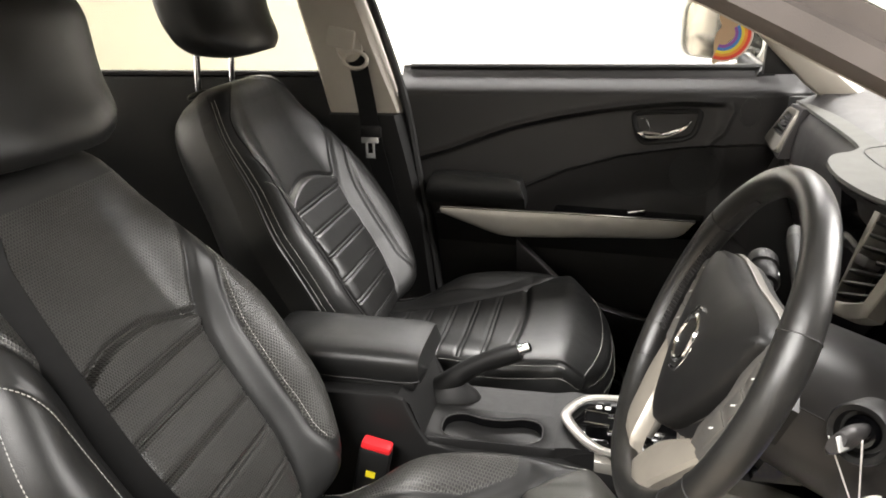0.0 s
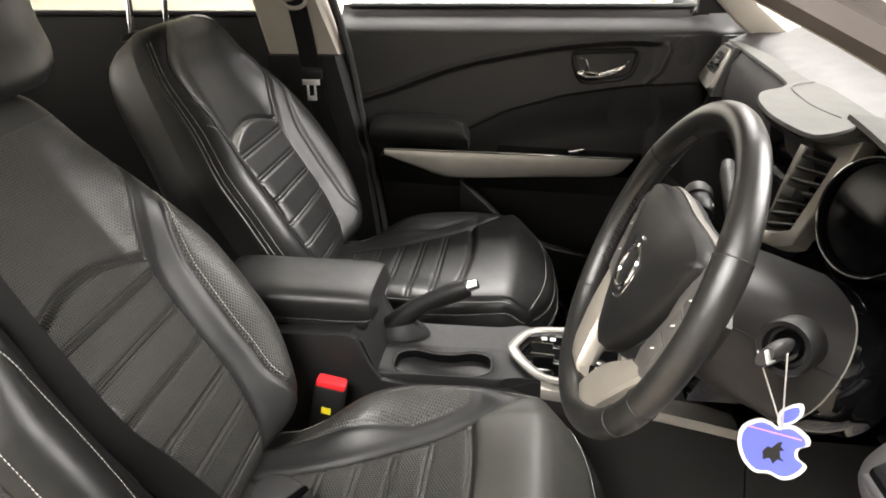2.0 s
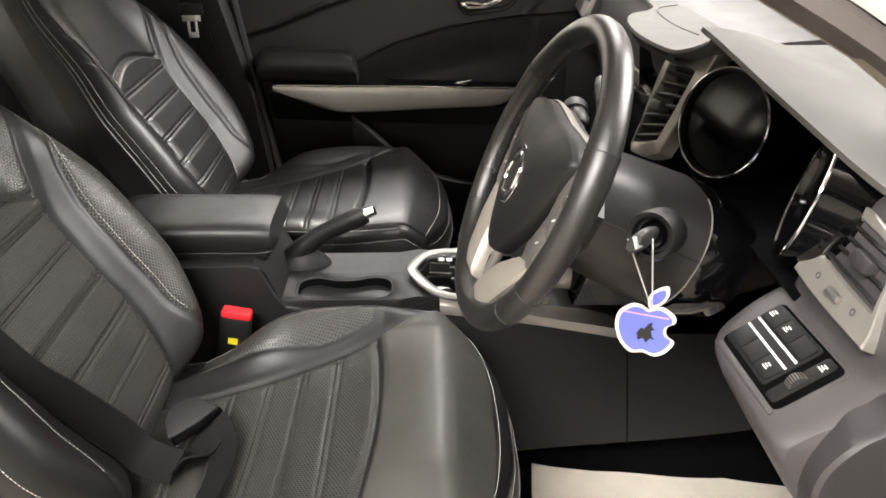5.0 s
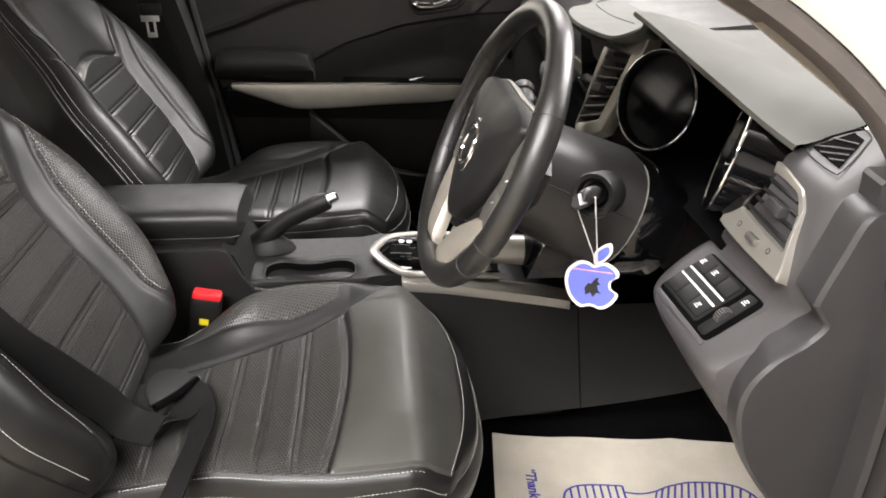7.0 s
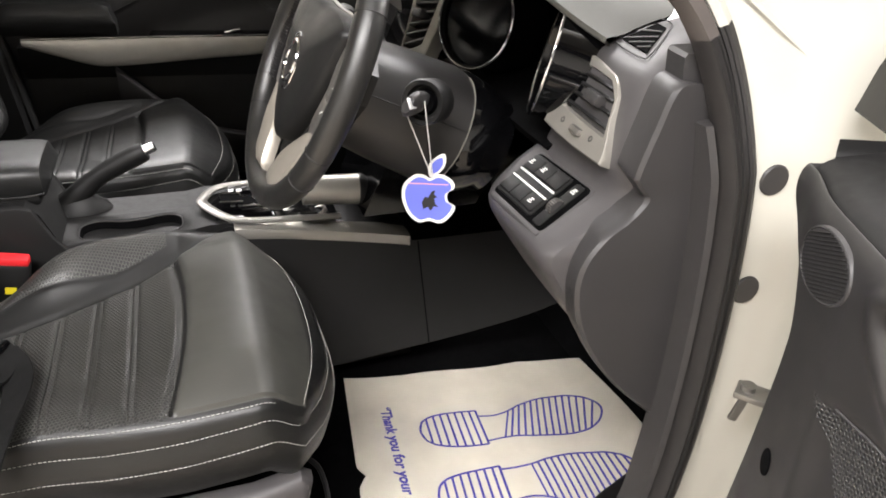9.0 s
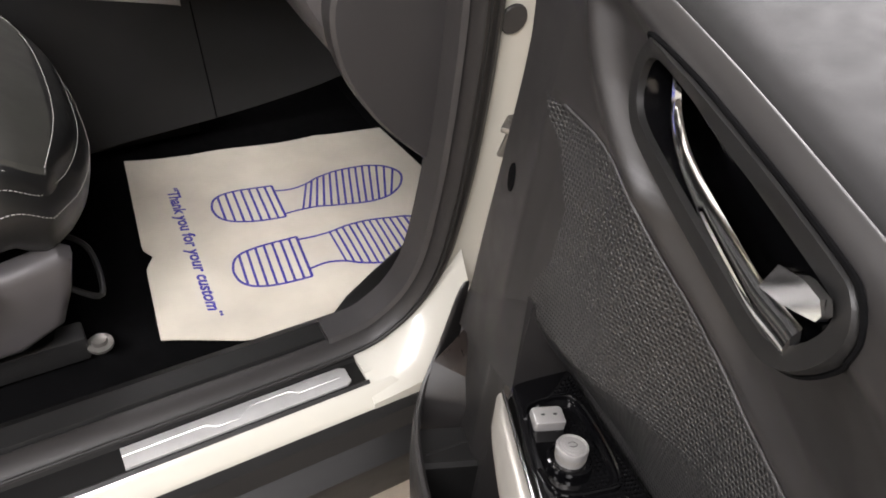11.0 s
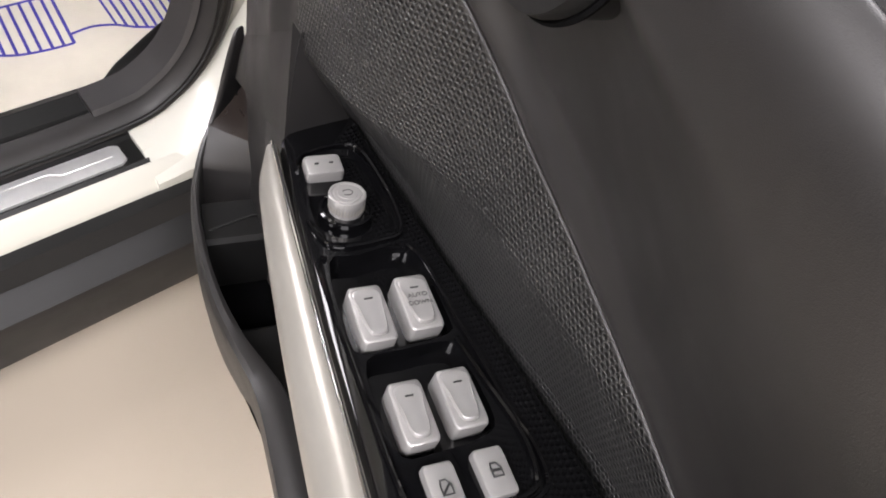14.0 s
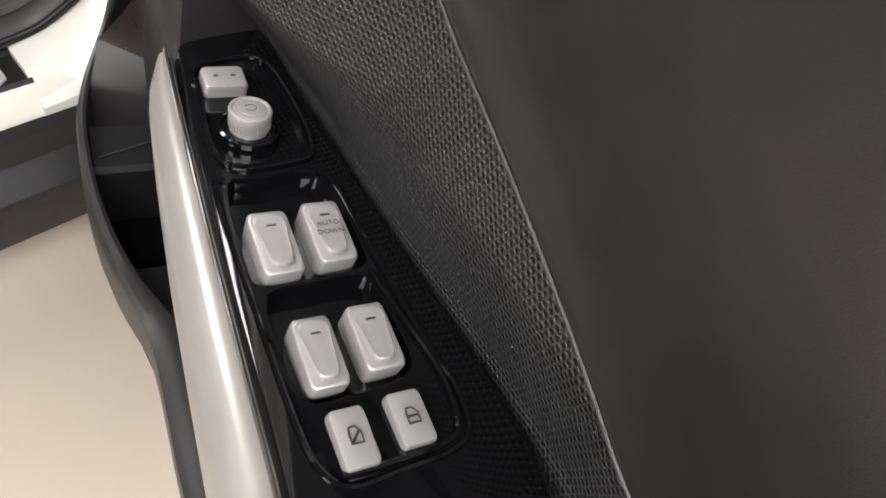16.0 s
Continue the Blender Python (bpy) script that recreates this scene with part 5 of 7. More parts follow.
column = thing("steering_column", "black grained steering column shroud", "steering column", at=WM)
rings = []
for t in np.linspace(0, 1, 14):
    zz = lerp(-0.055, -0.212, t)
    w = curve([(0, 0.070), (0.3, 0.077), (0.7, 0.085), (1, 0.090)], t)
    hu, hl = curve([(0, 0.060), (0.4, 0.066), (1, 0.07)], t), curve([(0, 0.076), (0.4, 0.086), (1, 0.096)], t)
    row = []
    for j in range(40):
        a = 2 * math.pi * j / 40
        cx, cy = math.cos(a), math.sin(a)
        k = 0.75
        x = w * abs(cx) ** k * (1 if cx > 0 else -1)
        y = (hu if cy > 0 else hl) * abs(cy) ** k * (1 if cy > 0 else -1)
        if x > 0:
            x *= 1 + 0.10 * math.exp(-((y + 0.015) / 0.05) ** 2) * curve([(0, 0.4), (0.3, 1), (1, 1)], t)
        row.append(WM @ Vector((x - 0.036, y - 0.015, zz)))
    rings.append(row)
part("shroud", loft(rings), DOORSKIN, column, "black grained column shroud")
part("shroud_seam", tube([r[0] * 0.5 + r[1] * 0.5 + Vector((0, -0.001, 0)) for r in rings], 0.001, 5), RUBBER, column)
# highlight along the shroud's rear edge, modelled as a silver tube
part("shroud_highlight", tube([rings[-1][j % 40] + Vector((0, -0.0008, 0.0004)) for j in range(-9, 9)], 0.0009, 6), SILVER, column, "thin silver line for the shroud edge's highlight")
back_ = sum(rings[-1], Vector()) / 40
part("column_collar", loft([[back_ + (p - back_) * k - wn * h for p in rings[-1]] for k, h in ((0.90, -0.004), (0.93, 0.003), (0.97, 0.010), (1.0, 0.024), (0.98, 0.044), (0.90, 0.058), (0.88, 0.075))]), GLOSS, column, "piano black collar behind the shroud")
# ignition lock
kd = Vector((-0.62, -0.74, 0.22)).normalized()
kc = Vector((0.690, -0.500, 1.010))
km = Matrix.Translation(kc) @ kd.to_track_quat("Z", "Y").to_matrix().to_4x4()
lk = part("lock_collar", xform(lathe([(0.027, -0.03), (0.028, 0.004), (0.026, 0.008), (0.021, 0.006), (0.019, -0.004), (0.0, -0.006)], 32), km), PLASTIC, column, "round ignition lock collar")
part("lock_barrel", xform(lathe([(0.016, -0.02), (0.0155, 0.000), (0.013, 0.004), (0.0, 0.004)], 24), km), GLOSS, lk)
# left stalk with its dial
st = thing("light_stalk", "black light stalk with white symbols", "stalk", at=WM)
sa, sb = WM @ Vector((-0.09, 0.005, -0.085)), Vector((0.662, -0.165, 1.052))
part("arm", tube([sa, sa.lerp(sb, 0.45), sa.lerp(sb, 0.62)], [0.009, 0.010, 0.012], 14), PLASTIC, st)
dv = (sb - sa).normalized()
sm2 = Matrix.Translation(sa.lerp(sb, 0.60)) @ dv.to_track_quat("Z", "Y").to_matrix().to_4x4()
part("dial", xform(lathe([(0.0155, -0.006), (0.0185, -0.002), (0.0190, 0.014), (0.0165, 0.016), (0.0165, 0.026), (0.0190, 0.028), (0.0190, 0.044), (0.0165, 0.050), (0, 0.051)], 28), sm2), PLASTIC, st, "ribbed dial")
for q in range(4):
    a = radians(150 + 22 * q)
    part("mark", xform(box(-0.0026, 0.0026, -0.0010, 0.0010, 0, 0.0006, 0), sm2 @ Matrix.Translation((0.0189 * math.cos(a), 0.0189 * math.sin(a), 0.006 + 0.030 * (q % 2))) @ pose(0, 0, 0, 0, 90, 0) @ pose(0, 0, 0, 0, 0, 0)), WHITE, st)
st2 = thing("wiper_stalk", "black wiper stalk behind the wheel", "stalk", at=WM)
part("arm", tube([WM @ Vector((-0.06, 0.03, -0.11)), Vector((0.70, -0.16, 1.07))], [0.009, 0.011], 14), PLASTIC, st2)
part("tip", tube([Vector((0.70, -0.165, 1.068)), Vector((0.705, -0.135, 1.074))], [0.012, 0.009], 14), PLASTIC, st2)


# ---- centre console ----
console = thing("centre_console", "black centre console with cup holders and gear gate", "console", at=(0.4, 0.0, 0.32))
YN, YF = -0.086, 0.098
side = [(-0.10, 0.32), (-0.10, 0.735), (0.148, 0.744), (0.168, 0.728), (0.196, 0.652), (0.40, 0.648), (0.46, 0.668), (0.62, 0.645), (0.80, 0.600), (0.80, 0.32)]
bm = loft([[Vector((x, y, z)) for x, z in side] for y in (YN + 0.004, YF - 0.004)])
part("body", bm, PLASTIC, console, "black console body")
for y, s in ((YN, -1), (YF, 1)):
    cheek = [(-0.10, 0.34), (-0.10, 0.742), (0.142, 0.750), (0.160, 0.742), (0.182, 0.690), (0.200, 0.664), (0.25, 0.656), (0.42, 0.655), (0.47, 0.640), (0.47, 0.34)]
    ch = prism(cheek, 0.010, axes((0, y, 0), (1, 0, 0), (0, 0, 1)) if s < 0 else Matrix.Translation((0, 0.010, 0)) @ axes((0, y, 0), (1, 0, 0), (0, 0, 1)), 0.004)
    part("side_cheek", ch, PLASTIC, console)
# tray with cup holders
wells = []
for k in range(48):
    a = 2 * math.pi * k / 48
    cx = 0.298 + 0.086 * math.cos(a)
    pinch = 1 - (0.40 if math.sin(a) > 0 else 0.0) * math.exp(-((cx - 0.298) / 0.030) ** 2)
    wells.append(Vector((0.298 + 0.086 * (abs(math.cos(a)) ** 0.7) * (1 if math.cos(a) > 0 else -1), -0.034 + 0.042 * pinch * (abs(math.sin(a)) ** 0.6) * (1 if math.sin(a) > 0 else -1), 0)))
outer = []
for p in wells:
    d = p - Vector((0.298, -0.034, 0))
    k = min(0.110 / max(1e-6, abs(d.x)), 0.049 / max(1e-6, abs(d.y)))
    outer.append(Vector((0.298, -0.034, 0)) + d * k)
bm = bmesh.new()
# well walls and floor are blackened to deepen their shade
vs = grid_faces(bm, [[p + Vector((0, 0, 0.650)) for p in outer], [p + Vector((0, 0, 0.668)) for p in outer], [p.lerp(q, 0.1) + Vector((0, 0, 0.670)) for p, q in zip(outer, wells)], [p.lerp(q, 0.8) + Vector((0, 0, 0.668)) for p, q in zip(outer, wells)], [p + Vector((0, 0, 0.664)) for p in wells], [p.lerp(Vector((0.298, -0.034, 0)), 0.03) + Vector((0, 0, 0.655)) for p in wells], [p.lerp(Vector((0.298, -0.034, 0)), 0.06) + Vector((0, 0, 0.600)) for p in wells]], close_u=True, mats=lambda i, j: 1 if i >= 4 else 0)
bm.faces.new(vs[-1]).material_index = 1
part("cup_tray", bm, [CONSOLE, CARPET_AND_SHADE], console, "dark grey double cup holder")
# thin tube, paler than the tray, round the wells
part("cup_rim", tube([p + Vector((0, 0, 0.6655)) for p in wells], 0.0013, 6, closed=True), PLASTIC_GREY, console, "thin grey rim of the cup holder")
part("side_plate", loft([[Vector((x, 0.014, z)), Vector((x, 0.094, z)), Vector((x, 0.094, z - 0.03)), Vector((x, 0.014, z - 0.03))] for x, z in ((0.19, 0.669), (0.30, 0.668), (0.42, 0.668))]), CONSOLE, console, "plate under the handbrake")
part("front_plate", loft([[Vector((x, -0.080, z)), Vector((x, 0.094, z)), Vector((x, 0.094, z - 0.03)), Vector((x, -0.080, z - 0.03))] for x, z in ((0.395, 0.668), (0.43, 0.674), (0.50, 0.668), (0.64, 0.640))]), CONSOLE, console)
# armrest lid
lid = []
for t in np.linspace(0, 1, 26):
    x = lerp(-0.115, 0.188, t)
    e = max(0.0, 1 - abs(2 * t - 1) ** 12) ** 0.35
    row = []
    for j in range(36):
        a = 2 * math.pi * j / 36
        cx, cy = math.cos(a), math.sin(a)
        yy = 0.026 + 0.082 * abs(cx) ** 0.5 * (1 if cx > 0 else -1) * (0.7 + 0.3 * e)
        zz = 0.772 + 0.034 * abs(cy) ** 0.55 * (1 if cy > 0 else -1) * e - 0.004 * t
        row.append(Vector((x, yy, zz)))
    lid.append(row)
arm = part("armrest_lid", loft(lid), LEATHER, console, "black padded armrest lid")
part("lid_seam", tube([r[int(36 * 0.57)] + Vector((0, -0.0004, 0)) for r in lid[1:-1]] + [r[35] for r in lid[-2:-1]], 0.0018, 5), RUBBER, arm)
part("lid_base", box(-0.11, 0.170, -0.052, 0.100, 0.732, 0.752, 0.006), PLASTIC, console, "black lid base")
# gear gate
gate = part("gate_plate", prism([(0.440, -0.062), (0.432, 0.0), (0.455, 0.050), (0.52, 0.066), (0.66, 0.066), (0.66, -0.078), (0.49, -0.078)], 0.006, Matrix.Translation((0, 0, 0.672)) @ pose(0, 0, 0.0, 0, 4, 0) @ Matrix.Translation((0, 0, 0.028)), 0.002), GLOSS, console, "piano black gear gate plate")


def gate_z(x):
    return 0.706 - 0.07 * (x - 0.42) / 1.0 - 0.023


bez = smooth_line([(0.66, 0.075, 0), (0.56, 0.077, 0), (0.505, 0.074, 0), (0.452, 0.058, 0), (0.424, 0.012, 0), (0.424, -0.018, 0), (0.455, -0.070, 0), (0.49, -0.092, 0), (0.56, -0.094, 0), (0.66, -0.092, 0)], 5)
part("gate_bezel", tube([Vector((p.x, p.y, gate_z(p.x) + 0.003)) for p in bez], 0.010, 10, flat=0.45, up=(0, 0, 1)), SILVER_DARK, console, "satin silver gate bezel")
stripp = loft([[Vector((x, -0.112 + 0.006 * step(0.7, 0.79, x), z)), Vector((x, -0.110, z + 0.006)), Vector((x, y1, z + 0.010)), Vector((x, y1, z - 0.004)), Vector((x, -0.108, z - 0.014))] for x, z, y1 in ((0.47, 0.668, -0.082), (0.55, 0.658, -0.080), (0.65, 0.640, -0.074), (0.74, 0.622, -0.066), (0.785, 0.612, -0.072), (0.79, 0.610, -0.09))])
part("side_strip", stripp, SILVER, console, "satin silver console side strip")
zig = [(0.452, -0.030), (0.452, 0.006), (0.490, 0.006), (0.490, -0.008), (0.512, -0.008), (0.512, -0.022), (0.545, -0.022), (0.545, -0.046), (0.492, -0.046), (0.492, -0.030)]
part("gate_outline", tube([Vector((x, y, gate_z(x) + 0.0120)) for x, y in zig], 0.0022, 6, closed=True), CHROME, gate, "bright zigzag gate outline")
# slot's darkness is a thin black plate on the gate
part("gate_slot", prism(zig, 0.001, Matrix.Translation((0, 0, gate_z(0.5) + 0.0095)) @ Matrix.Translation((0.5, 0, 0)) @ pose(0, 0, 0, 0, 4, 0) @ Matrix.Translation((-0.5, 0, 0))), CARPET_AND_SHADE, gate)
for x, y in ((0.475, 0.026), (0.490, 0.026), (0.478, 0.040), (0.500, 0.038)):
    part("gate_mark", box(x - 0.005, x + 0.005, y - 0.004, y + 0.004, gate_z(x) + 0.0085, gate_z(x) + 0.0112, 0.0006), WHITE if y < 0.03 else PLASTIC_GREY, gate)
lever = thing("gear_lever", "black gear lever with silver shaft", "gear lever", at=(0.57, -0.02, 0.68))
part("shaft", tube([(0.555, -0.020, 0.675), (0.585, -0.020, 0.745)], 0.010, 12), SILVER, lever)
part("knob", xform(loft([[Vector((r * math.cos(a), 0.8 * r * math.sin(a), z)) for a in np.linspace(0, 2 * math.pi, 25)[:-1]] for r, z in ((0.014, 0), (0.022, 0.012), (0.026, 0.035), (0.024, 0.055), (0.014, 0.064), (0.002, 0.066))]), Matrix.Translation((0.583, -0.02, 0.742)) @ pose(0, 0, 0, 0, 18, 0)), LEATHER, lever, "black leather knob")
sock = thing("power_socket", "silver rimmed power socket in the console", "socket", at=(0.63, -0.045, 0.65))
part("rim", xform(lathe([(0.017, -0.02), (0.018, 0.006), (0.016, 0.009), (0.0125, 0.008), (0.012, -0.01), (0.0, -0.01)], 28), pose(0.628, -0.045, 0.655, 0, -25, 0)), SILVER, sock)
cyl = thing("console_knob", "silver cylindrical drum below the centre stack", "knob", at=(0.65, -0.047, 0.68))
part("drum", tube([(0.600, -0.045, 0.706), (0.703, -0.050, 0.700)], [0.027, 0.029], 28), SILVER, cyl)
part("end_cap", tube([(0.703, -0.050, 0.700), (0.709, -0.0503, 0.6997), (0.722, -0.051, 0.699)], [0.030, 0.030, 0.022], 28), PLASTIC, cyl)
# tunnel side with its panel joint
rows = []
for x in np.linspace(0.40, 1.15, 30):
    zt = curve([(0.40, 0.655), (0.55, 0.650), (0.80, 0.605), (1.15, 0.60)], x)
    zb = curve([(0.40, 0.32), (0.62, 0.372), (0.80, 0.390), (1.0, 0.44), (1.15, 0.50)], x)
    rows.append([Vector((x, lerp(-0.106, -0.150 - 0.05 * step(0.75, 1.15, x), k / 8), lerp(zt, zb, k / 8))) for k in range(9)] + [Vector((x, -0.10, zb + 0.005))])
bm = bmesh.new()
grid_faces(bm, rows)
part("tunnel_panel", bm, PLASTIC, console, "dark plastic tunnel side panel")
part("panel_joint", tube([Vector((0.806 + 0.012 * t, lerp(-0.1065, -0.1545, t) - 0.0002, lerp(0.602, 0.392, t))) for t in np.linspace(0, 1, 8)], 0.0012, 5), CARPET_AND_SHADE, console)

# handbrake
hb = thing("handbrake", "black handbrake lever with chrome button", "handbrake", at=(0.19, 0.053, 0.66))
hl = smooth_line([(0.165, 0.053, 0.655), (0.20, 0.053, 0.690), (0.245, 0.053, 0.728), (0.29, 0.053, 0.752), (0.335, 0.053, 0.772)], 6)
part("grip", tube(hl, [0.024, 0.024, 0.024, 0.0235, 0.023, 0.022, 0.021, 0.020, 0.019, 0.018, 0.017, 0.0165, 0.016, 0.016, 0.016, 0.016, 0.0165, 0.0165, 0.017, 0.017, 0.0175, 0.0175, 0.017, 0.0165, 0.015], 14, flat=1.1), PLASTIC, hb, "black leather grip")
part("button", tube([(0.333, 0.053, 0.772), (0.352, 0.053, 0.780)], [0.0105, 0.009], 14), CHROME, hb, "chrome release button")
part("boot", loft([[Vector((0.205 + w * math.cos(a), 0.053 + 0.55 * w * math.sin(a), z)) for a in np.linspace(0, 2 * math.pi, 25)[:-1]] for w, z in ((0.060, 0.670), (0.054, 0.680), (0.036, 0.694), (0.026, 0.702))]), PLASTIC, hb, "black boot")


# ---- floor paper, belts, key, hangers ----
paper = thing("paper_floor_mat", "off-white paper floor mat printed with blue shoe soles", "floor mat", at=(0.85, -0.4, 0.325))


def lay(x, y):
    """The paper's height: it bows up a little towards its front and edges."""
    return 0.330 + 0.030 * step(1.0, 1.2, x) + 0.006 * step(-0.22, -0.14, y) + 0.004 * math.sin(9 * x + 14 * y) + 0.003 * math.sin(23 * x - 11 * y) + 0.010 * step(-0.62, -0.70, y)


edge_n = [(0.644, -0.142), (0.76, -0.166), (0.88, -0.178), (1.0, -0.190), (1.118, -0.236)]
edge_s = [(0.592, -0.584), (0.70, -0.628), (0.78, -0.655), (0.92, -0.685), (1.10, -0.66)]


def on_edge(e, t):
    k = min(len(e) - 2, int(t * (len(e) - 1)))
    f = t * (len(e) - 1) - k
    return lerp(e[k][0], e[k + 1][0], f), lerp(e[k][1], e[k + 1][1], f)


rows = []
for i in range(61):
    t = i / 60
    a, b = on_edge(edge_n, t), on_edge(edge_s, t)
    row = []
    for j in range(41):
        s = j / 40
        x, y = lerp(a[0], b[0], s), lerp(a[1], b[1], s)
        if t < 0.04:
            x += 0.014 * math.exp(-((s - 0.60) / 0.03) ** 2) * (1 - t / 0.04)
        if t == 1:
            x += 0.03 * math.sin(math.pi * s)
        row.append(Vector((x, y, lay(x, y))))
    rows.append(row)
bm = bmesh.new()
grid_faces(bm, rows)
ext = bmesh.ops.extrude_face_region(bm, geom=bm.faces[:])
bmesh.ops.translate(bm, verts=[v for v in ext["geom"] if isinstance(v, bmesh.types.BMVert)], vec=(0, 0, -0.0015))
part("sheet", bm, PAPER, paper)


def ink_line(pts, w, name):
    """A printed line that follows the paper."""
    P = [Vector((x, y, 0)) for x, y in pts]
    bm = bmesh.new()
    L, R = [], []
    for i, p in enumerate(P):
        t = (P[min(i + 1, len(P) - 1)] - P[max(i - 1, 0)]).normalized()
        n = Vector((-t.y, t.x, 0)) * w / 2
        for side_, q in ((L, p + n), (R, p - n)):
            side_.append(Vector((q.x, q.y, lay(q.x, q.y) + 0.0009)))
    grid_faces(bm, [L, R])
    return part(name, bm, INK, paper)


def sole(hx, hy, ang, mirror, lean):
    """A printed shoe sole: outline, heel bars and sole bars."""
    ca, sa_ = math.cos(ang), math.sin(ang)

    def tr(u, v):
        v *= mirror * 1.12
        return hx + u * ca - v * sa_, hy + u * sa_ + v * ca

    def half(u):
        if u <= 0.116:
            up = curve([(0, 0.0), (0.002, 0.012), (0.009, 0.024), (0.026, 0.034), (0.055, 0.040), (0.09, 0.0425), (0.116, 0.043)], u)
            dn = up
        else:
            up = curve([(0.116, 0.028), (0.145, 0.025), (0.17, 0.029), (0.205, 0.042), (0.25, 0.049), (0.29, 0.046), (0.325, 0.034), (0.344, 0.018), (0.351, 0.006), (0.352, 0.0)], u)
            dn = curve([(0.116, 0.036), (0.145, 0.034), (0.17, 0.035), (0.205, 0.042), (0.26, 0.047), (0.305, 0.043), (0.335, 0.029), (0.347, 0.015), (0.351, 0.006), (0.352, 0.0)], u)
        return up, dn

    us = sorted(list(np.linspace(0, 0.352, 90)) + [0.001, 0.004, 0.1159, 0.1161, 0.3505, 0.3515])
    loop = [tr(u, half(u)[0]) for u in us] + [tr(u, -half(u)[1]) for u in us[::-1]]
    ink_line(loop, 0.0042, "sole_outline")
    ink_line([tr(0.116, 0.043), tr(0.116, -0.043)], 0.0045, "heel_edge")
    ink_line([tr(0.178, half(0.178)[0]), tr(0.178 - lean, -half(0.178 - lean)[1])], 0.0035, "sole_edge")
    for k in range(7):
        u = 0.016 + 0.0145 * k
        a, b = half(u)
        ink_line([tr(u, lerp(a, -b, q / 6)) for q in range(7)], 0.0042, "heel_bar")
    for k in range(13):
        u = 0.190 + 0.0128 * k
        a, b = half(u)[0], half(u - lean)[1]
        if a < 0.004:
            continue
        ink_line([tr(u - lean * q / 6, lerp(a, -b, q / 6)) for q in range(7)], 0.0042, "sole_bar")


sole(0.745, -0.339, radians(-5.5), 1, 0.028)
sole(0.731, -0.490, radians(-6.5), -1, 0.006)
# the printed thanks, along the paper's edge
ta, tb = Vector((0.699, -0.248, 0)), Vector((0.678, -0.566, 0))
cu = bpy.data.curves.new("writing", "FONT")
cu.body, cu.size, cu.align_x, cu.align_y, cu.offset, cu.shear = "\u201cThank you for your custom\u201d", 0.027, "CENTER", "CENTER", 0.0009, 0.25
tmp = bpy.data.objects.new("tmp", cu)
scene.collection.objects.link(tmp)
bpy.context.view_layer.update()
me = bpy.data.meshes.new_from_object(tmp.evaluated_get(bpy.context.evaluated_depsgraph_get()))
bpy.data.objects.remove(tmp)
bm = bmesh.new()
bm.from_mesh(me)
bpy.data.meshes.remove(me)
wid = max(v.co.x for v in bm.verts) - min(v.co.x for v in bm.verts)
m = axes((ta + tb) / 2, tb - ta, Vector((1, -0.06, 0)))
for v in bm.verts:
    q = m @ Vector((v.co.x * (tb - ta).length / wid, v.co.y, 0))
    v.co = Vector((q.x, q.y, lay(q.x, q.y) + 0.0009))
part("writing", bm, INK, paper, smooth=False)


def webbing(pts, w, across_, parent, name="webbing"):
    """A flat belt strap along a line, its width along across_."""
    P = smooth_line(pts, 8)
    rows = []
    for i, p in enumerate(P):
        t = (P[min(i + 1, len(P) - 1)] - P[max(i - 1, 0)]).normalized()
        ac = Vector(across_[0]).lerp(Vector(across_[1]), i / (len(P) - 1))
        ac = (ac - t * ac.dot(t)).normalized() * w / 2
        n = t.cross(ac).normalized() * 0.0012
        rows.append([p + ac + n, p - ac + n, p - ac - n, p + ac - n])
    return part(name, loft(rows), WEB, parent, "black belt webbing")


# passenger belt on the far pillar
pb = thing("passenger_seat_belt", "black seat belt hanging on the light pillar", "seat belt", at=(-0.12, 0.66, 1.0))
webbing([(-0.135, 0.655, 1.222), (-0.118, 0.655, 1.12), (-0.107, 0.650, 1.05), (-0.095, 0.65, 0.98), (-0.06, 0.655, 0.80), (-0.05, 0.66, 0.55)], 0.046, ((1, 0, 0.1), (1, 0, 0.1)), pb)
part("guide", loft([[Vector((-0.150 + w * math.cos(a) * 0.9, y, 1.235 + w * math.sin(a))) for a in np.linspace(0, 2 * math.pi, 25)[:-1]] for w, y in ((0.040, 0.675), (0.040, 0.660), (0.034, 0.652), (0.02, 0.650))]), BEIGE_TRIM, pb, "warm grey belt guide")
part("guide_ring", tube([Vector((-0.135 + 0.030 * math.cos(a), 0.648, 1.205 + 0.020 * math.sin(a))) for a in np.linspace(0, 2 * math.pi, 25)[:-1]], 0.005, 8, closed=True), BEIGE_TRIM, pb)
part("guide_cap", xform(box(-0.036, 0.036, -0.014, 0.010, -0.022, 0.026, 0.008), pose(-0.168, 0.655, 1.255, 0, 12, 0)), BEIGE_TRIM, pb)
part("stop", box(-0.132, -0.078, 0.640, 0.654, 1.018, 1.046, 0.005), PLASTIC, pb, "black latch holder")
tong = join(xform(box(-0.022, 0.022, -0.0015, 0.0015, -0.008, 0.008, 0.001), pose(-0.108, 0.645, 1.012)), xform(box(-0.012, -0.006, -0.0015, 0.0015, -0.042, -0.006, 0.001), pose(-0.108, 0.645, 1.012)), xform(box(0.006, 0.012, -0.0015, 0.0015, -0.042, -0.006, 0.001), pose(-0.108, 0.645, 1.012)), xform(box(-0.012, 0.012, -0.0015, 0.0015, -0.046, -0.034, 0.001), pose(-0.108, 0.645, 1.012)))
part("tongue", tong, STEEL, pb, "steel belt tongue")

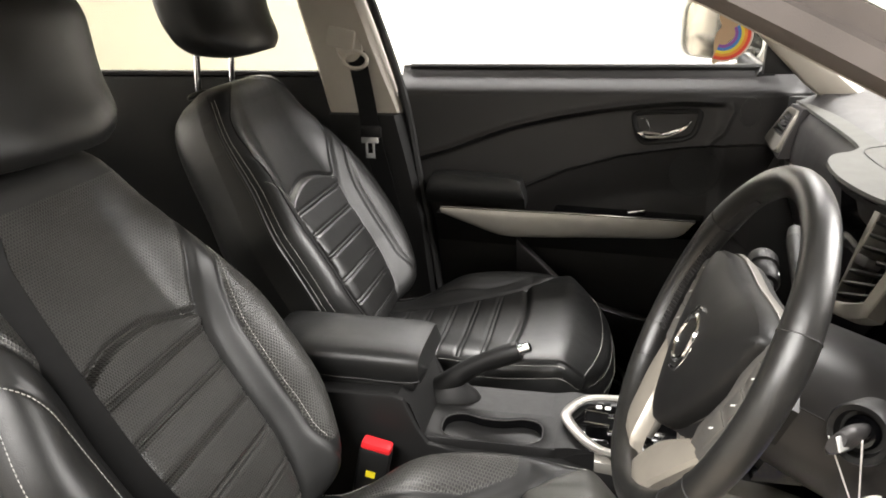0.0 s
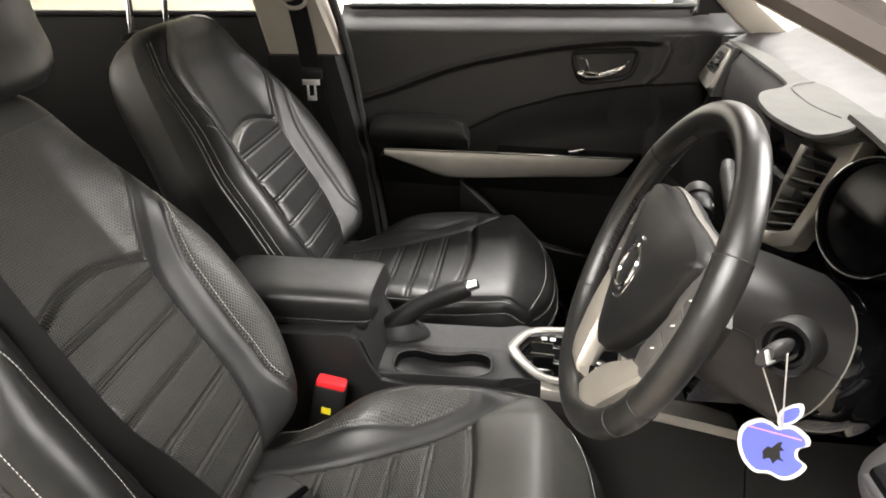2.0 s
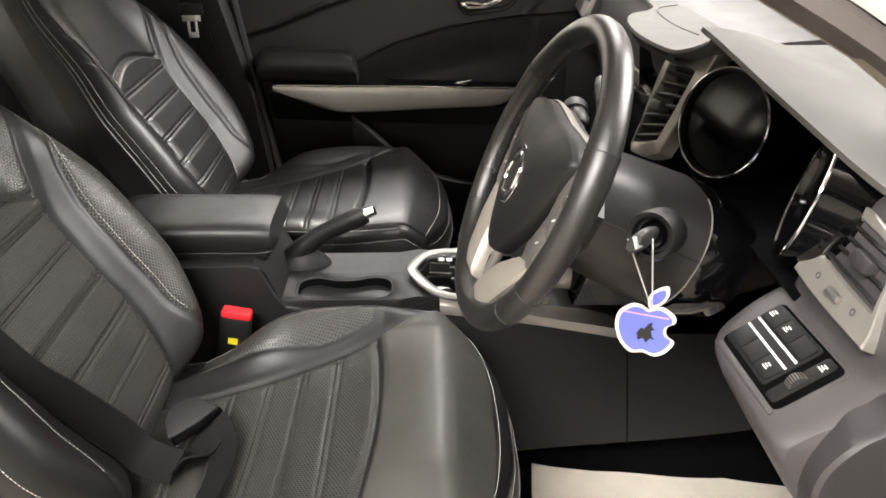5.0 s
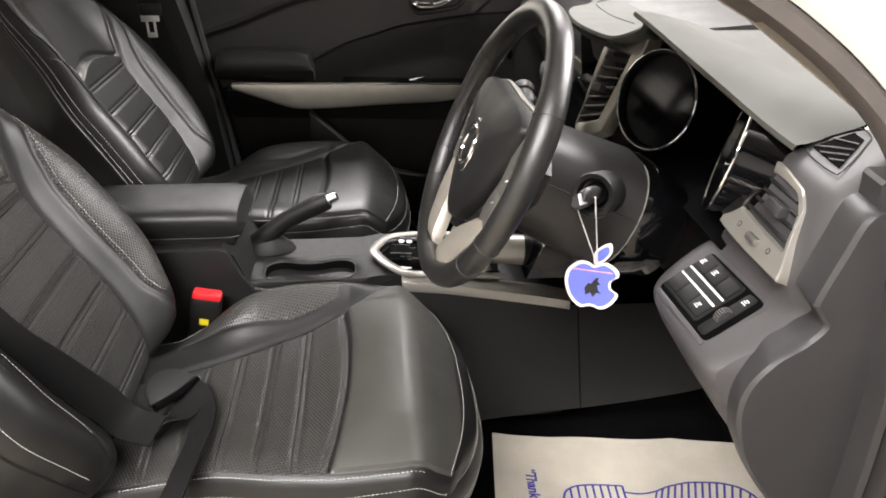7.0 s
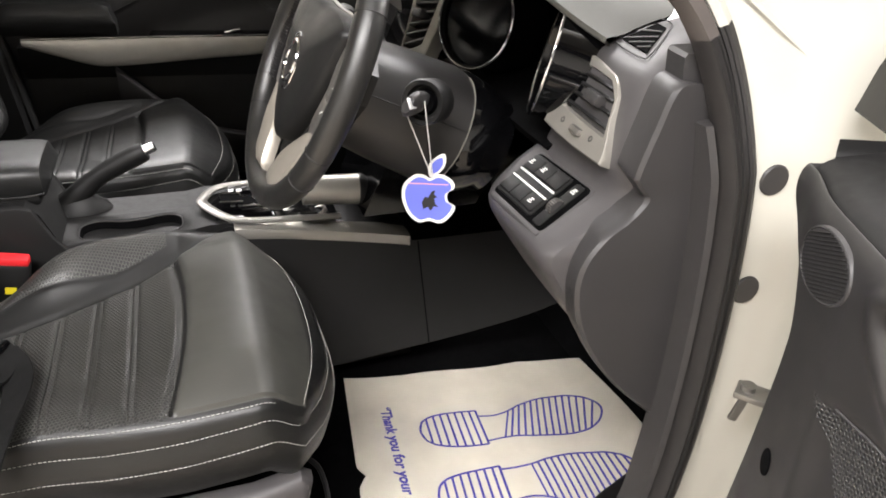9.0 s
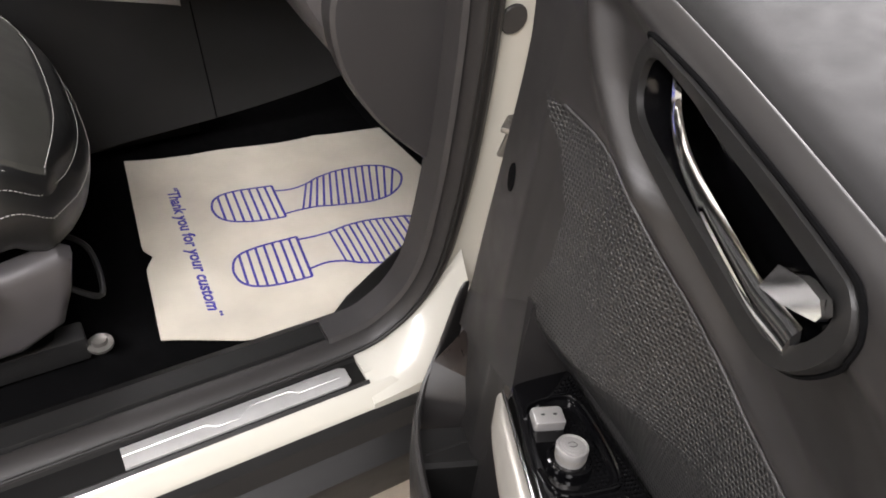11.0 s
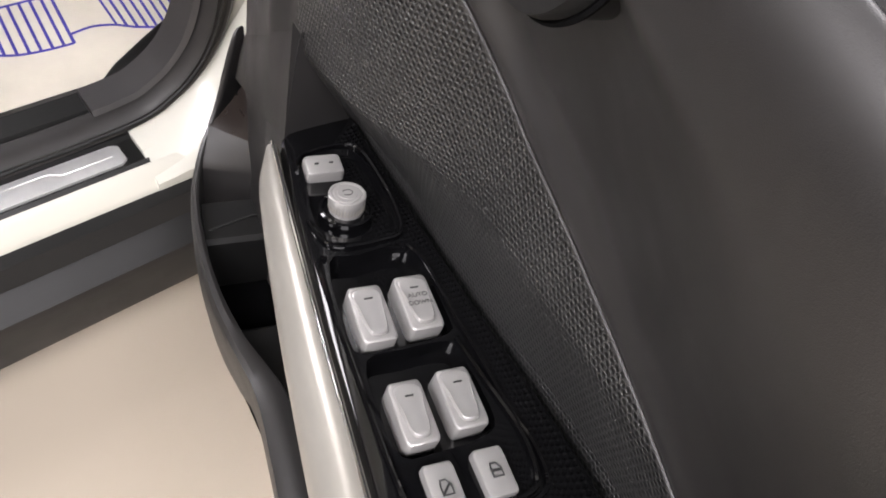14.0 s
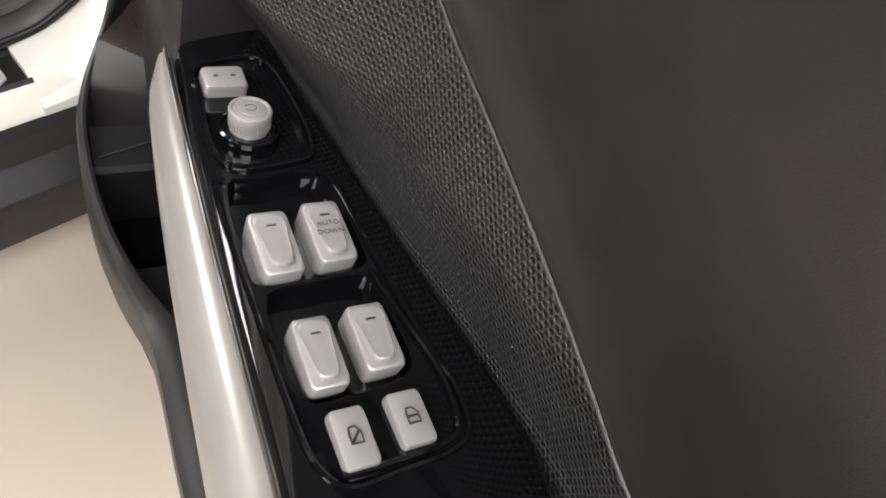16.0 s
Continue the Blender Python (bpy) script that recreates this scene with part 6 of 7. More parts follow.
# driver's belt across the seat, its tongue lying in the corner
db = thing("driver_seat_belt", "black seat belt lying over the driver's seat", "seat belt", at=(0.1, -0.5, 0.7))
strap_line = [(-0.24, -0.69, 1.34)] + [tuple(d_back(q, v, 0.013)) for q, v in ((-0.80, 0.92), (-0.70, 0.79), (-0.60, 0.60), (-0.52, 0.37), (-0.44, 0.24), (-0.42, 0.12))] + [(0.085, -0.485, 0.695), (0.128, -0.500, 0.688)]
webbing(strap_line, 0.046, ((0.8, 0.35, 0.45), (0.75, 0.5, 0.25)), db)
webbing([(0.128, -0.500, 0.686), (0.150, -0.470, 0.684), (0.158, -0.430, 0.690), (0.150, -0.415, 0.694)], 0.040, ((0.7, 0.6, 0.2), (0.8, 0.5, 0.1)), db)
webbing([(0.158, -0.420, 0.692), (0.178, -0.455, 0.688), (0.186, -0.510, 0.692), (0.178, -0.575, 0.690), (0.160, -0.630, 0.66), (0.130, -0.650, 0.58)], 0.038, ((0.9, 0.1, 0.2), (0.8, 0.0, 0.6)), db)
tm = axes((0.125, -0.425, 0.702), (0.55, 0.80, -0.05), (-0.75, 0.50, 0.42))
shield = [(p.x, p.y) for p in smooth_line([(-0.034, -0.014, 0), (0.034, -0.014, 0), (0.037, 0.0, 0), (0.024, 0.020, 0), (0.0, 0.027, 0), (-0.024, 0.018, 0), (-0.036, 0.0, 0)], 5, True)]
part("tongue", prism(shield, 0.007, tm, 0.003, 3), PLASTIC, db, "black plastic belt tongue")
part("tongue_bar", tube([tm @ Vector((-0.038, -0.018, 0.004)), tm @ Vector((0.0, -0.021, 0.006)), tm @ Vector((0.040, -0.017, 0.004))], 0.0058, 10), GLOSS, db, "gloss black bar")

# buckle beside the console
bk = thing("belt_buckle", "black belt buckle with red push button", "buckle", at=(0.12, -0.135, 0.6))
bmx = pose(0.125, -0.136, 0.678, 0, 12, 0)
part("body", xform(box(-0.026, 0.026, -0.014, 0.014, -0.095, 0.0, 0.006), bmx), PLASTIC, bk)
part("button", xform(box(-0.025, 0.025, -0.0125, 0.0125, -0.006, 0.010, 0.005), bmx), RED, bk, "red push button")
part("label", xform(box(-0.008, 0.008, -0.0150, -0.0135, -0.052, -0.040, 0.0), bmx), YELLOW, bk, "yellow label")

# key and its card hanger
key = thing("ignition_key", "black car key in the ignition lock", "key", at=kc)
kb = []
for t in np.linspace(0, 1, 12):
    w = curve([(0, 0.0125), (0.3, 0.0155), (0.8, 0.017), (1, 0.011)], t)
    h = curve([(0, 0.006), (0.5, 0.0085), (1, 0.006)], t)
    kb.append([km @ (pose(0, 0, 0, 0, 0, 62) @ Vector((w * math.cos(a), h * math.sin(a), 0.004 + 0.046 * t))) for a in np.linspace(0, 2 * math.pi, 21)[:-1]])
part("head", loft(kb), PLASTIC_GREY, key, "dark plastic key head")
pz = Vector((-0.28, -0.81, 0.33)).normalized()
part("silver_patch", xform(box(-0.009, 0.009, -0.0065, 0.0065, 0.0, 0.0022, 0.001), axes(kc + kd * 0.040 + pz * 0.0085, kd, pz.cross(kd))), STEEL, key, "bright metal patch")
tag = thing("hanging_card", "violet-blue fruit-shaped card with white rim hanging from the key", "air freshener", at=(0.707, -0.476, 0.95))
# card outline: two lobes, a bite, and a leaf
fruit = smooth_line([(0, 0.026, 0), (0.014, 0.032, 0), (0.029, 0.024, 0), (0.032, 0.014, 0), (0.0235, 0.006, 0), (0.0245, -0.006, 0), (0.034, -0.014, 0), (0.026, -0.030, 0), (0.014, -0.038, 0), (0, -0.035, 0), (-0.014, -0.038, 0), (-0.028, -0.026, 0), (-0.036, -0.004, 0), (-0.034, 0.016, 0), (-0.020, 0.030, 0), (-0.008, 0.030, 0)], 5, True)
leaf = smooth_line([(0.000, 0.028, 0), (-0.002, 0.044, 0), (0.008, 0.056, 0), (0.018, 0.060, 0), (0.020, 0.048, 0), (0.012, 0.034, 0)], 5, True)
cm = axes((0.707, -0.476, 0.874), Vector((0.93, -0.36, 0)), (0, 0, 1))
hole = cm @ Vector((0.004, 0.024, 0))
f2 = [(p.x, p.y) for p in fruit]
l2 = [(p.x, p.y) for p in leaf]


def card(poly, k, cx, cy, th, z0):
    return prism([(cx + (x - cx) * k, cy + (y - cy) * k) for x, y in poly], th, cm @ Matrix.Translation((0, 0, z0)))


part("card", card(f2, 1.0, 0, 0, 0.0016, -0.0008), WHITE, tag, "white card with shaped rim")
part("leaf", card(l2, 1.0, 0.008, 0.044, 0.0016, -0.0008), WHITE, tag)
part("print", card(f2, 0.88, -0.001, -0.002, 0.0004, 0.0009), TAG_BLUE, tag, "violet-blue print")
part("leaf_print", card(l2, 0.68, 0.009, 0.045, 0.0004, 0.0009), TAG_BLUE, tag)
part("print_line", xform(box(-0.029, 0.024, -0.0007, 0.0007, 0.0014, 0.0018, 0), cm @ Matrix.Translation((0, 0.0185, 0))), TAG_PINK, tag)
emb = [(-0.010, -0.004), (-0.006, 0.004), (-0.002, 0.003), (0.003, 0.012), (0.007, 0.014), (0.006, 0.008), (0.010, 0.004), (0.006, 0.002), (0.008, -0.006), (0.012, -0.010), (0.006, -0.009), (0.002, -0.016), (-0.002, -0.010), (-0.008, -0.014)]
part("dark_shape", prism(emb, 0.0003, cm @ Matrix.Translation((0, -0.004, 0.0014))), RUBBER, tag, "small dark printed shape")
for a in (km @ Vector((0.012, 0.004, 0.030)), km @ Vector((-0.014, -0.004, 0.030))):
    part("string", tube([a, hole], 0.0008, 6), WHITE, tag, "white string")

# inside mirror with its rainbow hanger; door mirror outside the far window
im = thing("rear_view_mirror", "black rear-view mirror below the roof", "mirror", at=(0.55, 0.0, 1.40))
part("case", xform(box(-0.02, 0.02, -0.12, 0.12, -0.035, 0.035, 0.015, 4), pose(0.60, -0.01, 1.43, 0, 8, 18)), PLASTIC, im)
part("stem", tube([(0.615, -0.01, 1.44), (0.68, 0.0, 1.47)], 0.012, 10), PLASTIC, im)
rb = thing("rainbow_hanger", "rainbow-coloured card hanger below the mirror", "air freshener", at=(0.63, 0, 1.31))
rm = axes((0.6125, 0.0, 1.309), (0.96, -0.25, 0), (0, 0, 1))


def bow(r, w, lo, hi):
    a = np.linspace(radians(lo), radians(hi), 26)
    return [(r * math.cos(q), r * math.sin(q)) for q in a] + [((r - w) * math.cos(q), (r - w) * math.sin(q)) for q in a[::-1]]


part("border", prism(bow(0.0375, 0.0225, -112, 35), 0.0022, rm @ Matrix.Translation((0, 0, -0.0014))), RB_EDGE, rb, "pale pink card border")
for k, (c, r) in enumerate(((RB[0], 0.0350), (RB[1], 0.0305), (RB[2], 0.0265), (RB[3], 0.0225), (RB[4], 0.0185))):
    part("colour_band", prism(bow(r, 0.0046 if k == 0 else 0.0040, -110, 32), 0.003, rm @ Matrix.Translation((0, 0, -0.0015 + 0.0001 * k))), c, rb)
cloud = [(p.x, p.y) for p in smooth_line([(-0.012, -0.040, 0), (-0.004, -0.037, 0), (-0.002, -0.024, 0), (0.006, -0.012, 0), (0.015, -0.002, 0), (0.017, 0.014, 0), (0.012, 0.030, 0), (-0.002, 0.034, 0), (-0.008, 0.022, 0), (-0.004, 0.010, 0), (-0.010, 0.000, 0), (-0.012, -0.014, 0), (-0.011, -0.026, 0)], 5, True)]
part("cloud", prism(cloud, 0.003, rm @ Matrix.Translation((0, 0, -0.0016))), RB_CARD, rb, "plain beige card cloud")
part("cord", tube([rm @ Vector((0.005, 0.032, 0)), Vector((0.60, -0.01, 1.42))], 0.0006, 5), WHITE, rb)
dm = thing("door_mirror", "pearl white door mirror outside the far window", "mirror", at=(0.75, 0.95, 1.2))
mm = pose(0.738, 0.93, 1.252, 0, 0, 140)
shell_r = [[mm @ Vector((x * k, d, z * k)) for x, z in rounded(0.250, 0.165, 0.045, 8)] for k, d in ((0.86, -0.010), (0.90, 0.004), (0.95, 0.006), (1.0, -0.004), (1.0, -0.03), (0.85, -0.08), (0.5, -0.11))]
part("case", loft(shell_r), PEARL, dm, "pearl white mirror case")
part("glass", loft([[mm @ Vector((x * k, d, z * k)) for x, z in rounded(0.220, 0.140, 0.036, 8)] for k, d in ((1.0, -0.006), (0.99, -0.003))]), MIRROR_GLASS, dm, "mirror glass")
part("foot", tube([(0.79, 0.87, 1.18), (0.82, 0.76, 1.155)], 0.022, 12), PLASTIC, dm)
part("corner_cover", prism([(0.80, 1.17), (0.90, 1.17), (0.90, 1.195), (0.802, 1.26)], 0.02, axes((0, 0.71, 0), (1, 0, 0), (0, 0, 1)), 0.003), PLASTIC, dm, "black corner cover")


# ---- front doors: one design, the driver's swung open, the passenger's shut ----
SWING = radians(68)


def at_driver(s, d, z):
    return Vector((0.885 - math.cos(SWING) * s - math.sin(SWING) * d, -0.99 - math.sin(SWING) * s + math.cos(SWING) * d, z))


def at_passenger(s, d, z):
    return Vector((0.812 - s, 0.742 - d, z + 0.045))


INSERT = smooth_line([(0.02, 0.944, 0), (0.07, 0.950, 0), (0.13, 0.952, 0), (0.20, 0.916, 0), (0.255, 0.888, 0), (0.33, 0.875, 0), (0.41, 0.863, 0), (0.52, 0.846, 0), (0.66, 0.828, 0), (0.90, 0.80, 0)], 10)


def mesh_line(s):
    """Upper rim of the woven insert."""
    return float(np.interp(s, [p.x for p in INSERT], [p.y for p in INSERT]))


def shelf(s):
    """Height of the switch panel and armrest."""
    return 0.719 + 0.26 * (s - 0.14) if s < 0.5 else 0.8126 + 0.02 * (s - 0.5)


def far_shelf(s):
    """The same on the passenger's door, which rises less."""
    return 0.778 + 0.0388 * (s - 0.145)


def near_line(pts, s, z):
    best = 9.0
    for (a, b), (c, d) in zip(pts, pts[1:]):
        t = max(0.0, min(1.0, ((s - a) * (c - a) + (z - b) * (d - b)) / ((c - a) ** 2 + (d - b) ** 2)))
        best = min(best, math.hypot(s - a - t * (c - a), z - b - t * (d - b)))
    return best


SWOOSH = [(p.x, p.y) for p in smooth_line([(0.80, 0.915, 0), (0.62, 0.965, 0), (0.444, 1.005, 0), (0.25, 1.040, 0), (0.12, 1.050, 0), (0.078, 1.046, 0), (0.072, 1.030, 0), (0.098, 0.995, 0), (0.135, 0.962, 0), (0.16, 0.948, 0)], 6)]
RIDGE = [(-0.06, 1.062), (0.3, 1.064), (0.8, 1.055)]


def relief(s, z):
    """How far the panel stands in from the door's plane."""
    low_d = curve([(0.05, 0.046), (0.15, 0.026), (0.26, -0.018), (0.45, -0.030), (0.86, -0.030)], s)
    top_d = curve([(0.05, 0.046), (0.22, 0.036), (0.5, 0.034), (0.86, 0.034)], s)
    ml = mesh_line(s)
    tray_d = float(np.interp(s, (0.0, 0.074, 0.106, 0.184, 0.28, 0.358, 0.411, 0.86), (0.046, 0.040, -0.006, -0.018, -0.028, -0.038, -0.043, -0.043)))
    low_d = lerp(min(low_d, tray_d), low_d, min(1.0, max(0.0, (z - shelf(s)) / 0.06)))
    d = lerp(low_d, top_d, step(ml, 1.055, z))
    lip = float(np.interp(s, (0.07, 0.12, 0.25, 0.444, 0.62, 0.80), (1.046, 1.050, 1.040, 1.005, 0.965, 0.915)))
    side_s = float(np.interp(z, (0.95, 0.962, 0.995, 1.030, 1.046), (0.16, 0.135, 0.098, 0.072, 0.072)))
    fade = 1 - step(0.28, 0.42, s)
    d -= 0.009 * step(0.0, 0.022, lip - z) * step(0.0, 0.028, s - side_s) * fade * step(ml, ml + 0.03, z)
    d += 0.003 * math.exp(-(near_line(SWOOSH, s, z) / 0.007) ** 2) * fade
    low = step(-0.002, 0.006, ml - z)
    d -= low * 0.006 * step(0.045, 0.07, s)
    d += groove(z - ml, 0.0045, 0.002) * step(0.05, 0.07, s)
    # forward end bends away
    d -= 0.012 * (1 - step(-0.10, 0.0, s)) ** 2
    return d


LIP = smooth_line([(0.90, 0.885, 0), (0.80, 0.918, 0), (0.724, 0.941, 0), (0.582, 0.994, 0), (0.445, 1.027, 0), (0.314, 1.049, 0), (0.187, 1.061, 0), (0.087, 1.059, 0), (0.0, 1.055, 0)], 8)
LIP_S, LIP_Z = [p.x for p in LIP][::-1], [p.y for p in LIP][::-1]
RIM_S, RIM_Z = (0.0, 0.109, 0.178, 0.307, 0.441, 0.538, 0.9), (0.965, 0.959, 0.952, 0.931, 0.892, 0.845, 0.78)


def far_relief(s, z):
    """The passenger's panel: belt, handle field under a raised lip, sunk insert."""
    lip = float(np.interp(s, LIP_S, LIP_Z))
    rim = float(np.interp(s, RIM_S, RIM_Z))
    d = 0.036 - 0.070 * step(1.070, 1.135, z)
    d += 0.006 * math.exp(-((z - lip) / 0.007) ** 2) * step(0.075, 0.10, s) - 0.007 * step(0.0, 0.014, lip - z) * step(0.07, 0.10, s)
    d -= 0.007 * step(0.0, 0.008, rim - z) + 0.02 * step(0.0, 0.12, rim - z)
    corner = [(0.066, 1.052), (0.062, 1.040), (0.080, 0.990), (0.109, 0.961)]
    d += 0.005 * math.exp(-(near_line(corner, s, z) / 0.006) ** 2)
    d -= 0.05 * (1 - step(-0.10, 0.03, s)) ** 2
    return d


DISH = [(0.148, 1.037), (0.142, 1.014), (0.158, 0.997), (0.20, 0.993), (0.298, 0.994), (0.315, 0.998), (0.327, 1.010), (0.333, 1.027), (0.332, 1.040), (0.318, 1.044), (0.25, 1.044), (0.19, 1.043)]


def in_dish(s, z):
    """Whether a place on the driver's panel lies within the handle's opening."""
    odd = False
    for (a, b), (c, e) in zip(DISH, DISH[1:] + DISH[:1]):
        if (b > z) != (e > z) and s < a + (z - b) / (e - b) * (c - a):
            odd = not odd
    return odd


def door(name, place, flip, label, side):
    sh = shelf if side < 0 else far_shelf
    rel = relief if side < 0 else far_relief
    rim_z = mesh_line if side < 0 else (lambda s: float(np.interp(s, RIM_S, RIM_Z)))
    dr = thing(name, label, "car door", group="front doors", at=place(0.0, 0.0, 0.4))
    # outer shell
    shell = [(-0.13, 0.36), (-0.12, 0.50), (-0.10, 0.70), (-0.085, 0.90), (-0.10, 1.00), (-0.11, 1.052), (0.85, 1.052), (0.86, 0.7), (0.83, 0.36)]
    bm = loft([[place(s, d, z) for s, z in shell] for d in (-0.058, -0.07, -0.11, -0.12)])
    part("shell", bm, PEARL if side < 0 else PEARL, dr, "pearl white door shell")
    # inner panel with its relief
    bm = bmesh.new()
    uvl = bm.loops.layers.uv.new("UVMap")
    S = [-0.101] + list(np.linspace(-0.10, 0.45, 190)) + list(np.linspace(0.455, 0.86, 60))
    Z = list(np.linspace(0.40, 1.034, 180)) if side < 0 else list(np.linspace(0.40, 1.135, 230))

    def front(z):
        return curve([(0.40, -0.10), (0.574, -0.100), (0.649, -0.070), (0.75, -0.045), (0.846, -0.028), (0.948, -0.018), (1.004, -0.038), (1.035, -0.098), (1.07, -0.115)] if side < 0 else [(0.40, -0.10), (0.60, -0.115), (0.72, -0.085), (0.88, -0.075), (0.98, -0.085), (1.04, -0.125), (1.07, -0.150), (1.13, -0.150)], z)

    coords = {}
    rows = []
    for z in Z:
        row = []
        for s in S:
            q = s if s > 0.03 else lerp(front(z), 0.03, (s + 0.10) / 0.13)
            row.append(place(q, rel(q, z) - 0.016 if s < -0.1005 else min(rel(q, z), -0.004) if side < 0 and in_dish(q, z) else rel(q, z), z))
            coords[len(coords)] = (q, z)
        rows.append(row)

    # the driver's belt: a tight shoulder, then a flat top out to the window
    if side < 0:
        for off, z in [(p.x, p.y) for p in smooth_line([(0.0, 1.034, 0), (-0.0002, 1.042, 0), (-0.0014, 1.049, 0), (-0.0036, 1.0548, 0), (-0.0066, 1.0590, 0), (-0.0095, 1.0610, 0), (-0.0115, 1.0590, 0), (-0.0125, 1.0550, 0), (-0.018, 1.060, 0), (-0.032, 1.066, 0), (-0.070, 1.072, 0), (-0.130, 1.080, 0), (-0.150, 1.080, 0), (-0.156, 1.070, 0)], 5)][1:]:
            row = []
            for s in S:
                q = s if s > 0.03 else lerp(front(z), 0.03, (s + 0.10) / 0.13)
                row.append(place(q, rel(q, min(z, 1.052)) - 0.03 if s < -0.1005 else -0.004 if in_dish(q, z) and z < 1.05 and off > -0.002 else rel(q, min(z, 1.052)) + off, z))
                coords[len(coords)] = (q, z)
            rows.append(row)
            Z.append(z)

    def which(i, j):
        s, z = (S[j] + S[j + 1]) / 2, (Z[i] + Z[i + 1]) / 2
        left = float(np.interp(z, (0.70, 0.79, 0.83, 0.878, 0.918, 0.948), (0.11, 0.076, 0.093, 0.092, 0.066, 0.034)))
        if side < 0 and i > 212:
            return 2
        if side > 0:
            return 1 if math.hypot(s - 0.130, z - 0.886) < 0.066 else 0
        return 1 if z < rim_z(s) - 0.003 and s > left and s < 0.62 and z > 0.60 else 0

    # the weave's height runs along the panel's own slope
    arc, width_ = {}, len(S)
    for j in range(width_):
        run = 0.0
        for i in range(len(rows)):
            run += (rows[i][j] - rows[i - 1][j]).length if i and abs(rows[i][j].z - rows[i - 1][j].z) > 1e-5 else 0.0
            arc[i * width_ + j] = run
        off_ = arc[min(len(rows) - 1, 130) * width_ + j]
        for i in range(len(rows)):
            arc[i * width_ + j] -= off_
    vs = grid_faces(bm, rows, mats=which)
    bm.verts.index_update()
    for f in bm.faces:
        for lp in f.loops:
            q = (coords[lp.vert.index][0], arc[lp.vert.index])
            lp[uvl].uv = (q[0] * 0.94 + q[1] * 0.34, q[1] * 0.94 - q[0] * 0.34)
    panel = part("panel", bm, [DOORSKIN, WOVEN, BELT], dr, "black door panel with woven dotted insert")
    bead = [place(s, rel(s, rim_z(s)) + 0.0012, rim_z(s)) for s in np.linspace(0.066, 0.60, 90)]
    part("insert_bead", tube(bead, 0.0010, 6), PLASTIC_GREY, dr, "thin bead along the insert")
    # window sill strip and quarter cover
    part("window_strip", tube([place(s, -0.124, 1.078) if side < 0 else place(s, -0.032, 1.132) for s in np.linspace(-0.05, 0.84, 12)], 0.007, 8), RUBBER, dr, "black window wiper strip")
    # tweeter grille
    ts, tz, ta, tb = (0.001, 1.027, (0.036, 0.0165), (-0.0205, 0.0215)) if side < 0 else (0.026, 1.038, (0.022, 0.0), (0.0, 0.034))

    def on_tweeter(a, r, out_):
        s_, z_ = ts + r * (ta[0] * math.cos(a) + tb[0] * math.sin(a)), tz + r * (ta[1] * math.cos(a) + tb[1] * math.sin(a))
        return place(s_, rel(s_, z_) + out_, z_)

    g = part("tweeter", loft([[on_tweeter(2 * math.pi * j / 32, k, h) for j in range(32)] for k, h in ((1.04, -0.002), (1.0, 0.0012), (0.96, 0.0018), (0.94, 0.0010), (0.5, 0.0012), (0.1, 0.0013))]), PLASTIC_GREY, dr, "oval ribbed tweeter grille")
    for k in range(-8, 9):
        c_ = k / 9 * 0.93
        w_ = math.sqrt(max(0.0, 0.93 ** 2 - c_ ** 2))
        ends = [on_tweeter(math.atan2(c_, w_ * sg), math.hypot(c_, w_), 0.0020) for sg in (-1, 1)]
        part("grille_rib", tube([ends[0], on_tweeter(math.pi / 2 if c_ > 0 else -math.pi / 2, abs(c_), 0.0022), ends[1]], 0.0006, 5), PLASTIC, g)
    # mirror cover at the window's front corner
    if side < 0:
        bm = loft([[place(s, d, z) for s, d in ((a, -0.11), (a - 0.01, -0.075), (a + 0.02, -0.052), (b - 0.02, -0.052), (b, -0.075), (b, -0.11))] for a, b, z in ((-0.24, -0.10, 1.074), (-0.22, -0.09, 1.12), (-0.18, -0.07, 1.18), (-0.12, -0.05, 1.25))])
        part("mirror_cover", bm, GLOSS, dr, "black cover inside the door mirror")
    # screw recess
    # recess shade painted as a low black dome
    part("screw_cap", thing_disc(place, 0.007, rel(0.007, 0.843) + 0.0005, 0.843, 0.008, 0.0135), CARPET_AND_SHADE, dr, "black dome for the shade in a screw recess")
    def grip(s, d, z):
        return place(s, d, z) if side < 0 else place(s - 0.026, d - 0.006, z - 0.011)

    # handle: dished recess, black surround, chrome lever with a flat pull
    C = [(p.x, p.y) for p in smooth_line([(0.150, 1.028, 0), (0.142, 1.011, 0), (0.158, 0.995, 0), (0.20, 0.988, 0), (0.25, 0.987, 0), (0.290, 0.988, 0), (0.309, 0.997, 0), (0.320, 1.016, 0), (0.317, 1.030, 0), (0.297, 1.036, 0), (0.25, 1.037, 0), (0.19, 1.037, 0)], 6, True)]
    if side > 0:
        C = [(p.x, p.y) for p in smooth_line([(0.166, 1.038, 0), (0.172, 1.012, 0), (0.180, 0.997, 0), (0.198, 0.989, 0), (0.240, 0.983, 0), (0.276, 0.980, 0), (0.289, 0.988, 0), (0.297, 1.008, 0), (0.302, 1.030, 0), (0.296, 1.036, 0), (0.25, 1.039, 0), (0.20, 1.041, 0), (0.172, 1.042, 0)], 6, True)]
    else:
        C = [(p.x, p.y) for p in smooth_line([(0.152, 1.032, 0), (0.147, 1.014, 0), (0.160, 1.001, 0), (0.20, 0.998, 0), (0.25, 0.998, 0), (0.298, 0.999, 0), (0.312, 1.002, 0), (0.322, 1.012, 0), (0.3285, 1.027, 0), (0.327, 1.036, 0), (0.316, 1.0385, 0), (0.25, 1.038, 0), (0.19, 1.037, 0)], 6, True)]
    nC = len(C)

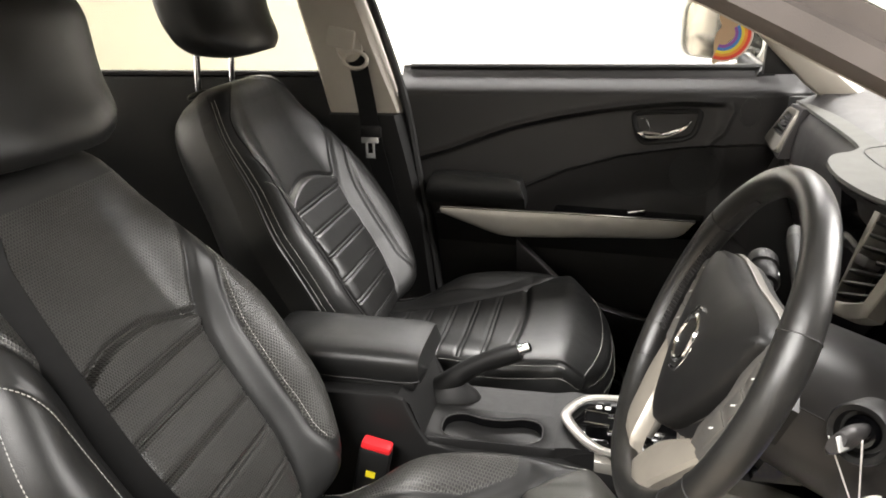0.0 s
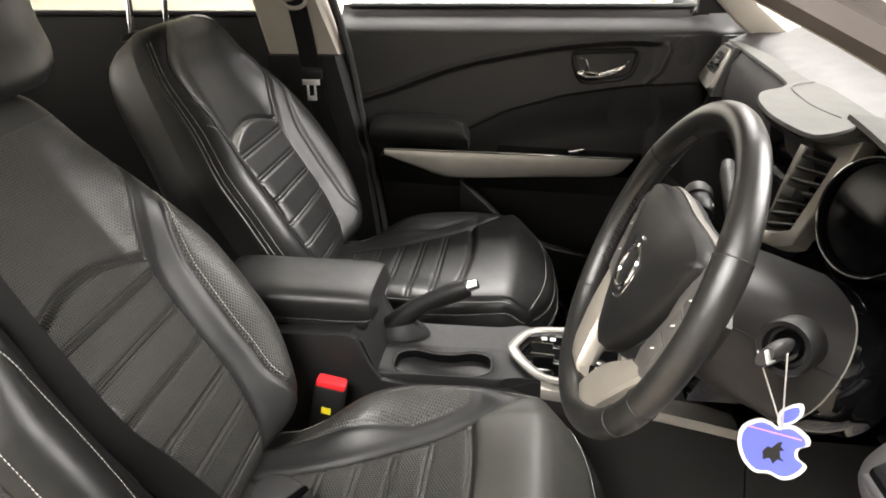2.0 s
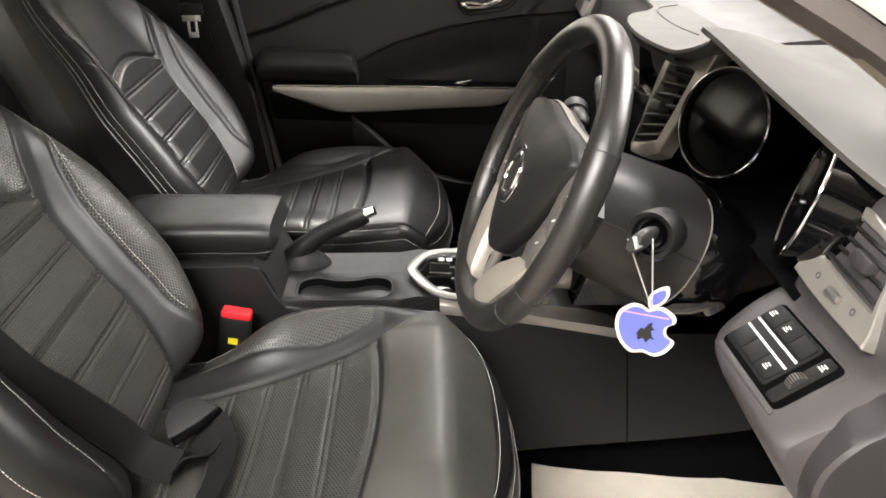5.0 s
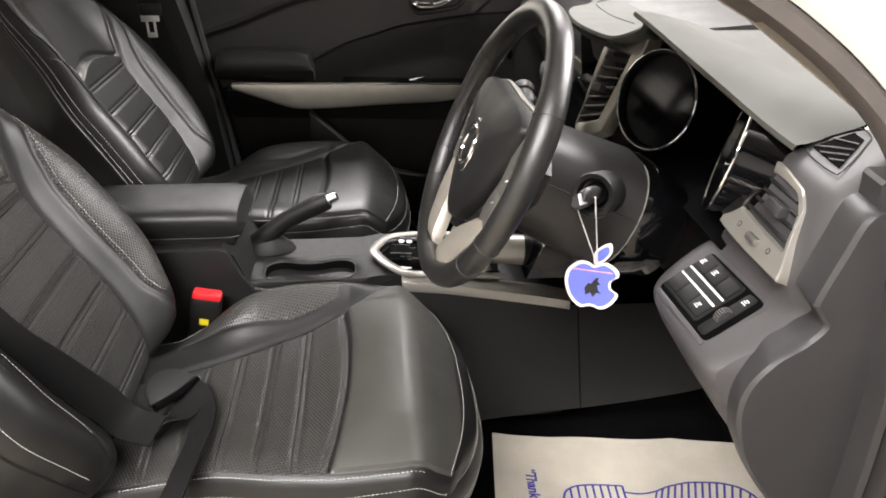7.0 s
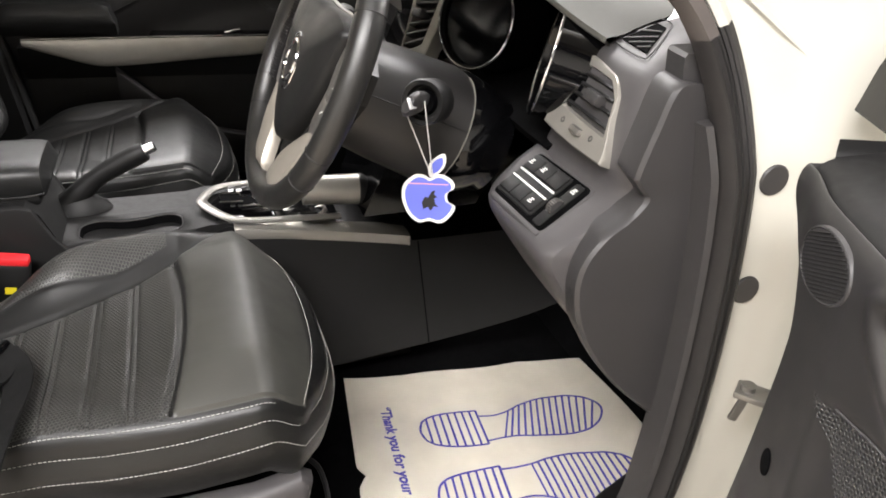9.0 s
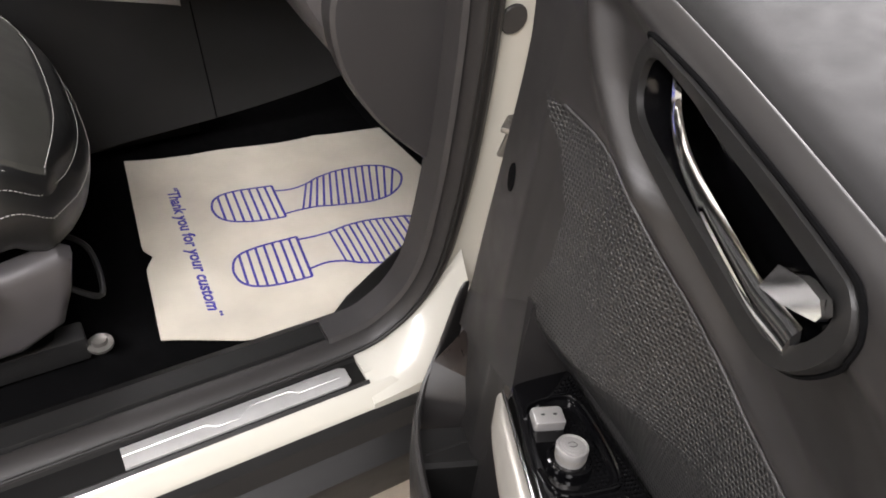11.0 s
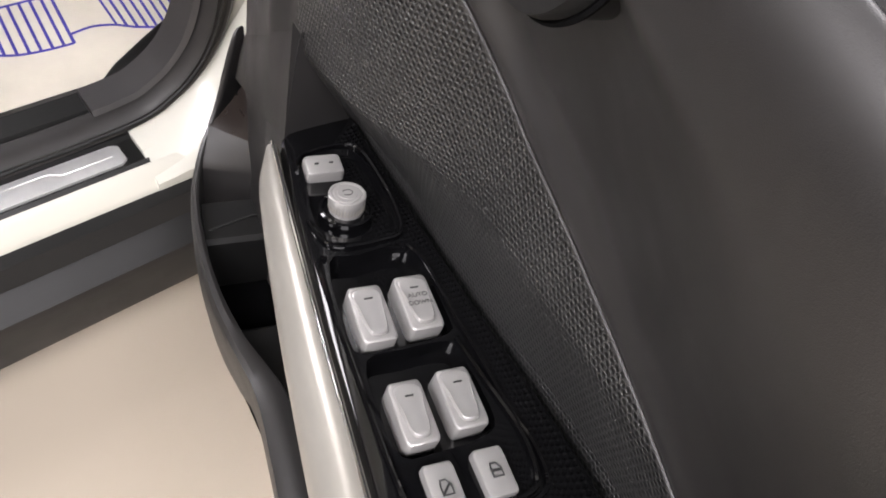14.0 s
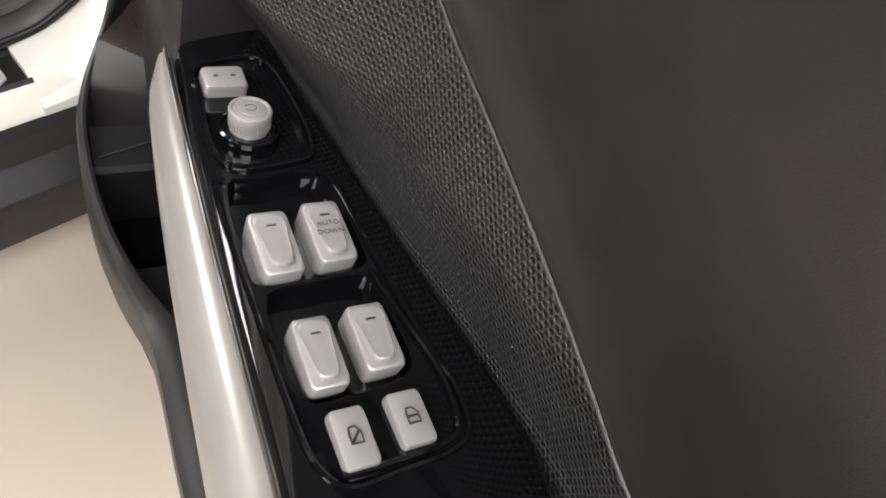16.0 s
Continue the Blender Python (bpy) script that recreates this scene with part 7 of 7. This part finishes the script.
    def ring(off, d):
        out_ = []
        for k, (s, z) in enumerate(C):
            ts, tz = C[(k + 1) % nC][0] - C[k - 1][0], C[(k + 1) % nC][1] - C[k - 1][1]
            L = math.hypot(ts, tz)
            e, g = s + tz / L * off, z - ts / L * off
            out_.append(grip(e, d(e, g) if callable(d) else d, g))
        return out_

    def over(e, g):
        return max(0.0372, rel(e, g) + 0.0022)

    bm = bmesh.new()
    grid_faces(bm, [ring(0.0145, 0.026), ring(0.0135, 0.036), ring(0.010, 0.0395), ring(0.004, 0.0385), ring(0.0, 0.034)] if side > 0 else [ring(0.0118, lambda e, g: min(0.020, rel(e, g) - 0.004)), ring(0.0115, lambda e, g: max(0.0335, rel(e, g) + 0.0002)), ring(0.0100, over), ring(0.003, over), ring(0.0008, 0.0368), ring(0.0, 0.033)], close_u=True)
    part("handle_surround", bm, PLASTIC, dr, "black handle surround")
    if side < 0:
        part("handle_gap", tube(ring(0.0124, lambda e, g: max(0.030, rel(e, g) + 0.0004)), 0.0013, 6, closed=True), CARPET_AND_SHADE, dr, "dark gap round the handle")
    bm = bmesh.new()
    vs = grid_faces(bm, [ring(0.001, 0.036), ring(-0.002, 0.024), ring(-0.004, 0.010), ring(-0.006, 0.004)], close_u=True)
    bm.faces.new(vs[-1])
    part("handle_cup", bm, GLOSS, dr, "dark dished handle recess")
    blade = []
    for t in np.linspace(0, 1, 24):
        q = Vector((lerp(0.158, 0.321, t), curve([(0, 0.022), (0.3, 0.031), (1, 0.035)], t), curve([(0, 1.028), (0.15, 1.014), (0.45, 1.006), (0.8, 1.005), (1, 1.010)], t)))
        w = curve([(0, 0.003), (0.15, 0.0060), (0.5, 0.0075), (0.8, 0.0085), (1, 0.0090)], t)
        blade.append([grip(q.x, q.y + 0.001, q.z + w), grip(q.x, q.y + 0.0035, q.z + w * 0.5), grip(q.x, q.y + 0.0042, q.z - w * 0.2), grip(q.x, q.y + 0.001, q.z - w), grip(q.x, q.y - 0.008, q.z - w * 0.9), grip(q.x, q.y - 0.008, q.z + w * 0.9)])
    if side > 0:
        blade = []
        for t in np.linspace(0, 1, 28):
            s = lerp(0.300, 0.178, t)
            hi = curve([(0, 1.002), (0.25, 1.000), (0.45, 0.998), (0.7, 1.006), (0.9, 1.020), (1, 1.031)], t)
            lo = curve([(0, 0.994), (0.2, 0.980), (0.45, 0.983), (0.7, 0.991), (0.9, 1.006), (1, 1.020)], t)
            q = 0.040 + 0.006 * math.sin(math.pi * t)
            mid = (hi + lo) / 2
            blade.append([grip(s, q, hi), grip(s, q + 0.004, lerp(hi, mid, 0.5)), grip(s, q + 0.001, mid), grip(s, q + 0.004, lerp(lo, mid, 0.5)), grip(s, q, lo), grip(s, q - 0.012, lo + 0.001), grip(s, q - 0.012, hi - 0.001)])
    lever = part("handle", loft(blade), CHROME, dr, "chrome door handle")
    pull = [(0.302, 1.033), (0.318, 1.041), (0.328, 1.042), (0.331, 1.037), (0.329, 1.032), (0.309, 1.019), (0.293, 1.012)]
    if side < 0:
        part("pull_plate", loft([[grip(s, d + 0.25 * (z - 1.02), z) for s, z in pull] for d in (0.0345, 0.0385, 0.039)]), CHROME, lever, "flat chrome finger pull")
    else:
        part("lock_post", tube([grip(*q) for q in ((0.296, 0.036, 1.029), (0.282, 0.038, 1.029), (0.278, 0.039, 1.022), (0.270, 0.040, 1.000))], 0.0022, 8), CHROME, lever, "slim chrome lock lever")
    # switch panel: piano black tray on the armrest
    out = [(0.121, 0.048), (0.110, 0.028), (0.098, -0.006), (0.14, -0.011), (0.184, -0.016), (0.28, -0.026), (0.358, -0.036), (0.411, -0.041), (0.452, -0.036), (0.462, 0.0), (0.462, 0.066), (0.412, 0.065), (0.289, 0.061), (0.209, 0.057), (0.15, 0.051)]
    ol = [(p.x, p.y) for p in smooth_line([(a, b, 0) for a, b in out], 3, True)]
    mid = (0.28, 0.015)

    def tray(inset, dz):
        pts = []
        for k, (s, d) in enumerate(ol):
            ts, td = ol[(k + 1) % len(ol)][0] - ol[k - 1][0], ol[(k + 1) % len(ol)][1] - ol[k - 1][1]
            L = math.hypot(ts, td)
            o_ = 1 if (mid[0] - s) * -td + (mid[1] - d) * ts > 0 else -1
            pts.append(place(s - o_ * td / L * inset, d + o_ * ts / L * inset, sh(s) + dz))
        return pts

    bm = bmesh.new()
    vs = grid_faces(bm, [tray(0, -0.05), tray(0, -0.004), tray(0.0015, -0.001), tray(0.0035, 0.0)], close_u=True)
    rim_edges = [bm.edges.get((vs[-1][k], vs[-1][(k + 1) % len(ol)])) for k in range(len(ol))]
    wells = [] if side > 0 else [
        ([(0.246, 0.047), (0.243, 0.030), (0.240, 0.002), (0.258, -0.007), (0.298, -0.008), (0.311, -0.004), (0.314, 0.024), (0.314, 0.048), (0.295, 0.051)], 0.010),
        ([(0.319, 0.046), (0.316, 0.024), (0.3165, -0.003), (0.334, -0.006), (0.367, -0.007), (0.376, 0.004), (0.378, 0.028), (0.376, 0.046), (0.350, 0.049)], 0.010),
        ([(0.166, 0.043), (0.147, 0.038), (0.141, 0.006), (0.174, -0.003), (0.222, -0.002), (0.230, 0.012), (0.230, 0.040), (0.211, 0.047)], 0.004)]
    for pts, deep in wells:
        wl = [(p.x, p.y) for p in smooth_line([(a, b, 0) for a, b in pts], 3, True)]
        loops = [[bm.verts.new(place(s, d, sh(s) + dz)) for s, d in [(lerp(q[0], sum(w[0] for w in wl) / len(wl), f), lerp(q[1], sum(w[1] for w in wl) / len(wl), f)) for q in wl]] for dz, f in ((0.0, 0.0), (-0.0015, 0.02), (-deep, 0.06))]
        for r0, r1 in zip(loops, loops[1:]):
            for k in range(len(wl)):
                bm.faces.new((r0[k], r0[(k + 1) % len(wl)], r1[(k + 1) % len(wl)], r1[k]))
        bm.faces.new(loops[-1])
        rim_edges += [bm.edges.get((loops[0][k], loops[0][(k + 1) % len(wl)])) for k in range(len(wl))]
    bmesh.ops.triangle_fill(bm, use_beauty=True, use_dissolve=False, edges=rim_edges)
    sw = part("switch_panel", bm, GLOSS, dr, "piano black switch panel")
    # raised lines framing the switch wells
    for line in () if side > 0 else ([(0.241, -0.003), (0.258, -0.0095), (0.301, -0.0115), (0.313, -0.013), (0.366, -0.017), (0.384, -0.020), (0.405, -0.018), (0.413, -0.005), (0.415, 0.018), (0.416, 0.040), (0.405, 0.050), (0.38, 0.053), (0.32, 0.054), (0.25, 0.054), (0.244, 0.048)],
                 [(0.315, -0.006), (0.341, -0.0105), (0.377, -0.0165), (0.402, -0.0135), (0.409, -0.004), (0.411, 0.020), (0.411, 0.042)],
                 [(0.160, 0.047), (0.143, 0.038), (0.138, 0.003), (0.174, -0.0065), (0.224, -0.0055), (0.234, 0.012), (0.234, 0.042), (0.211, 0.051)]):
        pts = [place(q.x, q.y, sh(q.x) + 0.0012) for q in smooth_line([(a, b, 0) for a, b in line], 5)]
        part("raised_line", tube(pts, 0.0015, 6), GLOSS, sw)
    if side < 0:
        def key(s0, s1, d0, d1, h, tilt, name_, lab):
            """A silver rocker; its far end is pressed up by tilt."""
            n = 9
            rows = []
            for k, (ins, dz) in enumerate(((0.0, -0.013), (0.0, 0.70), (0.025, 0.90), (0.06, 0.985), (0.11, 1.0))):
                row = []
                for (a, b) in rounded(1, 1, 0.13, 4):
                    u, v = 0.5 + a * (1 - ins), 0.5 + b * (1 - ins)
                    s, d = lerp(s0, s1, u), lerp(d0, d1, v)
                    lift = h * dz if dz > 0 else dz
                    if dz > 0:
                        lift += tilt * (1 - u) * dz + 0.0012 * math.sin(math.pi * v) * dz
                    row.append(place(s, d, sh(s) + lift))
                rows.append(row)
            bm = bmesh.new()
            vs = grid_faces(bm, rows, close_u=True)
            bm.faces.new(vs[-1])
            ob = part(name_, bm, SILVER_BTN, dr, lab)

            def top(u, v):
                s, d = lerp(s0, s1, u), lerp(d0, d1, v)
                return place(s, d, sh(s) + h + tilt * (1 - u) + 0.0012 * math.sin(math.pi * v) + 0.0003)
            return ob, top

        for s0, s1, d0, d1, auto in ((0.272, 0.311, 0.0255, 0.0455, 0), (0.269, 0.308, -0.0025, 0.0175, 1), (0.338, 0.374, 0.025, 0.043, 0), (0.336, 0.371, -0.002, 0.0165, 0)):
            ob, top = key(s0, s1, d0, d1, 0.0045, 0.0024, "window_switch", "silver window switch with a dash mark")
            part("mark", tube([top(0.27, 0.38) + Vector((0, 0, 0.0008)), top(0.27, 0.62) + Vector((0, 0, 0.0008))], 0.0005, 5), RUBBER, ob)
            face = [(0.10, 0.13), (0.10, 0.87), (0.45, 0.84), (0.80, 0.76), (0.88, 0.62), (0.88, 0.38), (0.80, 0.24), (0.45, 0.16)]
            fl = smooth_line([(a, b, 0) for a, b in face], 4, True)
            up_ = Vector((0, 0, 1))
            bm = bmesh.new()
            vs = grid_faces(bm, [[top(0.5 + (p.x - 0.5) * k, 0.5 + (p.y - 0.5) * k) + up_ * (h + 0.0008 * p.x) for p in fl] for k, h in ((1.05, -0.0012), (1.0, 0.0003), (0.94, 0.0007), (0.80, 0.0004), (0.4, 0.0002))], close_u=True)
            bm.faces.new(vs[-1])
            part("pressed_face", bm, SILVER_BTN, ob)
            if auto:
                for word, u in (("AUTO", 0.42), ("DOWN", 0.56)):
                    writing(word, 0.0042, top(u, 0.5) + Vector((0, 0, 0.0009)), top(u, 0.2) - top(u, 0.8), top(0.2, 0.5) - top(0.8, 0.5), PLASTIC_GREY, ob)
        for s0, s1, d0, d1, kind_ in ((0.3845, 0.411, 0.0255, 0.041, 0), (0.383, 0.408, -0.0005, 0.015, 1)):
            ob, top = key(s0, s1, d0, d1, 0.0055, 0.001, "lock_switch", "silver lock switch with a small symbol")
            loopp = [top(0.35, 0.62), top(0.35, 0.45), top(0.45, 0.33), top(0.62, 0.33), top(0.62, 0.66), top(0.45, 0.66)]
            part("symbol", tube(loopp, 0.0005, 5, closed=True), RUBBER, ob)
            part("symbol", tube([top(0.5, 0.36), top(0.5, 0.62)] if kind_ else [top(0.42, 0.36), top(0.6, 0.64)], 0.0006, 5), RUBBER, ob)
        ob, top = key(0.152, 0.170, 0.017, 0.042, 0.0055, 0.0015, "lock_button", "small silver rocker button")
        part("mark", tube([top(0.5, 0.25), top(0.5, 0.36)], 0.0007, 5), RUBBER, ob)
        part("mark", tube([top(0.5, 0.64), top(0.5, 0.75)], 0.0007, 5), RUBBER, ob)
        # mirror knob
        ks, kd = 0.203, 0.025
        base = place(ks, kd, sh(ks))
        nrm = (place(ks, kd + 0.01, sh(ks)) - base).cross(place(ks + 0.01, kd, sh(ks + 0.01)) - base).normalized()
        if nrm.z < 0:
            nrm = -nrm
        km = Matrix.Translation(base) @ nrm.to_track_quat("Z", "Y").to_matrix().to_4x4()
        part("knob_well", xform(lathe([(0.0172, -0.002), (0.0172, 0.0012), (0.0155, 0.0018), (0.0150, 0.0006), (0.0, 0.0006)], 32), km), GLOSS, dr, "round well of the mirror knob")
        kn = part("mirror_knob", xform(lathe([(0.0108, 0.0), (0.0112, 0.006), (0.0118, 0.0085), (0.0120, 0.0130), (0.0117, 0.0138), (0.0106, 0.0141), (0.0100, 0.0138), (0.0098, 0.0133), (0.0088, 0.0133), (0.0086, 0.0139), (0.0064, 0.0140), (0.0062, 0.0144), (0.0, 0.0145)], 40), km), SILVER_BTN, dr, "silver knurled mirror knob")
        for k in range(36):
            a = 2 * math.pi * k / 36
            part("knurl", xform(box(-0.00035, 0.00035, -0.0004, 0.0004, 0.0035, 0.0085, 0), km @ pose(0.0114 * math.cos(a), 0.0114 * math.sin(a), 0, 0, 0, math.degrees(a))), SILVER, kn)
        part("symbol", xform(tube([Vector((0.0032 * math.cos(a), 0.0026 * math.sin(a), 0.0147)) for a in np.linspace(0.6, 5.8, 14)], 0.0003, 5), km), PLASTIC_GREY, kn)
    else:
        bm = xform(box(-0.022, 0.022, -0.009, 0.009, 0, 0.007, 0.002), axes(place(0.262, 0.02, sh(0.262)), (-1, 0, -0.2), (0, -1, 0)))
        part("window_switch", bm, CHROME, dr, "bright chrome window switch")
    # pad behind the switches
    pad = []
    for s in np.linspace(0.535, 0.785, 24):
        e = max(0.0, 1 - abs((s - 0.66) / 0.125) ** 8) ** 0.3
        w0, w1, h = (-0.03, 0.098, 0.030 * e) if side < 0 else (-0.03, 0.088, 0.046 * e)
        zt = sh(s) - 0.012 if side < 0 else sh(s) + 0.033
        pad.append([place(s, w0, zt - 0.03), place(s, w0, zt + h), place(s, w1 - 0.012, zt + h), place(s, w1 - 0.003, zt + h * 0.75), place(s, w1, zt + h * 0.3), place(s, w1 - 0.004, zt - 0.008), place(s, w1 - 0.02, zt - 0.03)])
    part("armrest_pad", loft(pad), LEATHER, dr, "black padded armrest")
    # silver trim below the shelf: bulging bar tapering both ways
    bar = []
    for s in np.linspace(0.125, 0.745, 50):
        zt = sh(s) - 0.001
        h = curve([(0.125, 0.014), (0.17, 0.036), (0.25, 0.046), (0.50, 0.060), (0.60, 0.045), (0.745, 0.006)], s)
        o = float(np.interp(s, (0.125, 0.21, 0.29, 0.41, 0.745), (0.055, 0.0595, 0.063, 0.067, 0.092)))
        g = curve([(0.125, 0.002), (0.16, 0.008), (0.40, 0.013), (0.6, 0.014), (0.745, 0.006)], s)
        if side > 0:
            h = curve([(0.125, 0.002), (0.16, 0.040), (0.18, 0.046), (0.31, 0.054), (0.57, 0.068), (0.68, 0.038), (0.745, 0.014)], s)
            g = 0.35 * g
        gg = g if side > 0 else 1.5 * g
        bar.append([place(s, o - 0.002, zt - 0.004)] + [place(s, o + 0.002 + gg * max(0.0, math.cos(q)) ** 0.8, zt - 0.002 - (h - 0.002) * (0.5 - 0.5 * math.sin(q))) for q in np.linspace(math.pi / 2, -math.pi / 2, 12)] + [place(s, o - 0.006, zt - h)])
    trim = part("trim_bar", loft(bar), SILVER, dr, "satin silver trim bar")
    edge = []
    for s in np.linspace(0.125, 0.745, 40):
        zt = sh(s) - 0.0005
        o = float(np.interp(s, (0.125, 0.21, 0.29, 0.41, 0.745), (0.055, 0.0595, 0.063, 0.067, 0.092)))
        edge.append(place(s, o + 0.001, zt))
    part("chrome_line", tube(edge, 0.0013 if side < 0 else 0.0026, 8), CHROME, dr, "bright chrome upper line")
    # filler under the trim
    part("armrest_body", loft([[place(s, -0.05, sh(s) - 0.022), place(s, curve([(0.13, 0.05), (0.45, 0.074), (0.745, 0.095)], s) - (0.018 if side > 0 else 0.0), sh(s) - 0.024), place(s, curve([(0.13, 0.045), (0.45, 0.065), (0.745, 0.085)], s) - (0.018 if side > 0 else 0.0), sh(s) - 0.05), place(s, 0.03, sh(s) - 0.11), place(s, -0.05, sh(s) - 0.12)] for s in np.linspace(0.13, 0.76, 24)]), PLASTIC, dr, "black armrest body")
    # map pocket: rim and outer wall, floors, dividers
    rim = [(-0.073, 0.046, 0.640), (-0.065, 0.054, 0.633), (-0.044, 0.071, 0.575), (-0.014, 0.091, 0.540), (0.024, 0.103, 0.525), (0.075, 0.105, 0.520), (0.132, 0.101, 0.519), (0.175, 0.092, 0.519), (0.215, 0.081, 0.520), (0.245, 0.077, 0.522), (0.289, 0.077, 0.530), (0.354, 0.078, 0.550), (0.45, 0.075, 0.60), (0.58, 0.066, 0.67)]
    if side > 0:
        rim = rim[:-2] + [(0.42, 0.077, 0.585), (0.46, 0.075, 0.625), (0.555, 0.070, 0.716)]
    rl = [Vector(q) for q in smooth_line(rim, 5)]
    thick = [float(np.interp(q.x, (-0.07, 0.10, 0.178, 0.23, 0.33), (0.006, 0.010, 0.016, 0.026, 0.032))) for q in rl]
    rows = []
    for f, dz, low in ((1.1, 0, 0.40), (1.0, -0.008, None), (0.9, -0.001, None), (0.6, 0.001, None), (0.2, 0.0, None), (0.0, -0.004, None), (-0.02, -0.015, None), (0.1, -0.06, None), (0.8, 0, 0.395)):
        rows.append([place(q.x, q.y - f * w, q.z + dz if low is None else low) for q, w in zip(rl, thick)])
    bm = bmesh.new()
    grid_faces(bm, rows)
    part("map_pocket", bm, DOORSKIN, dr, "black moulded door pocket")

    def wide(s):
        return float(np.interp(s, (-0.06, -0.014, 0.024, 0.075, 0.132, 0.175, 0.215, 0.30, 0.6), (0.050, 0.084, 0.095, 0.096, 0.090, 0.077, 0.060, 0.048, 0.046)))

    def slab(nodes, name_, mat, lab="", deep=0.03):
        return part(name_, loft([[place(s, -0.03, z), place(s, -0.03, z - deep), place(s, wide(s), z - deep), place(s, wide(s), z)] for s, z in nodes]), mat, dr, lab)

    slab(((0.016, 0.496), (0.018, 0.500), (0.062, 0.503), (0.066, 0.498), (0.068, 0.46)), "pocket_divider", PLASTIC, "black divider in the pocket", 0.05)
    slab(((0.138, 0.455), (0.142, 0.460), (0.30, 0.462), (0.60, 0.47)), "pocket_floor", PLASTIC, "dark pocket floor")
    slab(((-0.06, 0.43), (0.10, 0.42), (0.30, 0.41), (0.60, 0.41)), "pocket_base", CARPET_AND_SHADE)
    part("divider_line", tube([place(0.052, 0.09, 0.5035), place(0.040, 0.05, 0.5035), place(0.036, 0.0, 0.5035)], 0.0012, 6), PLASTIC, dr)
    # sloping cover from the panel down to the pocket's front, and the wall under it
    A, B_, C_, D_, E_ = (-0.073, 0.044, 0.637), (0.088, 0.040, 0.788), (0.104, -0.006, 0.708), (0.119, 0.046, 0.705), (-0.040, 0.053, 0.609)
    rows, hollow, ledge = [], [], []
    for t in np.linspace(0, 1, 14):
        top_ = Vector(A).lerp(Vector(B_), t)
        low_ = Vector(E_).lerp(Vector(D_), t)
        top_ = Vector((top_.x, rel(top_.x, top_.z) - 0.004, top_.z))
        foot = Vector((-0.030, 0.078, 0.558)).lerp(Vector((0.035, 0.0, 0.570)), t)
        nose = Vector((-0.004, 0.088, 0.530)).lerp(Vector((0.030, 0.0, 0.540)), t)
        rows.append([place(*q) for q in (top_, top_.lerp(low_, 0.15) + Vector((0, 0.004, 0)), top_.lerp(low_, 0.5) + Vector((0, 0.003, 0)), low_, low_ + Vector((0.003, -0.006, -0.005)))])
        lip_ = low_ + Vector((0.002, -0.005, -0.004))
        hollow.append([place(*q) for q in (lip_, lip_.lerp(foot, 0.12) + Vector((-0.004, -0.006, 0)), lip_.lerp(foot, 0.55) + Vector((-0.006, -0.008, 0)), lip_.lerp(foot, 0.85) + Vector((-0.003, -0.004, 0)), foot)])
        ledge.append([place(*q) for q in (foot + Vector((-0.004, 0, 0.001)), foot.lerp(nose, 0.2), foot.lerp(nose, 0.85) + Vector((0.0, 0, 0.002)), nose, nose + Vector((0.001, 0, -0.004)), nose + Vector((-0.004, 0, -0.09)))])
    for cells, name_, mat, lab in ((hollow, "pocket_hollow", HOLLOW, "brown-black hollow under the cover"), (ledge, "pocket_ledge", DOORSKIN, "smooth ledge at the pocket's front")):
        bm = bmesh.new()
        grid_faces(bm, cells)
        part(name_, bm, mat, dr, lab)
    bm = bmesh.new()
    grid_faces(bm, rows)
    part("pocket_cover", bm, DOORSKIN, dr, "black sloping cover before the switches", auto=28)
    bm = loft([[place(*q) for q in (B_, C_, D_)], [place(*(Vector(q) + Vector((0, -0.02, -0.05)))) for q in (B_, C_, D_)]])
    part("cover_corner", bm, DOORSKIN, dr)
    # speaker disc behind the weave, shown by a shallow ring
    bm = tube([place(0.134 + 0.060 * math.cos(a), rel(0.134 + 0.060 * math.cos(a), 0.887 + 0.060 * math.sin(a)) - 0.0008, 0.887 + 0.060 * math.sin(a)) for a in np.linspace(0, 2 * math.pi, 40)[:-1]], 0.0012, 5, closed=True)
    if side > 0:
        part("speaker_ring", bm, PLASTIC, dr)
    else:
        bm.free()
    return dr


def thing_disc(place, s, d, z, rs, rz, n=28):
    """A low oval dome on the door panel."""
    rings = []
    for k, dz in ((1.04, -0.006), (1.0, 0.0), (0.95, 0.0009), (0.6, 0.0011), (0.3, 0.0012)):
        rings.append([place(s + rs * k * math.cos(2 * math.pi * j / n), d + dz, z + rz * k * math.sin(2 * math.pi * j / n)) for j in range(n)])
    return loft(rings)


def writing(word, size, at, right, up, mat, parent, out=0.0002):
    """Printed letters as a thin mesh."""
    cu = bpy.data.curves.new("writing", "FONT")
    cu.body, cu.size, cu.align_x, cu.align_y, cu.extrude = word, size, "CENTER", "CENTER", 0.00008
    tmp = bpy.data.objects.new("tmp", cu)
    scene.collection.objects.link(tmp)
    bpy.context.view_layer.update()
    me = bpy.data.meshes.new_from_object(tmp.evaluated_get(bpy.context.evaluated_depsgraph_get()))
    bpy.data.objects.remove(tmp)
    bm = bmesh.new()
    bm.from_mesh(me)
    bpy.data.meshes.remove(me)
    m = axes(at, right, up)
    m.translation = Vector(at) + m.to_3x3().col[2] * out
    xform(bm, m)
    return part("writing", bm, mat, parent, smooth=False)


WOVEN = dotted("woven black insert", (0.026, 0.0254, 0.025), 0.40, 0.0040, 0.34, 0.0006, light=0.0010, spec=0.5)
driver_door = door("driver_door", at_driver, 1, "open driver's door with black panel and silver switches", -1)
passenger_door = door("passenger_door", at_passenger, -1, "closed front passenger door with black panel and silver trim", 1)
